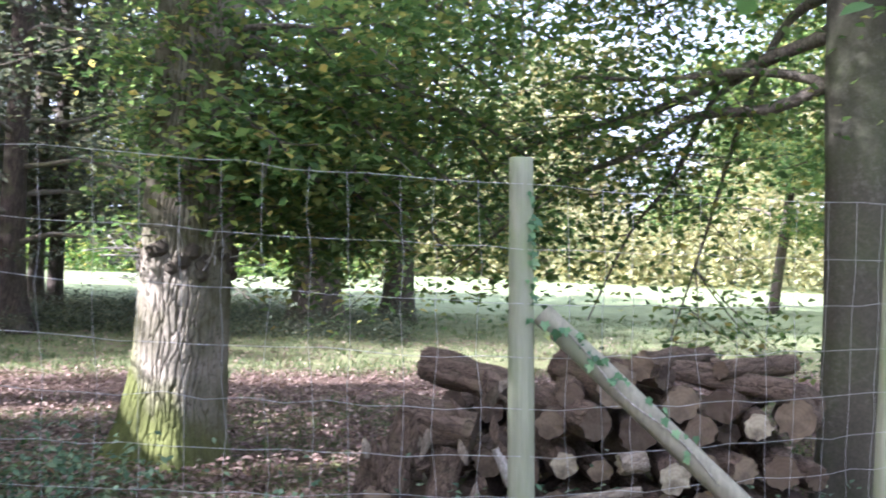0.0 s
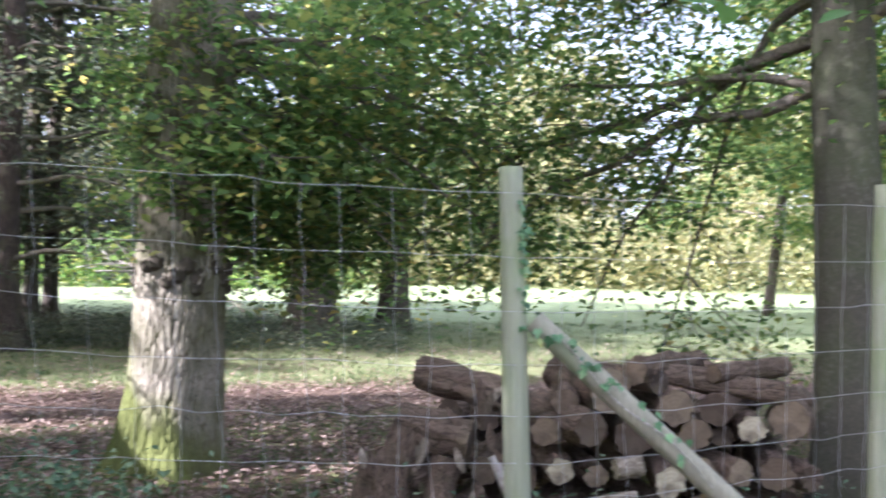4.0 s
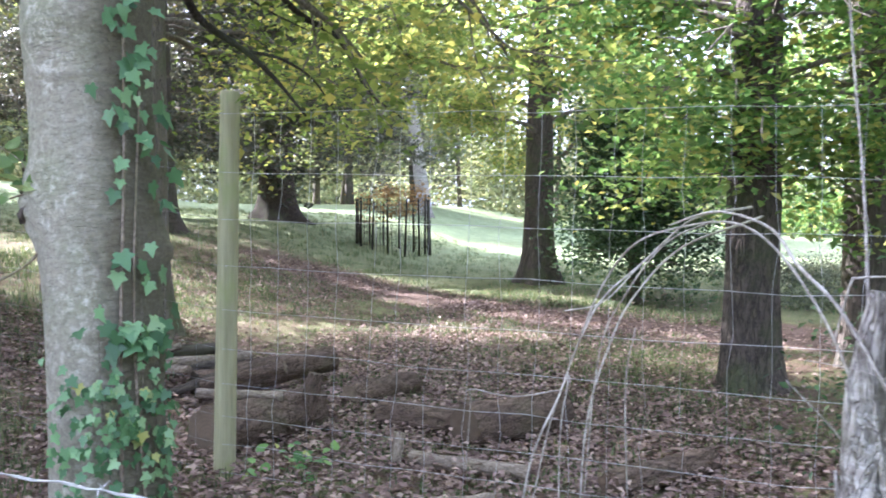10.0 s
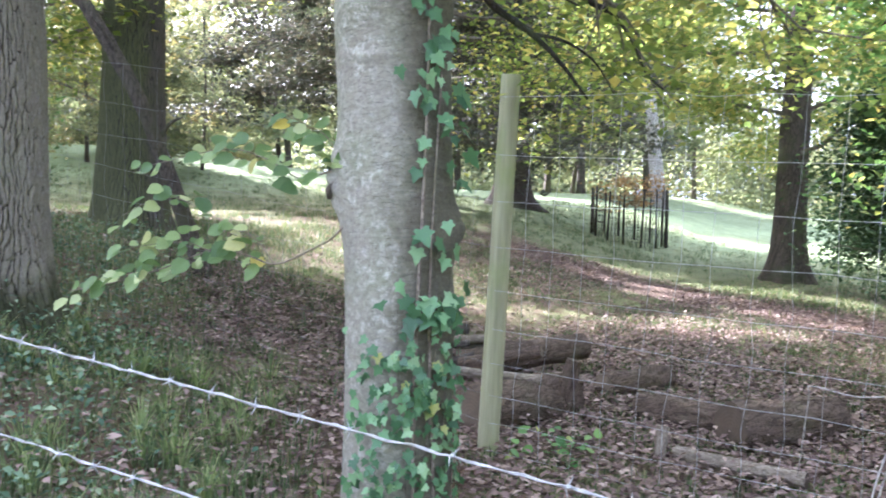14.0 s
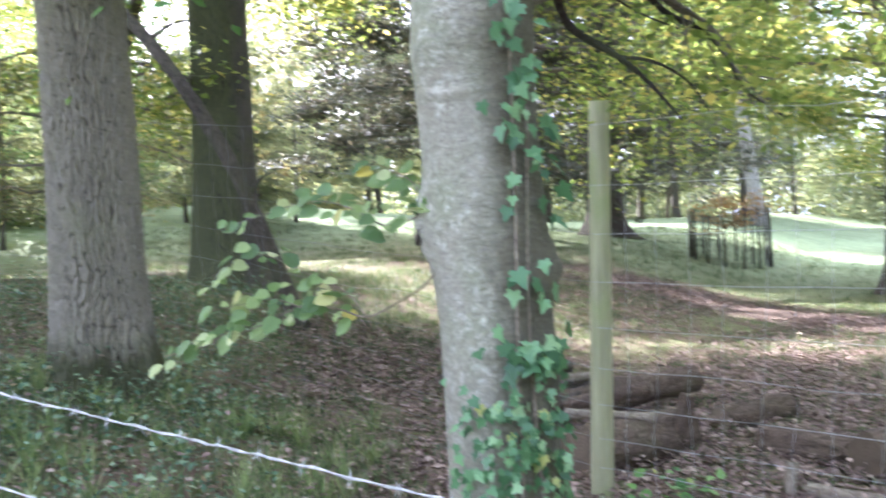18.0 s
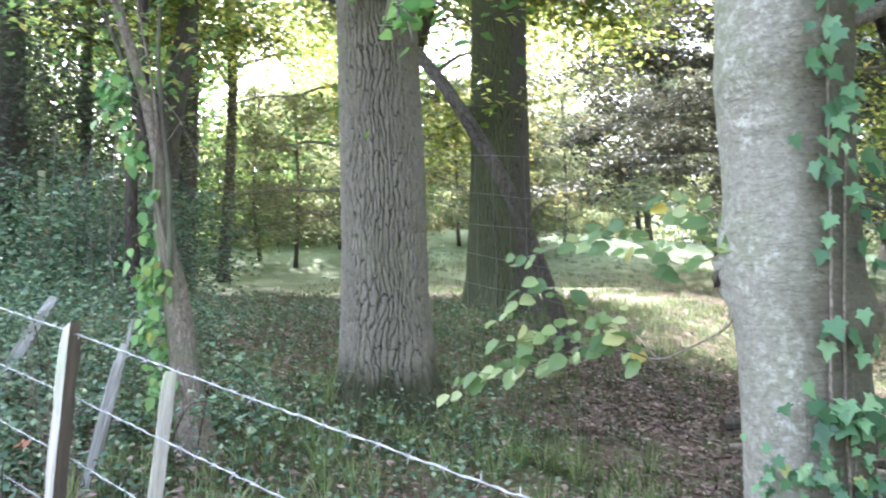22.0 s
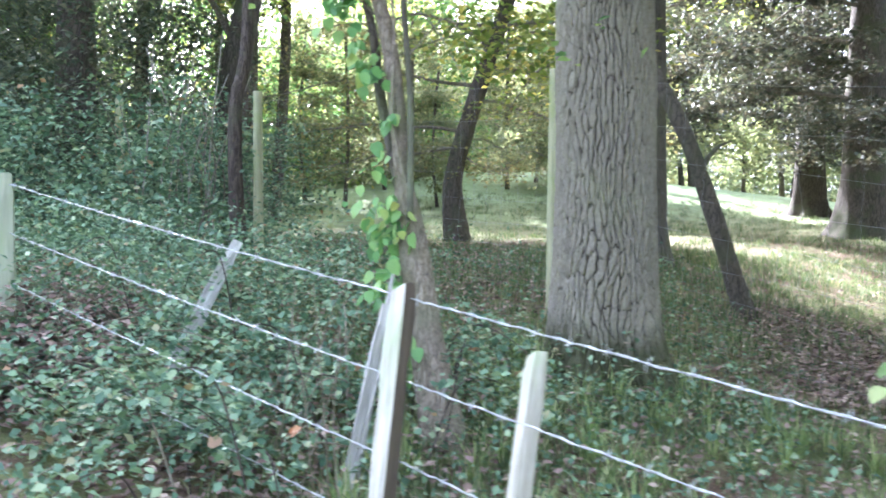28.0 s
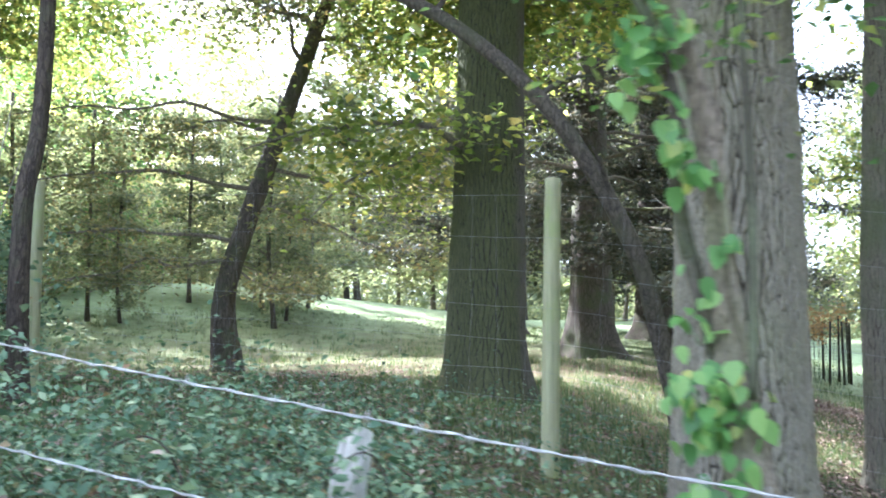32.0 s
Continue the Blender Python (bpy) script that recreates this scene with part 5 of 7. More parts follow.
# ivy on the slanting strut
strut_ivy = thing("ivy", "trailing ivy over the slanting fence strut", "climber", at=tuple(strut_a))
strut_ivy.matrix_world = Matrix.Identity(4)
line = [strut_a + d_strut * t + Vector((0, -0.052, 0.02 * math.sin(t * 20))) for t in np.linspace(0.05, 0.5, 14)]
part("ivy_stem", stem_mesh("ivy_stem", line, [0.004] * 14, M_PALE_TWIG, 5), strut_ivy)
for _ in range(44):
    t = float(rng.uniform(0.02, 0.42))
    p = strut_a + d_strut * t + Vector((float(rng.normal(0, 0.02)), -0.05 + float(rng.normal(0, 0.012)), 0.03 + float(rng.normal(0, 0.035))))
    set_leaf(strut_ivy, IVY_LEAF, p, (float(rng.normal(0, 0.4)), -1, float(rng.normal(0.5, 0.4))), (float(rng.normal(0, 0.6)), float(rng.normal(0, 0.4)), -1), float(rng.uniform(0.025, 0.048)))

for _ in range(34):
    z = float(rng.uniform(1.22, 1.84))
    p = Vector((0.345 + 0.05 - 0.03 * (z - 1.2) + float(rng.normal(0, 0.012)), 3.895 + float(rng.normal(0, 0.012)), z))
    set_leaf(strut_ivy, IVY_LEAF, p, (float(rng.normal(0.4, 0.4)), -1, float(rng.normal(0.4, 0.4))), (float(rng.normal(0, 0.6)), float(rng.normal(0, 0.4)), -1), float(rng.uniform(0.022, 0.042)))

# the leafy side branch of the beech
side = thing("beech_branch", "low beech branch with pale green and yellow leaves", "branch", at=(-3.75, 0.27, 1.3))
BRANCH = [([(-3.84, 0.30, 1.39), (-3.88, 0.25, 1.27), (-3.95, 0.14, 1.19), (-4.05, 0.02, 1.13), (-4.12, -0.09, 1.16), (-4.20, -0.23, 1.17), (-4.28, -0.42, 1.09), (-4.34, -0.59, 1.03), (-4.40, -0.80, 0.98)], 0.0055, 24),
          ([(-3.84, 0.32, 1.46), (-3.90, 0.23, 1.51), (-4.00, 0.11, 1.48), (-4.10, -0.03, 1.56), (-4.20, -0.19, 1.59), (-4.44, -0.52, 1.51)], 0.0042, 10),
          ([(-4.05, 0.02, 1.13), (-4.15, -0.06, 1.23), (-4.25, -0.22, 1.31), (-4.35, -0.41, 1.39), (-4.45, -0.60, 1.30)], 0.0034, 6),
          ([(-3.84, 0.34, 1.52), (-3.92, 0.27, 1.55), (-4.00, 0.20, 1.66), (-4.10, 0.08, 1.72)], 0.0034, 4),
          ([(-4.20, -0.23, 1.17), (-4.30, -0.36, 1.20), (-4.42, -0.58, 1.16)], 0.0028, 3)]
side.matrix_world = Matrix.Identity(4)
for line, r0, bare_to in BRANCH:
    pts = bend(line, 7)
    part("twig", stem_mesh("twig", pts, list(np.linspace(r0, r0 * 0.35, len(pts))), M_ELDER, 7, rough=0.15, grain=20), side, "thin bending twig")
    for i in range(bare_to, len(pts)):
        for _ in range(1 + int(rng.uniform() < 0.35)):
            sway = 1 if (i + _) % 2 else -1
            along = (pts[min(i + 1, len(pts) - 1)] - pts[i - 1]).normalized()
            across = along.cross(AX).normalized() * sway
            off = across * float(rng.uniform(0.01, 0.05)) + Vector((0, 0, float(rng.normal(-0.005, 0.028))))
            face = Vector((float(rng.normal(0.5, 0.35)), float(rng.normal(-0.1, 0.35)), float(rng.uniform(0.3, 1.0))))
            tip = across + along * 0.7 + Vector((float(rng.normal(0, 0.3)), float(rng.normal(0, 0.3)), -0.45))
            set_leaf(side, BEECH_LEAF, pts[i] + off, face, tip, float(rng.uniform(0.042, 0.092)))

# the small tree clothed in climber
climber_tree = thing("elder_tree", "thin bent elder stem with bright green climber leaves", "tree", at=(-5.62, -2.45, 0.5))
climber_tree.matrix_world = Matrix.Identity(4)
STEM = [(-5.57, -2.36, 0.30), (-5.60, -2.46, 0.85), (-5.63, -2.52, 1.25), (-5.63, -2.57, 1.55), (-5.62, -2.60, 1.85), (-5.62, -2.66, 2.30), (-5.63, -2.76, 2.65), (-5.66, -2.95, 3.3), (-5.6, -3.1, 4.6)]
pts = bend(STEM, 10)
part("trunk", furrowed_trunk("trunk", pts, list(np.interp(np.linspace(0, 1, len(pts)), [0, 0.12, 0.24, 0.34, 0.40, 0.6, 1], [0.092, 0.084, 0.078, 0.066, 0.046, 0.040, 0.024])), M_ELDER, (0.034, 0.16, 0.006), 0.25, 0.12, 5.6), climber_tree, "grey-brown bent trunk")
for line, r0, r1, mat_, name_, label_ in (
        ([(-5.57, -2.54, 1.45), (-5.56, -2.54, 2.02), (-5.54, -2.57, 2.42), (-5.53, -2.58, 2.75), (-5.47, -2.5, 3.4), (-5.5, -2.4, 4.4)], 0.017, 0.009, M_BROWN, "dead_stem", "bare brown dead stem"),
        ([(-5.66, -2.58, 1.50), (-5.70, -2.70, 2.0), (-5.66, -2.78, 2.5), (-5.8, -3.1, 3.2)], 0.030, 0.014, M_DARK, "second_stem", "dark ivy-bound second stem"),
        ([(-5.60, -2.50, 1.38), (-5.56, -2.62, 1.9), (-5.60, -2.63, 2.4), (-5.52, -2.72, 3.1)], 0.012, 0.006, M_ELDER, "third_stem", "thin twisted third stem")):
    q = bend(line, 8)
    part(name_, stem_mesh(name_, q, list(np.linspace(r0, r1, len(q))), mat_, 10, rough=0.12, grain=6), climber_tree, label_)
for a, b, c in (((-5.53, -2.58, 2.7), (-5.4, -2.8, 2.85), (-5.1, -3.6, 2.75)), ((-5.57, -2.6, 2.5), (-5.4, -2.4, 2.3), (-5.3, -2.2, 1.95)), ((-5.57, -2.6, 2.9), (-5.3, -2.9, 3.0), (-4.9, -3.3, 2.9)),
                ((-5.55, -2.56, 2.6), (-5.35, -2.30, 2.75), (-5.25, -2.10, 2.55)), ((-5.56, -2.56, 2.2), (-5.45, -2.36, 2.36), (-5.38, -2.25, 2.2)), ((-5.62, -2.7, 2.4), (-5.45, -3.0, 2.62), (-5.30, -3.35, 2.5))):
    q = bend([a, b, c], 6)
    part("twig", stem_mesh("twig", q, list(np.linspace(0.004, 0.0016, len(q))), M_TWIG, 5), climber_tree)
clumps = [(float(rng.uniform(0.05, 0.74)), float(rng.normal(-0.11, 0.05)), float(rng.normal(0.04, 0.04))) for _ in range(34)]
for k in range(296):
    t, oy, ox = clumps[k % 34]
    i = int(t * (len(pts) - 1))
    off = Vector((ox + float(rng.normal(0, 0.035)), oy + float(rng.normal(0, 0.042)), float(rng.normal(0, 0.055))))
    face = Vector((float(rng.normal(0.6, 0.4)), float(rng.normal(-0.1, 0.5)), float(rng.uniform(0.1, 0.9))))
    set_leaf(climber_tree, CLIMBER_LEAF, pts[i] + off, face, (float(rng.normal(0, 0.5)), float(rng.normal(0, 0.5)), -1), float(rng.uniform(0.038, 0.085)))
tips = [Vector((-5.62, -2.95, 3.2)) + Vector(rng.normal(0, 0.45, 3)) for _ in range(60)]
part("crown", leaf_sheet("crown", puffs([tuple(t) for t in tips], 16, 0.16), 0.07, L_GREEN), climber_tree, "loose crown of small leaves", "stuff")
vine = bend([(-6.40, -2.36, 3.12), (-6.40, -2.20, 2.91), (-6.40, -2.05, 2.75), (-6.38, -1.87, 2.46), (-6.36, -1.68, 2.31), (-6.34, -1.50, 2.10)], 6)
tagged(new("hanging_vine", stem_mesh("hanging_vine", [Vector((-6.3, -2.6, 3.6))] + vine, [0.0021] * (len(vine) + 1), M_TWIG, 6)), "pale bare vine hanging across the oak trunk", "vine")

# the slanting dead stem before the mossy tree
lean = bend([(-9.75, -0.22, 0.55), (-9.6, -0.55, 1.5), (-9.5, -0.9, 2.35), (-9.7, -1.55, 3.4), (-10.4, -2.4, 4.3), (-11.2, -3.2, 4.7)], 10)
leaning = thing("leaning_trunk", "dead trunk leaning across the mossy tree", "trunk", at=(0, 0, 0))
part("trunk", stem_mesh("trunk", lean, list(np.linspace(0.082, 0.048, len(lean))), M_DEADWOOD, 18, rough=0.16, grain=4, furrow=0.008, flare=0.25), leaning)
for i, d, ln_ in ((14, (0.2, 0.5, 0.5), 0.5), (22, (0.3, -0.4, 0.6), 0.7), (30, (0.2, 0.6, 0.2), 0.8), (38, (-0.1, 0.5, 0.5), 0.9)):
    e = lean[i] + Vector(d) * ln_
    q = bend([lean[i], lean[i].lerp(e, 0.5) + Vector((0, 0, 0.06)), e], 5)
    part("dead_limb", stem_mesh("dead_limb", q, list(np.linspace(0.028, 0.006, len(q))), M_DARK, 8, rough=0.1), leaning)

# ---- the bleached stump in the hedge line ----
stump = thing("hedge_stump", "bleached old hedge stump with bare crooked shoots", "stump", at=(-1.13, 1.44, 0))
stump.matrix_world = Matrix.Translation((0, 0, 0))


def shoot(points, r0, r1, mat=M_BLEACHED, seg=10, rough=0.14, name="shoot"):
    if r0 < 0.0075:
        r0, r1 = r0 * 0.6, r1 * 0.65
    q = bend(points, 8)
    part(name, stem_mesh(name, q, list(np.linspace(r0, r1, len(q))), mat, seg, rough=rough * 1.7, grain=9, seed=points[0][0] * 9), stump)


shoot([(-1.08, 1.47, -0.1), (-1.09, 1.47, 0.5), (-1.09, 1.46, 1.03), (-1.11, 1.45, 1.16), (-1.12, 1.45, 1.27), (-1.13, 1.45, 1.36)], 0.052, 0.026, seg=22, name="stem")
shoot([(-1.19, 1.42, -0.1), (-1.20, 1.42, 0.5), (-1.20, 1.40, 1.04), (-1.195, 1.40, 1.19), (-1.18, 1.41, 1.32)], 0.055, 0.018, seg=22, name="stem")
shoot([(-1.15, 1.45, 0.7), (-1.17, 1.44, 1.05), (-1.17, 1.44, 1.22), (-1.16, 1.44, 1.37)], 0.026, 0.016, seg=16)
shoot([(-1.07, 1.42, 1.12), (-1.10, 1.41, 1.23), (-1.12, 1.40, 1.31), (-1.14, 1.39, 1.40)], 0.018, 0.012)
shoot([(-1.13, 1.45, 1.30), (-1.14, 1.45, 1.40), (-1.155, 1.44, 1.47)], 0.028, 0.006)
shoot([(-1.11, 1.44, 1.26), (-1.10, 1.43, 1.36), (-1.10, 1.43, 1.455)], 0.022, 0.006)
shoot([(-1.08, 1.5, 0.75), (-0.99, 1.52, 1.05), (-0.92, 1.50, 1.16), (-0.85, 1.49, 1.24), (-0.79, 1.46, 1.33), (-0.74, 1.44, 1.48), (-0.72, 1.43, 1.53)], 0.030, 0.008, seg=14)
shoot([(-0.92, 1.50, 1.16), (-0.88, 1.47, 1.26), (-0.82, 1.45, 1.38)], 0.016, 0.006)
shoot([(-1.10, 1.45, 1.25), (-1.08, 1.46, 1.44), (-1.09, 1.45, 1.62), (-1.11, 1.44, 1.92), (-1.13, 1.43, 2.5)], 0.0048, 0.0028, M_PALE_TWIG)
shoot([(-1.10, 1.46, 1.25), (-1.08, 1.47, 1.38), (-1.06, 1.48, 1.52), (-1.06, 1.48, 1.72), (-1.05, 1.48, 2.1)], 0.0048, 0.0021, M_PALE_TWIG)
shoot([(-0.98, 1.61, 0.8), (-1.00, 1.61, 1.22), (-1.03, 1.60, 1.40), (-1.05, 1.59, 1.58), (-1.07, 1.59, 1.9)], 0.011, 0.004)
shoot([(-1.20, 1.42, 1.1), (-1.24, 1.44, 1.48), (-1.26, 1.43, 1.72), (-1.28, 1.42, 1.98)], 0.0054, 0.0028, M_PALE_TWIG)
shoot([(-1.02, 1.55, 0.5), (-1.02, 1.54, 1.04), (-1.05, 1.53, 1.31)], 0.013, 0.009)
shoot([(-1.13, 1.38, 1.14), (-1.22, 1.35, 1.29), (-1.30, 1.34, 1.36), (-1.38, 1.35, 1.43), (-1.51, 1.34, 1.46), (-1.64, 1.33, 1.43)], 0.0060, 0.0035, M_PALE_TWIG)
shoot([(-1.22, 1.42, 1.10), (-1.32, 1.44, 1.25), (-1.41, 1.41, 1.38), (-1.50, 1.39, 1.435), (-1.60, 1.35, 1.43), (-1.71, 1.30, 1.39), (-1.79, 1.27, 1.29), (-1.87, 1.26, 1.14), (-1.95, 1.24, 0.94), (-2.02, 1.23, 0.70)], 0.0048, 0.0028, M_PALE_TWIG)
shoot([(-1.55, 1.37, 1.44), (-1.69, 1.37, 1.39), (-1.79, 1.34, 1.27), (-1.89, 1.34, 1.11), (-1.96, 1.35, 0.72)], 0.0036, 0.0024, M_PALE_TWIG)
shoot([(-1.92, 1.25, 1.03), (-1.99, 1.16, 1.01), (-2.07, 1.09, 1.02), (-2.075, 1.09, 0.99), (-2.10, 1.09, 0.80)], 0.0024, 0.0014, M_PALE_TWIG)
shoot([(-1.52, 1.45, 1.47), (-1.75, 1.50, 1.44), (-1.88, 1.46, 1.33), (-1.90, 1.36, 1.25), (-1.90, 1.29, 1.15), (-1.90, 1.23, 1.02), (-1.92, 1.16, 0.85), (-1.95, 1.12, 0.5)], 0.0052, 0.0032, M_PALE_TWIG)
shoot([(-1.50, 1.46, 1.45), (-1.78, 1.49, 1.37), (-1.85, 1.40, 1.24), (-1.85, 1.34, 1.14), (-1.85, 1.29, 1.02), (-1.86, 1.27, 0.85), (-1.86, 1.26, 0.5)], 0.0048, 0.0030, M_PALE_TWIG)
shoot([(-1.88, 1.46, 1.33), (-1.90, 1.36, 1.24), (-1.92, 1.26, 1.22)], 0.0036, 0.0020, M_PALE_TWIG)
shoot([(-1.94, 1.29, 1.06), (-1.95, 1.27, 0.90), (-1.95, 1.27, 0.6)], 0.0034, 0.0024, M_PALE_TWIG)
shoot([(-1.84, 1.41, 1.18), (-1.85, 1.39, 1.02), (-1.85, 1.41, 0.6)], 0.0030, 0.0020, M_PALE_TWIG)
shoot([(-1.12, 1.40, 1.35), (-1.19, 1.37, 1.345), (-1.205, 1.36, 1.33), (-1.23, 1.35, 1.22)], 0.0036, 0.0028, M_PALE_TWIG)
shoot([(-1.08, 1.41, 1.15), (-1.18, 1.37, 1.18), (-1.27, 1.33, 1.19)], 0.0030, 0.0014, M_PALE_TWIG)
for k in range(26):
    turn, h0 = float(rng.uniform(0, 6.28)), float(rng.uniform(-0.05, 0.6))
    span, twist = float(rng.uniform(0.4, 0.9)), float(rng.normal(0, 1.3))
    cx, cy, rr_ = (-1.195, 1.415, 0.060) if k % 2 else (-1.085, 1.465, 0.056)
    line = []
    for i in range(6):
        z = h0 + span * i / 5
        wide = rr_ * (1.0 - 0.42 * max(0.0, z - 0.5)) + float(rng.normal(0.004, 0.006))
        an = turn + twist * i / 5
        line.append((cx + math.cos(an) * wide, cy + math.sin(an) * wide, z))
    shoot(line, float(rng.uniform(0.008, 0.017)), float(rng.uniform(0.0035, 0.007)), M_BLEACHED if k % 4 else M_ELDER, 8, 0.2, "clinging_stem")
for _ in range(16):
    a = Vector((float(rng.uniform(-1.24, -1.02)), float(rng.uniform(1.36, 1.52)), float(rng.uniform(0.3, 1.2))))
    b = a + Vector((float(rng.normal(0, 0.10)), float(rng.normal(0, 0.10)), float(rng.uniform(0.1, 0.3))))
    shoot([tuple(a), tuple(a.lerp(b, 0.5) + Vector(rng.normal(0, 0.02, 3))), tuple(b)], 0.006, 0.002, M_BLEACHED, 5)

# ---- logs ----


def log_thing(name, label, a, b, r, group="", mat=M_LOG, cut=M_CUT, seed=0.0):
    """A sawn log from a to b: bark, and a cut end at each side."""
    a, b = Vector(a), Vector(b)
    n = 7
    wav = [r * (1 + 0.08 * math.sin(i * 1.7 + seed) - (0.03 if i in (0, n) else 0)) for i in range(n + 1)]
    top = thing(name, label, "log", group, at=tuple(a))
    length = (b - a).length
    bk = part("bark", stem_mesh("bark", [(0, 0, length * i / n) for i in range(n + 1)], wav, mat, 24, cap=False, rough=0.24, grain=4.5, seed=seed), top)
    m = lean_to(a, b)
    bk.matrix_world = m
    for z, s in ((-0.002, -1), (length + 0.002, 1)):
        verts = [(0, 0, 0)]
        for k in range(24):
            an = 2 * math.pi * k / 24
            o = Vector((math.cos(an), math.sin(an), 0))
            rr = wav[0 if s < 0 else n] * (1 + 0.24 * fbm(Vector((o.x * 4.5, o.y * 4.5, (0 if s < 0 else length) * 2.25 + seed)))) * 0.99
            verts.append((o.x * rr, o.y * rr, 0.008 * math.sin(k * 2.1 + seed)))
        me = bpy.data.meshes.new("cut_end")
        me.from_pydata(verts, [], [(0, 1 + k, 1 + (k + 1) % 24) if s > 0 else (0, 1 + (k + 1) % 24, 1 + k) for k in range(24)])
        me.polygons.foreach_set("use_smooth", [True] * 24)
        me.materials.append(cut)
        e = part("cut_end", me, top, "weathered sawn end grain")
        e.matrix_world = m @ Matrix.Translation((0, 0, z))
    return top


PILE = "logs of the stack"


def pile_log(x, z, r, yaw=0.0, label="stacked firewood log with dark bark and grey sawn end", y=4.98, length=0.7, tilt=0.0, cut=None):
    """A log of the stack with its sawn end towards the lane."""
    yaw += float(rng.normal(0, 0.28))
    a = Vector((x, y + float(rng.normal(0, 0.045)), z))
    b = a + Vector((math.sin(yaw) * length, math.cos(yaw) * length, tilt))
    log_thing("log", label, a, b, r * float(rng.uniform(0.78, 0.98)), PILE, M_LOG, cut or M_CUT, x * 5 + z * 3)


# the face of the stack, from its foot upwards
pile_log(-0.28, 0.14, 0.11, 0.3)
pile_log(-0.05, 0.15, 0.12, -0.2)
pile_log(0.20, 0.14, 0.11, 0.25)
pile_log(0.46, 0.12, 0.10, 0.1)
pile_log(0.70, 0.40, 0.095, 0.1, "sawn log with a pale honey-coloured end", 4.90, 0.6, 0.0, M_CUT_PALE)
pile_log(0.68, 0.14, 0.12, -0.3)
pile_log(0.95, 0.14, 0.12, 0.2)
pile_log(1.24, 0.15, 0.13, -0.1)
pile_log(1.52, 0.15, 0.12, 0.4)
pile_log(1.80, 0.15, 0.13, 0.1)
pile_log(2.06, 0.14, 0.11, -0.2)
pile_log(-0.14, 0.36, 0.095, 0.5)
pile_log(0.08, 0.37, 0.10, -0.3)
pile_log(0.30, 0.36, 0.09, 0.1)
pile_log(0.50, 0.35, 0.095, 0.4)
pile_log(0.90, 0.36, 0.08, -0.2)
pile_log(1.27, 0.36, 0.095, 0.3, "broken log end with splintered pale wood", 4.94, 0.5, 0.05, M_CUT_PALE)
pile_log(1.47, 0.38, 0.09, 0.0)
pile_log(1.66, 0.40, 0.10, -0.4)
pile_log(1.86, 0.39, 0.11, 0.2)
pile_log(2.06, 0.36, 0.085, 0.1)
pile_log(0.62, 0.60, 0.10, 0.3)
pile_log(0.85, 0.63, 0.105, -0.2)
pile_log(1.09, 0.58, 0.10, 0.1)
pile_log(1.41, 0.60, 0.105, 0.35)
pile_log(1.60, 0.57, 0.07, -0.3)
pile_log(1.72, 0.63, 0.085, 0.2, "small log with a pale sawn end", 4.96, 0.5, 0.0, M_CUT_PALE)
pile_log(1.94, 0.67, 0.135, 0.5)
pile_log(0.73, 0.75, 0.085, 0.4)
pile_log(0.96, 0.83, 0.115, 0.1)
pile_log(1.30, 0.74, 0.10, -0.15)
pile_log(1.53, 0.73, 0.105, 0.25)
pile_log(1.09, 0.93, 0.075, 0.8, "dark knotty log end on top of the stack")
pile_log(1.22, 0.87, 0.075, -0.4)
pile_log(1.52, 0.92, 0.065, 0.9, "dark knotty log end on top of the stack")
log_thing("log", "long tapering brown log across the top of the stack", (1.18, 5.12, 0.92), (1.92, 5.06, 0.81), 0.062, PILE, seed=2.2)
log_thing("log", "thin dark branch lying on the stack", (1.55, 5.30, 0.93), (2.10, 5.12, 0.74), 0.035, PILE, seed=2.9)
# the torn trunk pieces heaped at one end
log_thing("log", "big torn trunk piece with peeling brown bark", (-0.06, 5.22, 0.88), (0.40, 5.00, 0.78), 0.098, PILE, seed=4.2)
log_thing("log", "big torn trunk piece with peeling brown bark", (-0.16, 5.04, 0.62), (0.22, 4.95, 0.54), 0.112, PILE, seed=7.7)
log_thing("log", "split chunk standing on end at the stack", (-0.20, 4.96, 0.22), (-0.12, 5.00, 0.62), 0.085, PILE, seed=6.2)
log_thing("log", "split chunk standing on end at the stack", (-0.36, 5.05, 0.05), (-0.29, 5.06, 0.42), 0.08, PILE, seed=3.3)
log_thing("log", "split chunk standing on end at the stack", (0.02, 4.90, 0.12), (0.10, 4.95, 0.46), 0.075, PILE, seed=9.4)
log_thing("log", "thin pale stick propped on the stack", (0.46, 4.84, 0.22), (0.34, 4.92, 0.47), 0.032, PILE, M_PALE_TWIG, M_CUT_PALE, seed=1.0)
log_thing("log", "pale gnarled root piece among the logs", (0.98, 4.88, 0.42), (1.12, 4.90, 0.44), 0.06, PILE, M_ELDER, M_CUT_PALE, seed=5.5)
log_thing("log", "pale crooked branch at the foot of the stack", (0.72, 4.80, 0.24), (1.08, 4.82, 0.30), 0.028, PILE, M_ELDER, M_CUT_PALE, seed=5.9)
# more logs of the stack behind its face
for row in range(4):
    for k in range(10):
        x = -0.1 + 0.22 * k + 0.11 * (row % 2)
        if 0.15 + 0.2 * row < float(np.interp(x, [-0.2, 0.1, 0.5, 0.7, 1.7, 2.1], [0.3, 0.72, 0.55, 0.7, 0.7, 0.4])):
            pile_log(x, 0.15 + 0.2 * row, 0.105, float(rng.normal(0, 0.15)), "dark log at the back of the stack", 5.72, 0.6)
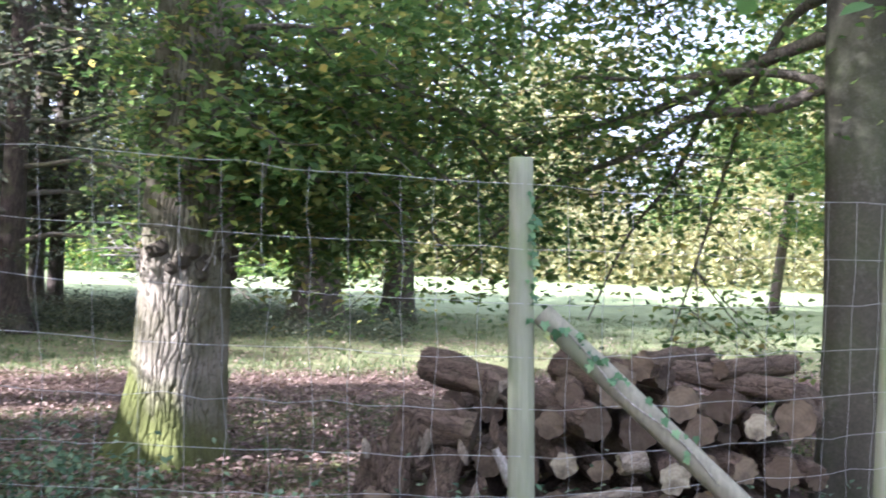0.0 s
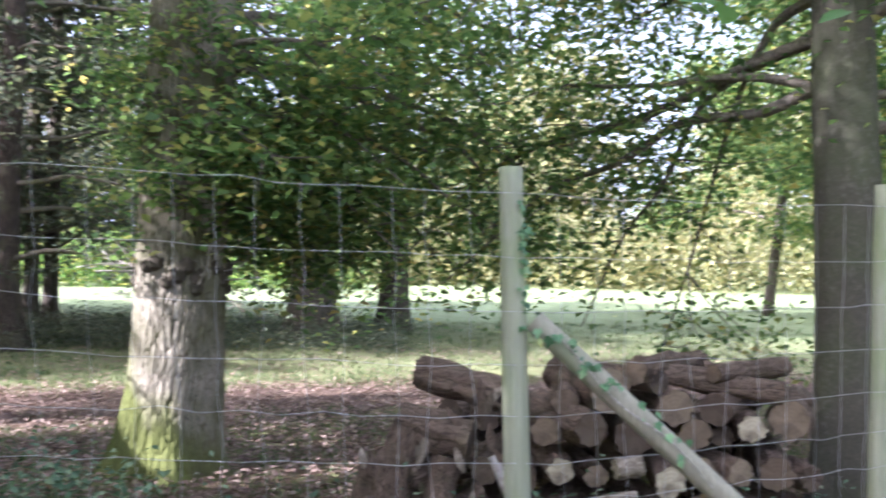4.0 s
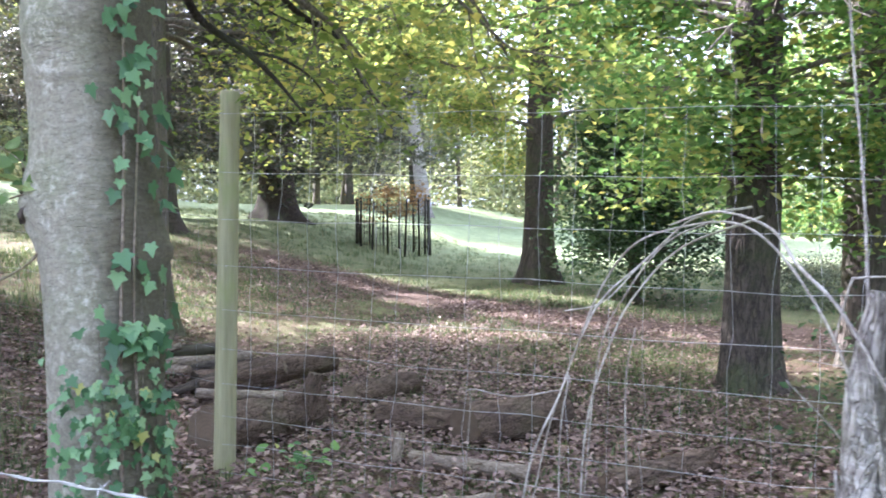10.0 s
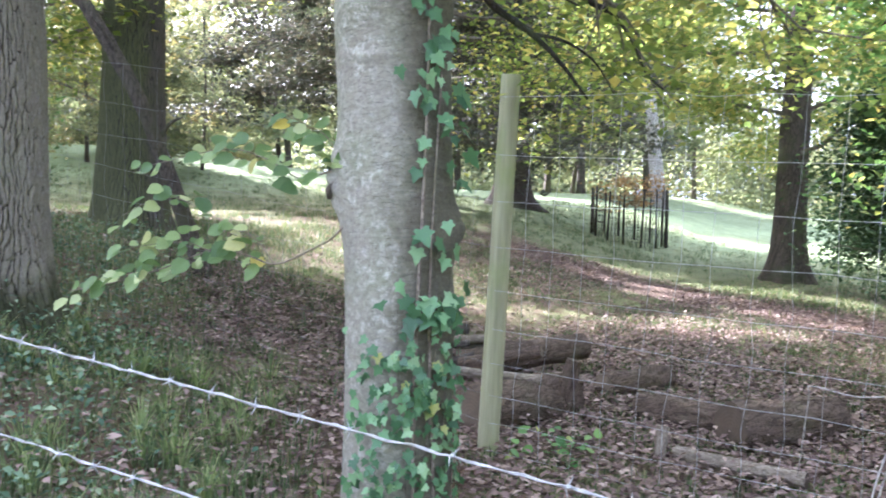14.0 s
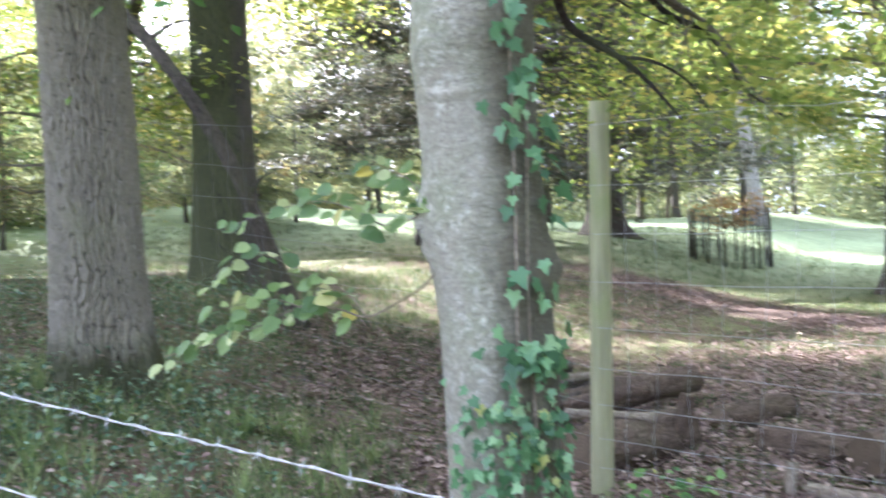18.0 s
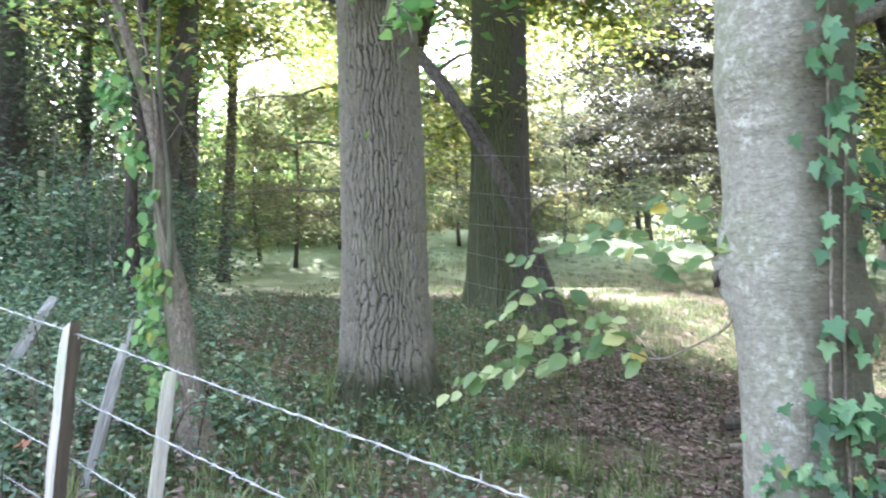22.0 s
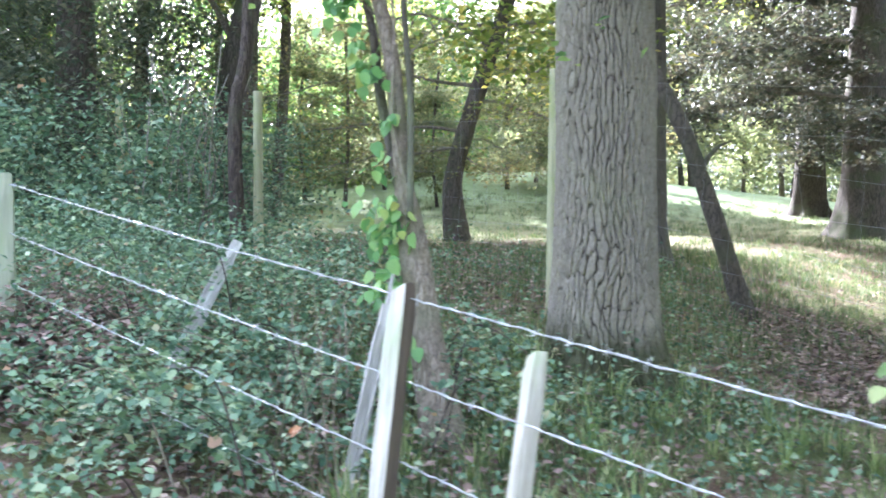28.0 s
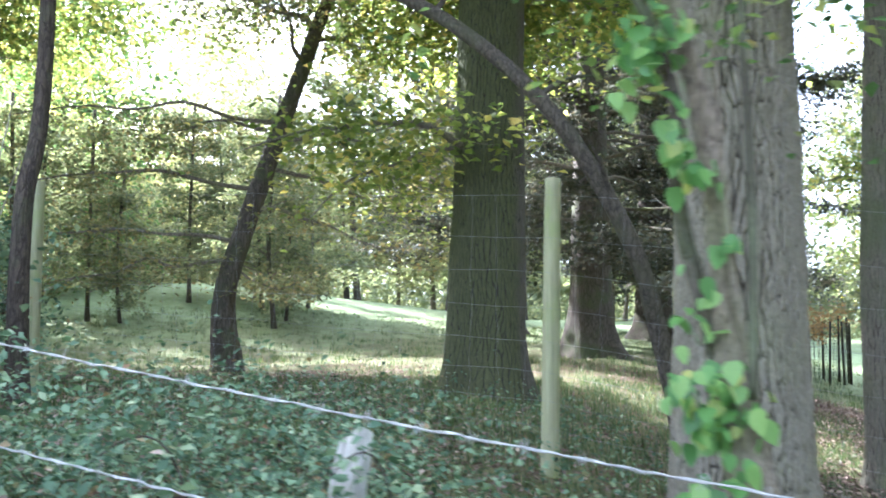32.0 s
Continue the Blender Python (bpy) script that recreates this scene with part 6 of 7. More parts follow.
# flakes of torn bark about the trunk pieces
flakes = thing("torn_bark", "curled strips of torn brown bark on the log stack", "bark")
for k in range(26):
    c = Vector((float(rng.uniform(-0.38, 0.42)), float(rng.uniform(4.86, 4.98)), float(rng.uniform(0.15, 0.9))))
    if c.z > 0.55 + c.x * 0.9 + 0.25:
        c.z *= 0.6
    e = c + Vector((float(rng.normal(0.03, 0.06)), float(rng.normal(0, 0.03)), -float(rng.uniform(0.08, 0.22))))
    q = bend([c, c.lerp(e, 0.5) + Vector((0, -0.02, 0)), e], 4)
    v_, f_ = tube(q, [0.004 + 0.020 * math.sin(math.pi * (i + 0.4) / len(q)) for i in range(len(q))], 6, rough=0.4, grain=9, seed=k * 1.7)
    me = bpy.data.meshes.new("strip")
    me.from_pydata([(p[0], p[1] * 0.5 + c.y * 0.5, p[2]) for p in v_], [], [tuple(dict.fromkeys(t)) for t in f_])
    me.materials.append(M_LOG if k % 3 else M_ELDER)
    part("strip", me, flakes)
log_thing("log", "fallen dark log in the grass by the beech", (3.55, 6.5, 0.10), (4.15, 6.2, 0.14), 0.10, seed=8.0)
for k in range(8):
    x, y, az = 3.3 + 0.13 * k, 6.4 + float(rng.normal(0, 0.15)), float(rng.normal(-0.3, 0.6))
    log_thing("log", "dark broken branch heaped by the beech", (x, y, 0.05 + 0.05 * (k % 3)), (x + math.cos(az) * 0.5, y + math.sin(az) * 0.5, 0.12 + float(rng.uniform(0, 0.25))), float(rng.uniform(0.025, 0.05)), seed=k * 2.1)
FALLEN = "fallen logs in the leaves"
log_thing("log", "thick rotting brown log lying behind a fence post", (-5.55, 1.32, 0.12), (-6.05, 2.15, 0.10), 0.16, FALLEN, seed=1.1)
log_thing("log", "dark fallen branch among the dead leaves", (-7.0, 1.6, 0.14), (-7.2, 2.75, 0.24), 0.11, FALLEN, seed=2.9)
log_thing("log", "short decayed log in the leaf litter", (-6.45, 2.60, 0.07), (-6.70, 3.25, 0.07), 0.10, FALLEN, seed=5.2)
log_thing("log", "rotting log end in the leaf litter", (-5.80, 2.55, 0.07), (-5.30, 2.95, 0.08), 0.10, FALLEN, seed=3.7)
log_thing("log", "thick decayed log with a broken end", (-5.05, 2.78, 0.11), (-5.20, 3.60, 0.10), 0.145, FALLEN, seed=6.6)
log_thing("log", "pale barkless branch on the ground", (-4.80, 2.28, 0.05), (-4.22, 2.70, 0.05), 0.04, FALLEN, M_ELDER, seed=9.1)
log_thing("log", "dark branch lying in fallen leaves", (-3.85, 2.95, 0.05), (-3.95, 3.75, 0.05), 0.08, FALLEN, seed=4.4)
log_thing("log", "pale sawn timber offcut on the ground", (-3.98, 2.02, 0.04), (-3.92, 2.34, 0.04), 0.042, FALLEN, M_ELDER, seed=4.9)
log_thing("log", "upturned splintered piece of pale wood", (-4.86, 2.22, 0.02), (-4.90, 2.26, 0.17), 0.03, FALLEN, M_ELDER, M_CUT_PALE, seed=2.4)
log_thing("log", "broken crooked branch on the rotting log", (-6.6, 1.55, 0.22), (-6.3, 2.05, 0.36), 0.045, FALLEN, seed=8.8)
log_thing("log", "broken crooked branch on the rotting log", (-5.95, 1.35, 0.30), (-5.75, 1.85, 0.27), 0.03, FALLEN, M_ELDER, seed=8.1)
log_thing("log", "dark broken branch stub standing in the leaves", (-5.85, 2.02, 0.05), (-5.83, 2.10, 0.38), 0.05, FALLEN, seed=6.9)
log_thing("log", "fallen brown branch on the leaf litter", (-7.7, 0.85, 0.26), (-8.0, 2.0, 0.27), 0.05, FALLEN, M_BROWN, seed=7.1)
log_thing("log", "fallen brown branch on the leaf litter", (-7.5, 1.0, 0.24), (-7.6, 2.2, 0.24), 0.04, FALLEN, M_ELDER, seed=7.9)

for k in range(9):
    x, y = -7.55 + float(rng.normal(0, 0.22)), 1.0 + float(rng.uniform(-0.35, 0.9))
    az, ln_ = float(rng.normal(1.3, 0.5)), float(rng.uniform(0.4, 0.9))
    g0 = float(rise(x, y))
    log_thing("log", "broken stick in a heap on the leaf litter", (x, y, g0 + 0.03 + 0.02 * (k % 4)), (x + math.cos(az) * ln_, y + math.sin(az) * ln_, g0 + 0.06 + float(rng.uniform(0, 0.14))), float(rng.uniform(0.016, 0.034)), FALLEN, M_ELDER if k % 2 else M_DEADWOOD, seed=k * 1.3)

# ---- tree guard in the field ----
guard = thing("tree_guard", "ring of dark stakes and netting round a young shrub", "tree guard", at=(-21.9, 10.3, 0.3))
guard.matrix_world = Matrix.Translation((0, 0, 0))
gz = float(rise(-21.9, 10.3))
corner = []
for k in range(14):
    a = 2 * math.pi * k / 14 + 0.3
    p = Vector((-21.9 + math.cos(a) * 0.95, 10.3 + math.sin(a) * 0.95, gz - 0.1))
    q = p + Vector((float(rng.normal(0, 0.03)), float(rng.normal(0, 0.03)), 1.45 + float(rng.normal(0, 0.06))))
    part("stake", stem_mesh("stake", [p, p.lerp(q, 0.5), q], [0.030, 0.028, 0.022], M_BLACK, 8), guard, "dark creosoted stake")
    corner.append((p, q))
for k in range(14):
    (p0, q0), (p1, q1) = corner[k], corner[(k + 1) % 14]
    for t in (0.1, 0.2, 0.3, 0.4, 0.5, 0.6, 0.7, 0.8, 0.9):
        part("wire", stem_mesh("wire", [p0.lerp(q0, t), p1.lerp(q1, t)], [0.006, 0.006], M_DARK, 4), guard)
    for t in (0.25, 0.5, 0.75):
        part("wire", stem_mesh("wire", [p0.lerp(p1, t), q0.lerp(q1, t)], [0.006, 0.006], M_DARK, 4), guard)
shrub = [(-21.9 + rng.normal(0, 0.45), 10.3 + rng.normal(0, 0.45), gz + rng.uniform(0.8, 1.7)) for _ in range(45)]
tagged(new("guarded_shrub", leaf_sheet("guarded_shrub", puffs(shrub, 26, 0.14), 0.10, leaf_mat("rusty_leaves", [(0.0, (0.16, 0.09, 0.04)), (1.0, (0.36, 0.22, 0.10))]))), "rust-brown shrub inside the guard", "shrub")
tree("birch_tree", "pale leaning birch trunk across the field", (-34.0, 17.5), [(0, 0, 0), (-0.3, -0.3, 3), (-1.0, -0.8, 9)], [0.30, 0.26, 0.1], M_BLEACHED, auto=(14, 4.5, 9, 3.0, 0.1), leaf=L_YELLOW, leaf_size=0.2, per=20, spread=0.5, seg=14, step=0.4)

# ---- near sprays overhead ----
for label, centre, size_, n_, mesh in (("oak twig with fresh green leaves hanging over the fence", (1.12, 2.56, 2.27), 0.30, 46, CLIMBER_LEAF), ("leafy twig hanging before the furrowed oak", (-3.66, -0.9, 2.32), 0.22, 26, CLIMBER_LEAF)):
    tw = thing("hanging_twig", label, "twig", at=centre)
    tw.matrix_world = Matrix.Translation((0, 0, 0))
    c = Vector(centre)
    for k in range(5):
        e = c + Vector((float(rng.normal(0, size_)), float(rng.normal(0, size_ * 0.5)), float(rng.normal(-0.02, 0.05))))
        q = bend([c + Vector((0.2, 0.3, 0.9)), c + Vector((0.05, 0.05, 0.25)), e], 6)
        part("twig", stem_mesh("twig", q, [0.005] * len(q), M_TWIG, 5), tw)
        for i in range(n_ // 5):
            p = q[len(q) - 1 - i % (len(q) // 2)] + Vector(rng.normal(0, 0.05, 3))
            set_leaf(tw, mesh, p, (float(rng.normal(0, 0.4)), float(rng.normal(-0.4, 0.4)), 1), (float(rng.normal(0, 1)), float(rng.normal(0, 1)), -0.4), float(rng.uniform(0.06, 0.10)))

# ---- grass and fallen leaves ----


def scatter(box, count, seed):
    r = np.random.default_rng(seed)
    x0, x1, y0, y1 = box
    return r.uniform(x0, x1, count), r.uniform(y0, y1, count), r


def litter(box, count, size, seed, lift=0.02):
    x, y, r = scatter(box, count, seed)
    x, y = x + r.normal(0, 0.07 * (box[1] - box[0]), count), y + r.normal(0, 0.07 * (box[3] - box[2]), count)
    way = (TRACK_B - TRACK_A).normalized()
    keep = ((y - TRACK_A.y) * way.x - (x - TRACK_A.x) * way.y < 1.3) | (r.uniform(0, 1, count) < 0.22)
    x, y = x[keep], y[keep]
    z = rise(x, y) + 0.012 + r.exponential(lift, len(x))
    ob = new("leaf_litter", leaf_sheet("leaf_litter", np.stack([x, y, z], -1), size, L_LITTER, 1.6, 0.62))
    tagged(ob, "dry brown fallen leaves on the ground", "leaf litter", kind="stuff")


litter((-9.5, -3.2, -0.2, 4.6), 32000, 0.052, 31)
litter((-10.0, -5.6, -0.3, 2.4), 11000, 0.052, 36)
litter((-6.0, 4.5, 3.6, 9.0), 22000, 0.055, 32)
litter((-14.5, 0.0, 2.0, 11.0), 32000, 0.055, 33, 0.012)
litter((-17.0, -8.0, 4.2, 7.5), 11000, 0.06, 59, 0.012)
litter((-16.0, -5.0, -9.0, 0.0), 8000, 0.055, 34)
litter((-14.5, -7.6, -5.6, -2.2), 7000, 0.055, 39)
litter((-5.5, -3.0, -7.0, -2.8), 4000, 0.06, 35)
litter((-3.5, 5.5, -6.5, 3.4), 9000, 0.055, 58)
litter((-7.0, -2.8, -3.2, 0.2), 5200, 0.055, 60, 0.05)
litter((-6.6, -4.9, -5.4, -4.1), 6500, 0.06, 37, 0.07)
litter((-6.0, 6.0, 9.0, 16.0), 26000, 0.06, 38, 0.012)


def grass(box, count, h, seed, tuft=True):
    x, y, r = scatter(box, count // (9 if tuft else 1), seed)
    if tuft:
        s = r.uniform(0.5, 1.6, len(x))
        x, y, s = (np.repeat(v, 9) for v in (x, y, s))
        x, y = x + r.normal(0, 0.05, len(x)), y + r.normal(0, 0.05, len(x))
    else:
        s = r.uniform(0.6, 1.3, len(x))
    way = (TRACK_B - TRACK_A).normalized()
    off = np.abs((y - TRACK_A.y) * way.x - (x - TRACK_A.x) * way.y)
    bare = (off > r.uniform(0.35, 1.1, len(x))) | (x < -18)
    x, y, s = x[bare], y[bare], s[bare]
    n = len(x)
    hh = h * s * r.uniform(0.6, 1.2, n)
    az, tilt = r.uniform(0, 2 * np.pi, n), r.uniform(0.2, 0.9, n)
    d = np.stack([np.cos(az), np.sin(az), np.zeros(n)], -1)
    w = np.stack([-np.sin(az), np.cos(az), np.zeros(n)], -1) * (0.0028 + 0.0012 * s[:, None])
    base = np.stack([x, y, rise(x, y) - 0.005], -1)
    up = np.array([0, 0, 1.0])
    mid = base + up * hh[:, None] * 0.6 + d * (hh * tilt * 0.25)[:, None]
    tip = base + up * (hh * (1 - 0.35 * tilt))[:, None] + d * (hh * tilt * 0.8)[:, None]
    v = np.stack([base - w, base + w, mid - w * 0.7, mid + w * 0.7, tip], 1).reshape(-1, 3)
    i = np.arange(n)[:, None] * 5
    f = np.concatenate([i + [[0, 1, 3]], i + [[0, 3, 2]], i + [[2, 3, 4]]], 0)
    ob = new("grass", mesh_from("grass", v, f, L_GRASS))
    tagged(ob, "rough tufted grass", "grass", kind="stuff")


grass((-7.2, -3.4, -3.2, 0.3), 11000, 0.13, 41)
grass((-14, -6.0, -6.5, 1.0), 40000, 0.085, 42)


def tussocks(points, blades, h, seed):
    r = np.random.default_rng(seed)
    c = np.repeat(np.array(points), blades, axis=0)
    n = len(c)
    az, out = r.uniform(0, 2 * np.pi, n), r.uniform(0.1, 1.0, n)
    d = np.stack([np.cos(az), np.sin(az), np.zeros(n)], -1)
    w = np.stack([-np.sin(az), np.cos(az), np.zeros(n)], -1) * 0.0030
    base = np.concatenate([c, rise(c[:, 0], c[:, 1])[:, None] - 0.005], 1) + d * (0.05 * r.uniform(0, 1, n))[:, None]
    hh = h * r.uniform(0.5, 1.2, n)
    rows = []
    for t, wid in ((0, 1), (0.35, 0.95), (0.7, 0.7), (1.0, 0.1)):
        p = base + d * (hh * out * t * t * 0.9)[:, None]
        p[:, 2] += hh * (t - 0.42 * out * t * t)
        rows += [p - w * wid, p + w * wid]
    v = np.stack(rows, 1).reshape(-1, 3)
    i = np.arange(n)[:, None] * 8
    f = np.concatenate([i + [[k, k + 1, k + 3, k + 2]] for k in (0, 2, 4)], 0)
    ob = new("grass_tussocks", mesh_from("grass_tussocks", v, f, L_TUSSOCK))
    tagged(ob, "arching green grass tussocks among the brambles", "grass", kind="stuff")


tr_ = np.random.default_rng(77)
tussocks(np.stack([tr_.uniform(-6.6, -2.6, 150), tr_.uniform(-2.9, 0.2, 150)], -1), 40, 0.27, 46)
tussocks(np.array([(-7.07 + 0.5 * math.cos(a), -1.58 + 0.5 * math.sin(a)) for a in np.linspace(-1.9, 1.9, 17)]) + tr_.normal(0, 0.09, (17, 2)), 34, 0.26, 47)
tussocks(np.stack([tr_.uniform(-2.4, -0.7, 16), tr_.uniform(3.0, 4.6, 16)], -1), 30, 0.20, 48)
grass((-15, -4.0, 1.0, 9.0), 46000, 0.06, 43)
grass((-6.0, 4.5, 4.0, 12.0), 24000, 0.07, 44)
grass((-9.0, 8.0, 10.0, 22.0), 40000, 0.075, 49)
grass((-30, -9.0, -6.0, 15.0), 60000, 0.085, 45)
grass((-4.0, 6.0, -7.0, 3.4), 26000, 0.07, 57)
thicket("low_weeds", "dark green nettles and ground ivy in the grass", (-11.0, -6.0, -4.4, -0.6), 420, 0.16, L_UNDER, 0.045, 55, 12)
thicket("low_weeds", "dark green nettles and ground ivy in the grass", (-7.0, -3.9, -3.0, -0.6), 300, 0.16, L_UNDER, 0.045, 51, 16)
thicket("dark_shrub", "dark low shrub in the shade behind the stump", (-3.42, -2.52, 4.16, 4.96), 130, 1.0, L_HOLLY, 0.055, 56, 26)
thicket("low_weeds", "dark green nettles and ground ivy in the grass", (-2.6, -0.6, 4.2, 5.0), 60, 0.18, L_UNDER, 0.045, 52, 16)
thicket("low_weeds", "dark green nettles and ground ivy in the grass", (-2.55, -1.95, 5.2, 5.65), 34, 0.2, L_UNDER, 0.06, 53, 20)
thicket("low_weeds", "ground ivy about the foot of the log stack", (-0.3, 2.4, 4.55, 4.95), 60, 0.16, L_UNDER, 0.05, 54, 14)


# ---- far woods ----


def belt(label, centre, r0, r1, a0, a1, count, height, leaf, size, seed, per=14):
    """A belt of far trees on a bend round the field, seen as one mass of leaves."""
    r = np.random.default_rng(seed)
    a = np.radians(r.uniform(a0, a1, count))
    d = r.uniform(r0, r1, count)
    x, y = centre[0] - np.sin(a) * d, centre[1] + np.cos(a) * d
    crown = height * (0.62 + 0.38 * np.sin(a * 23 + 1.3 * np.sin(a * 7)))
    z = rise(x, y) + crown * r.beta(1.0, 1.25, count)
    ob = new("far_wood", leaf_sheet("far_wood", puffs(np.stack([x, y, z], -1), per, 0.9, 0.6), size, leaf, 0.3, 0.7))
    tagged(ob, label, "woodland", kind="stuff")


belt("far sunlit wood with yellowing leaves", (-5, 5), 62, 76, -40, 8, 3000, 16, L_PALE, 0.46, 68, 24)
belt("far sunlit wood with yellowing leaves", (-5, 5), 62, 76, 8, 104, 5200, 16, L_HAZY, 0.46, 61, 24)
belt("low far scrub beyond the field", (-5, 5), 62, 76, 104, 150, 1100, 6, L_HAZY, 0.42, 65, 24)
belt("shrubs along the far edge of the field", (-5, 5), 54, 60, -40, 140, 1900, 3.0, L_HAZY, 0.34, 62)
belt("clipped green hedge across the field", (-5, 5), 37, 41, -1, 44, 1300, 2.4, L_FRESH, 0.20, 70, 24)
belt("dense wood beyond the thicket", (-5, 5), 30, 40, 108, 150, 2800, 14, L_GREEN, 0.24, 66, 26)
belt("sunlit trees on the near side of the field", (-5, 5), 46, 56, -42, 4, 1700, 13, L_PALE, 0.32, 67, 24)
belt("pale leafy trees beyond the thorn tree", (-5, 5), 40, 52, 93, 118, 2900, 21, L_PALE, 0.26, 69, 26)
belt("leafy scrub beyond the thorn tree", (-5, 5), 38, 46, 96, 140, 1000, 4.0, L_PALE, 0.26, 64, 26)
belt("wood behind the lane", (-2, 0), 22, 34, 150, 320, 2200, 12, L_GREEN, 0.40, 63)

# burr and shoots on the sunlit oak
oak_base = Vector((-1.80, 6.52, 0.0))
burr = thing("burr", "knotty burr ring with dead shoots on the oak", "burr", at=(-1.75, 6.45, 1.35))
burr.matrix_world = Matrix.Translation((0, 0, 0))
for k in range(46):
    a = float(rng.uniform(0, 2 * math.pi))
    o = Vector((math.cos(a), math.sin(a), 0))
    c = oak_base + Vector((0.06, -0.05, 0)) + o * 0.295 + Vector((0, 0, 1.36 + float(rng.normal(0, 0.05))))
    bm = bmesh.new()
    bmesh.ops.create_icosphere(bm, subdivisions=2, radius=float(rng.uniform(0.025, 0.06)))
    for v in bm.verts:
        v.co *= 1 + 0.35 * noise.noise(v.co * 30 + c)
        v.co += c
    me = bpy.data.meshes.new("knot")
    bm.to_mesh(me)
    bm.free()
    me.materials.append(M_OAK)
    part("knot", me, burr)
    if k % 2:
        e = c + o * float(rng.uniform(0.15, 0.42)) + Vector((0, 0, float(rng.uniform(-0.05, 0.30))))
        q = bend([c, c.lerp(e, 0.5) + Vector(rng.normal(0, 0.03, 3)), e], 5)
        part("shoot", stem_mesh("shoot", q, [0.005] * len(q), M_PALE_TWIG, 4), burr)

# leafy shoots on the oak's trunk above the burr
sprig = []
for k in range(64):
    a = float(rng.uniform(-3.1, 0.5))
    o = Vector((math.cos(a), math.sin(a), 0))
    c = oak_base + Vector((0.08, -0.07, 0)) + o * 0.27 + Vector((0, 0, float(rng.uniform(1.5, 3.1))))
    e = c + o * float(rng.uniform(0.12, 0.35)) + Vector((float(rng.normal(0, 0.12)), 0, float(rng.uniform(-0.1, 0.2))))
    q = bend([c, c.lerp(e, 0.5) + Vector(rng.normal(0, 0.03, 3)), e], 5)
    part("shoot", stem_mesh("shoot", q, [0.004] * len(q), M_TWIG, 4), burr)
    sprig.extend(tuple(p) for p in q[4:])
part("foliage", leaf_sheet("foliage", puffs(sprig, 5, 0.06, 0.7), 0.068, L_GREEN), burr, "small green leaves on the shoots", "stuff")

# brambles about the stakes
bramble = thing("bramble_bush", "bramble with arching canes and blue-green leaves round the stakes", "bramble")
cane_pts = []
for k in range(46):
    a = Vector((float(rng.uniform(-6.0, -4.1)), float(rng.uniform(-4.6, -2.3)), 0))
    if a.x > -4.5 and a.y > -2.6:
        a.x -= 0.4
    if a.y < -4.1 and a.x < -5.1:
        a.y += 0.9
    a.z = float(rise(a.x, a.y))
    az = float(rng.uniform(0, 2 * math.pi))
    ln_, up = float(rng.uniform(0.4, 0.9)), float(rng.uniform(0.25, 0.62))
    if -5.7 < a.x < -4.5 and -4.6 < a.y < -3.0:
        up *= 0.45
    o = Vector((math.cos(az), math.sin(az), 0))
    q = bend([a, a + o * ln_ * 0.3 + AX * up, a + o * ln_ * 0.7 + AX * up * 0.95, a + o * ln_ + AX * up * 0.45], 6)
    part("cane", stem_mesh("cane", q, list(np.linspace(0.0045, 0.002, len(q))), M_RED if k % 3 else M_ELDER, 5), bramble, "thin arching cane")
    cane_pts.extend(tuple(p) for p in q[3:])
part("leaves", leaf_sheet("leaves", puffs(cane_pts, 7, 0.075, 0.7), 0.046, L_UNDER, 0.5, 0.78), bramble, "blue-green bramble leaves", "stuff")
for k in range(9):
    a = Vector((-4.25 - 0.12 * k + float(rng.normal(0, 0.05)), -2.45 - 0.1 * k, float(rise(-4.4, -2.6)) + 0.02))
    b = a + Vector((float(rng.normal(0.15, 0.12)), float(rng.normal(0.2, 0.15)), float(rng.uniform(0.6, 1.0))))
    q = bend([a, a.lerp(b, 0.5) + Vector(rng.normal(0, 0.03, 3)), b], 6)
    part("dead_cane", stem_mesh("dead_cane", q, list(np.linspace(0.004, 0.0015, len(q))), M_ELDER, 5), bramble, "dead grey cane leaning on the stakes")
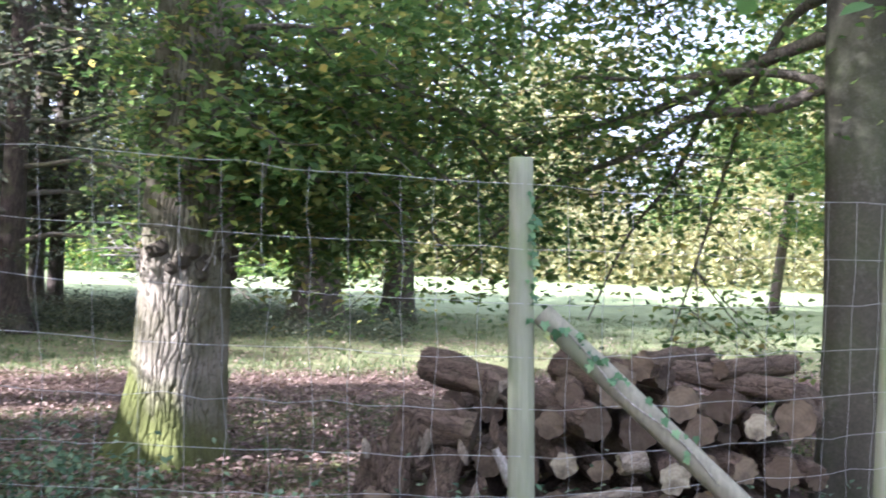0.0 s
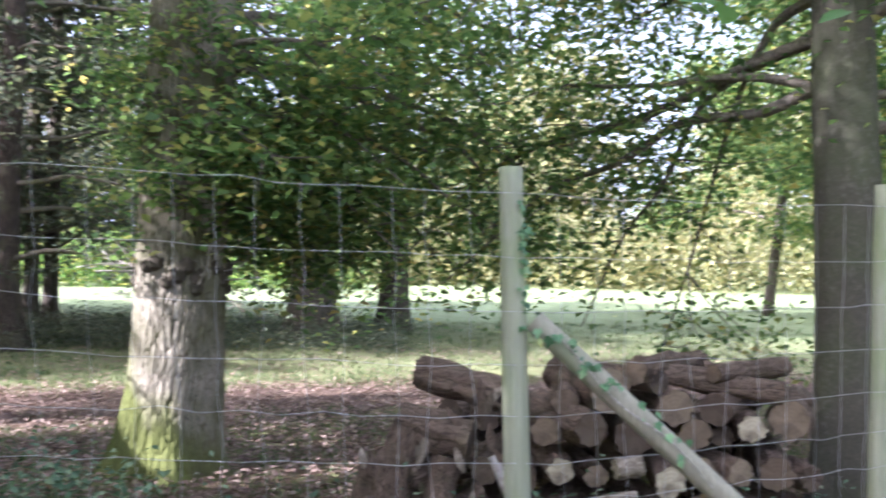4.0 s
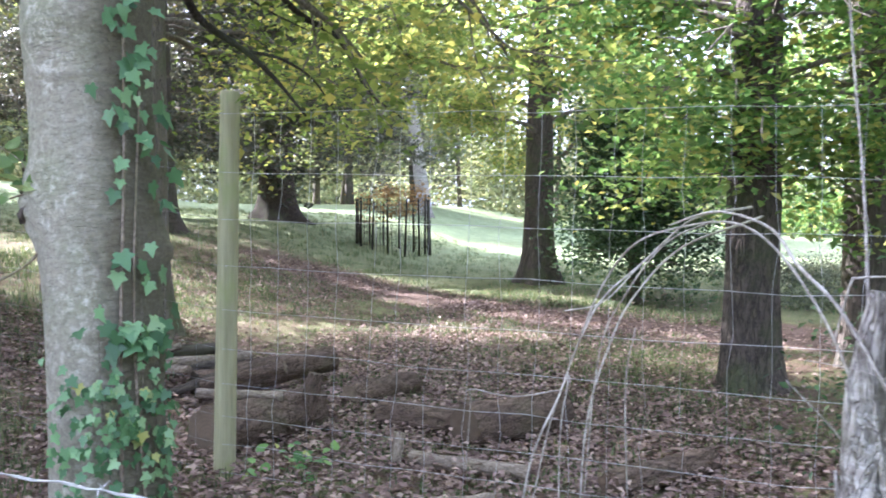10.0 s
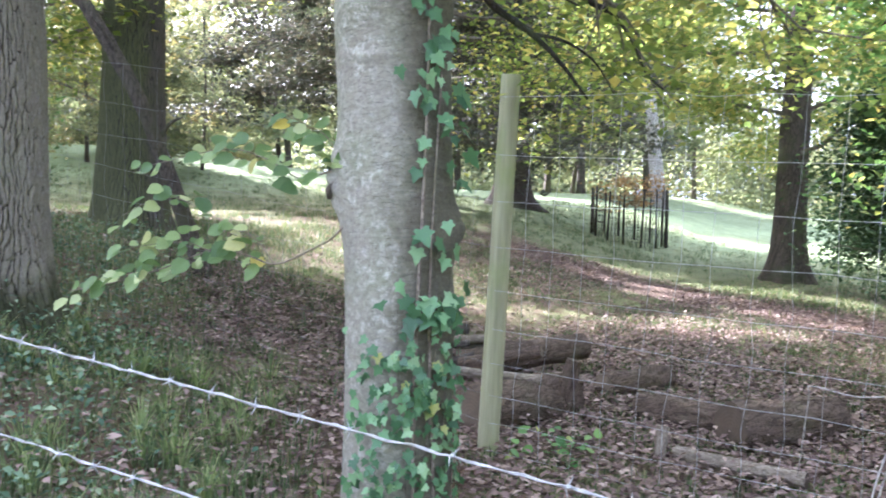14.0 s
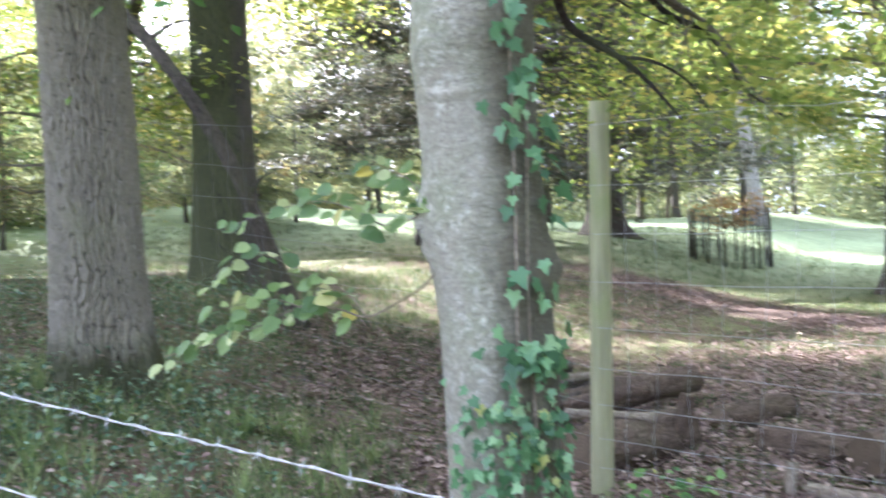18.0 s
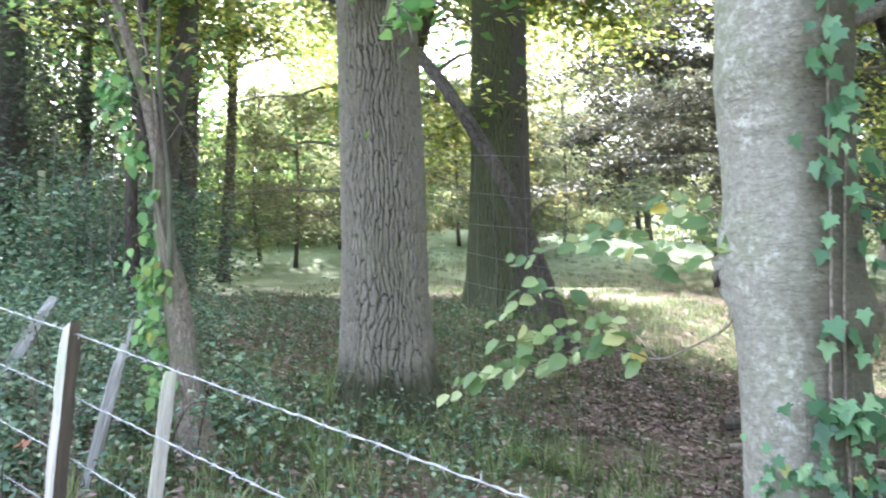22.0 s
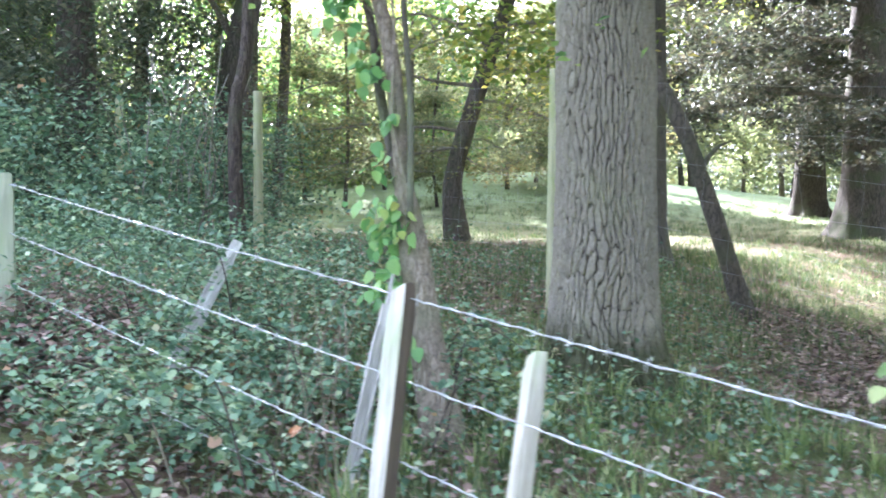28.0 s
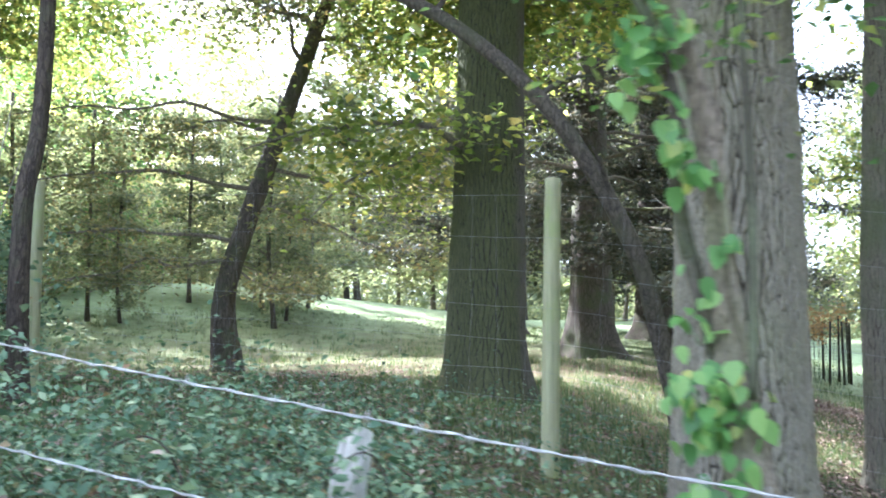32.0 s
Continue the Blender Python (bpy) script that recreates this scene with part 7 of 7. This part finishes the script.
ORANGE = blade_mesh("dead_leaf", [(0.30, -0.06), (0.50, 0.20), (0.36, 0.50), (0.16, 0.80), (0.0, 1.0)], leaf_object_mat("orange_dead_leaf", [(0.0, (0.30, 0.11, 0.04)), (0.6, (0.42, 0.19, 0.07)), (1.0, (0.50, 0.33, 0.22))], 0.3), 0.4)
for x, y, z, s_ in ((-4.45, -2.78, 0.70, 0.065), (-4.52, -2.80, 0.68, 0.05), (-4.62, -3.12, 0.60, 0.06), (-4.58, -3.0, 0.50, 0.055), (-3.35, -1.9, 0.20, 0.07), (-3.1, -1.4, 0.15, 0.06), (-4.3, -2.9, 0.45, 0.055)):
    dl = new("dead_leaf", ORANGE)
    dl.matrix_world = pose(x, y, z, float(rng.uniform(20, 60)), float(rng.uniform(-30, 30)), float(rng.uniform(0, 360))) @ Matrix.Scale(s_, 4)
    tagged(dl, "curled orange dead leaf caught in the brambles", "leaf", "orange dead leaves")

# a heap of dead twigs under the far stakes
twigs = thing("twig_heap", "heap of grey dead twigs under the stakes", "twigs")
for k in range(22):
    a = Vector((-5.6 + float(rng.normal(0, 0.28)), -4.45 + float(rng.normal(0, 0.28)), 0))
    a.z = float(rise(a.x, a.y)) + float(rng.uniform(0.02, 0.2))
    az = float(rng.normal(0.8, 0.7))
    b = a + Vector((math.cos(az), math.sin(az), float(rng.uniform(-0.05, 0.45)))) * float(rng.uniform(0.4, 0.8))
    q = bend([a, a.lerp(b, 0.5) + Vector(rng.normal(0, 0.03, 3)), b], 5)
    part("dead_twig", stem_mesh("dead_twig", q, list(np.linspace(0.006, 0.002, len(q))), M_ELDER if k % 2 else M_TWIG, 5), twigs)

# a small bright weed by the fence post
weed = thing("weed", "small bright yellow-green weed in the leaf litter", "weed")
for k in range(34):
    p = Vector((-5.000 + float(rng.normal(0, 0.13)), 1.678 + float(rng.normal(0, 0.13)), float(rng.uniform(0.03, 0.13))))
    set_leaf(weed, CLIMBER_LEAF, p, (float(rng.normal(0.3, 0.4)), float(rng.normal(0, 0.4)), 1), (float(rng.normal(0, 1)), float(rng.normal(0, 1)), -0.2), float(rng.uniform(0.04, 0.075)))
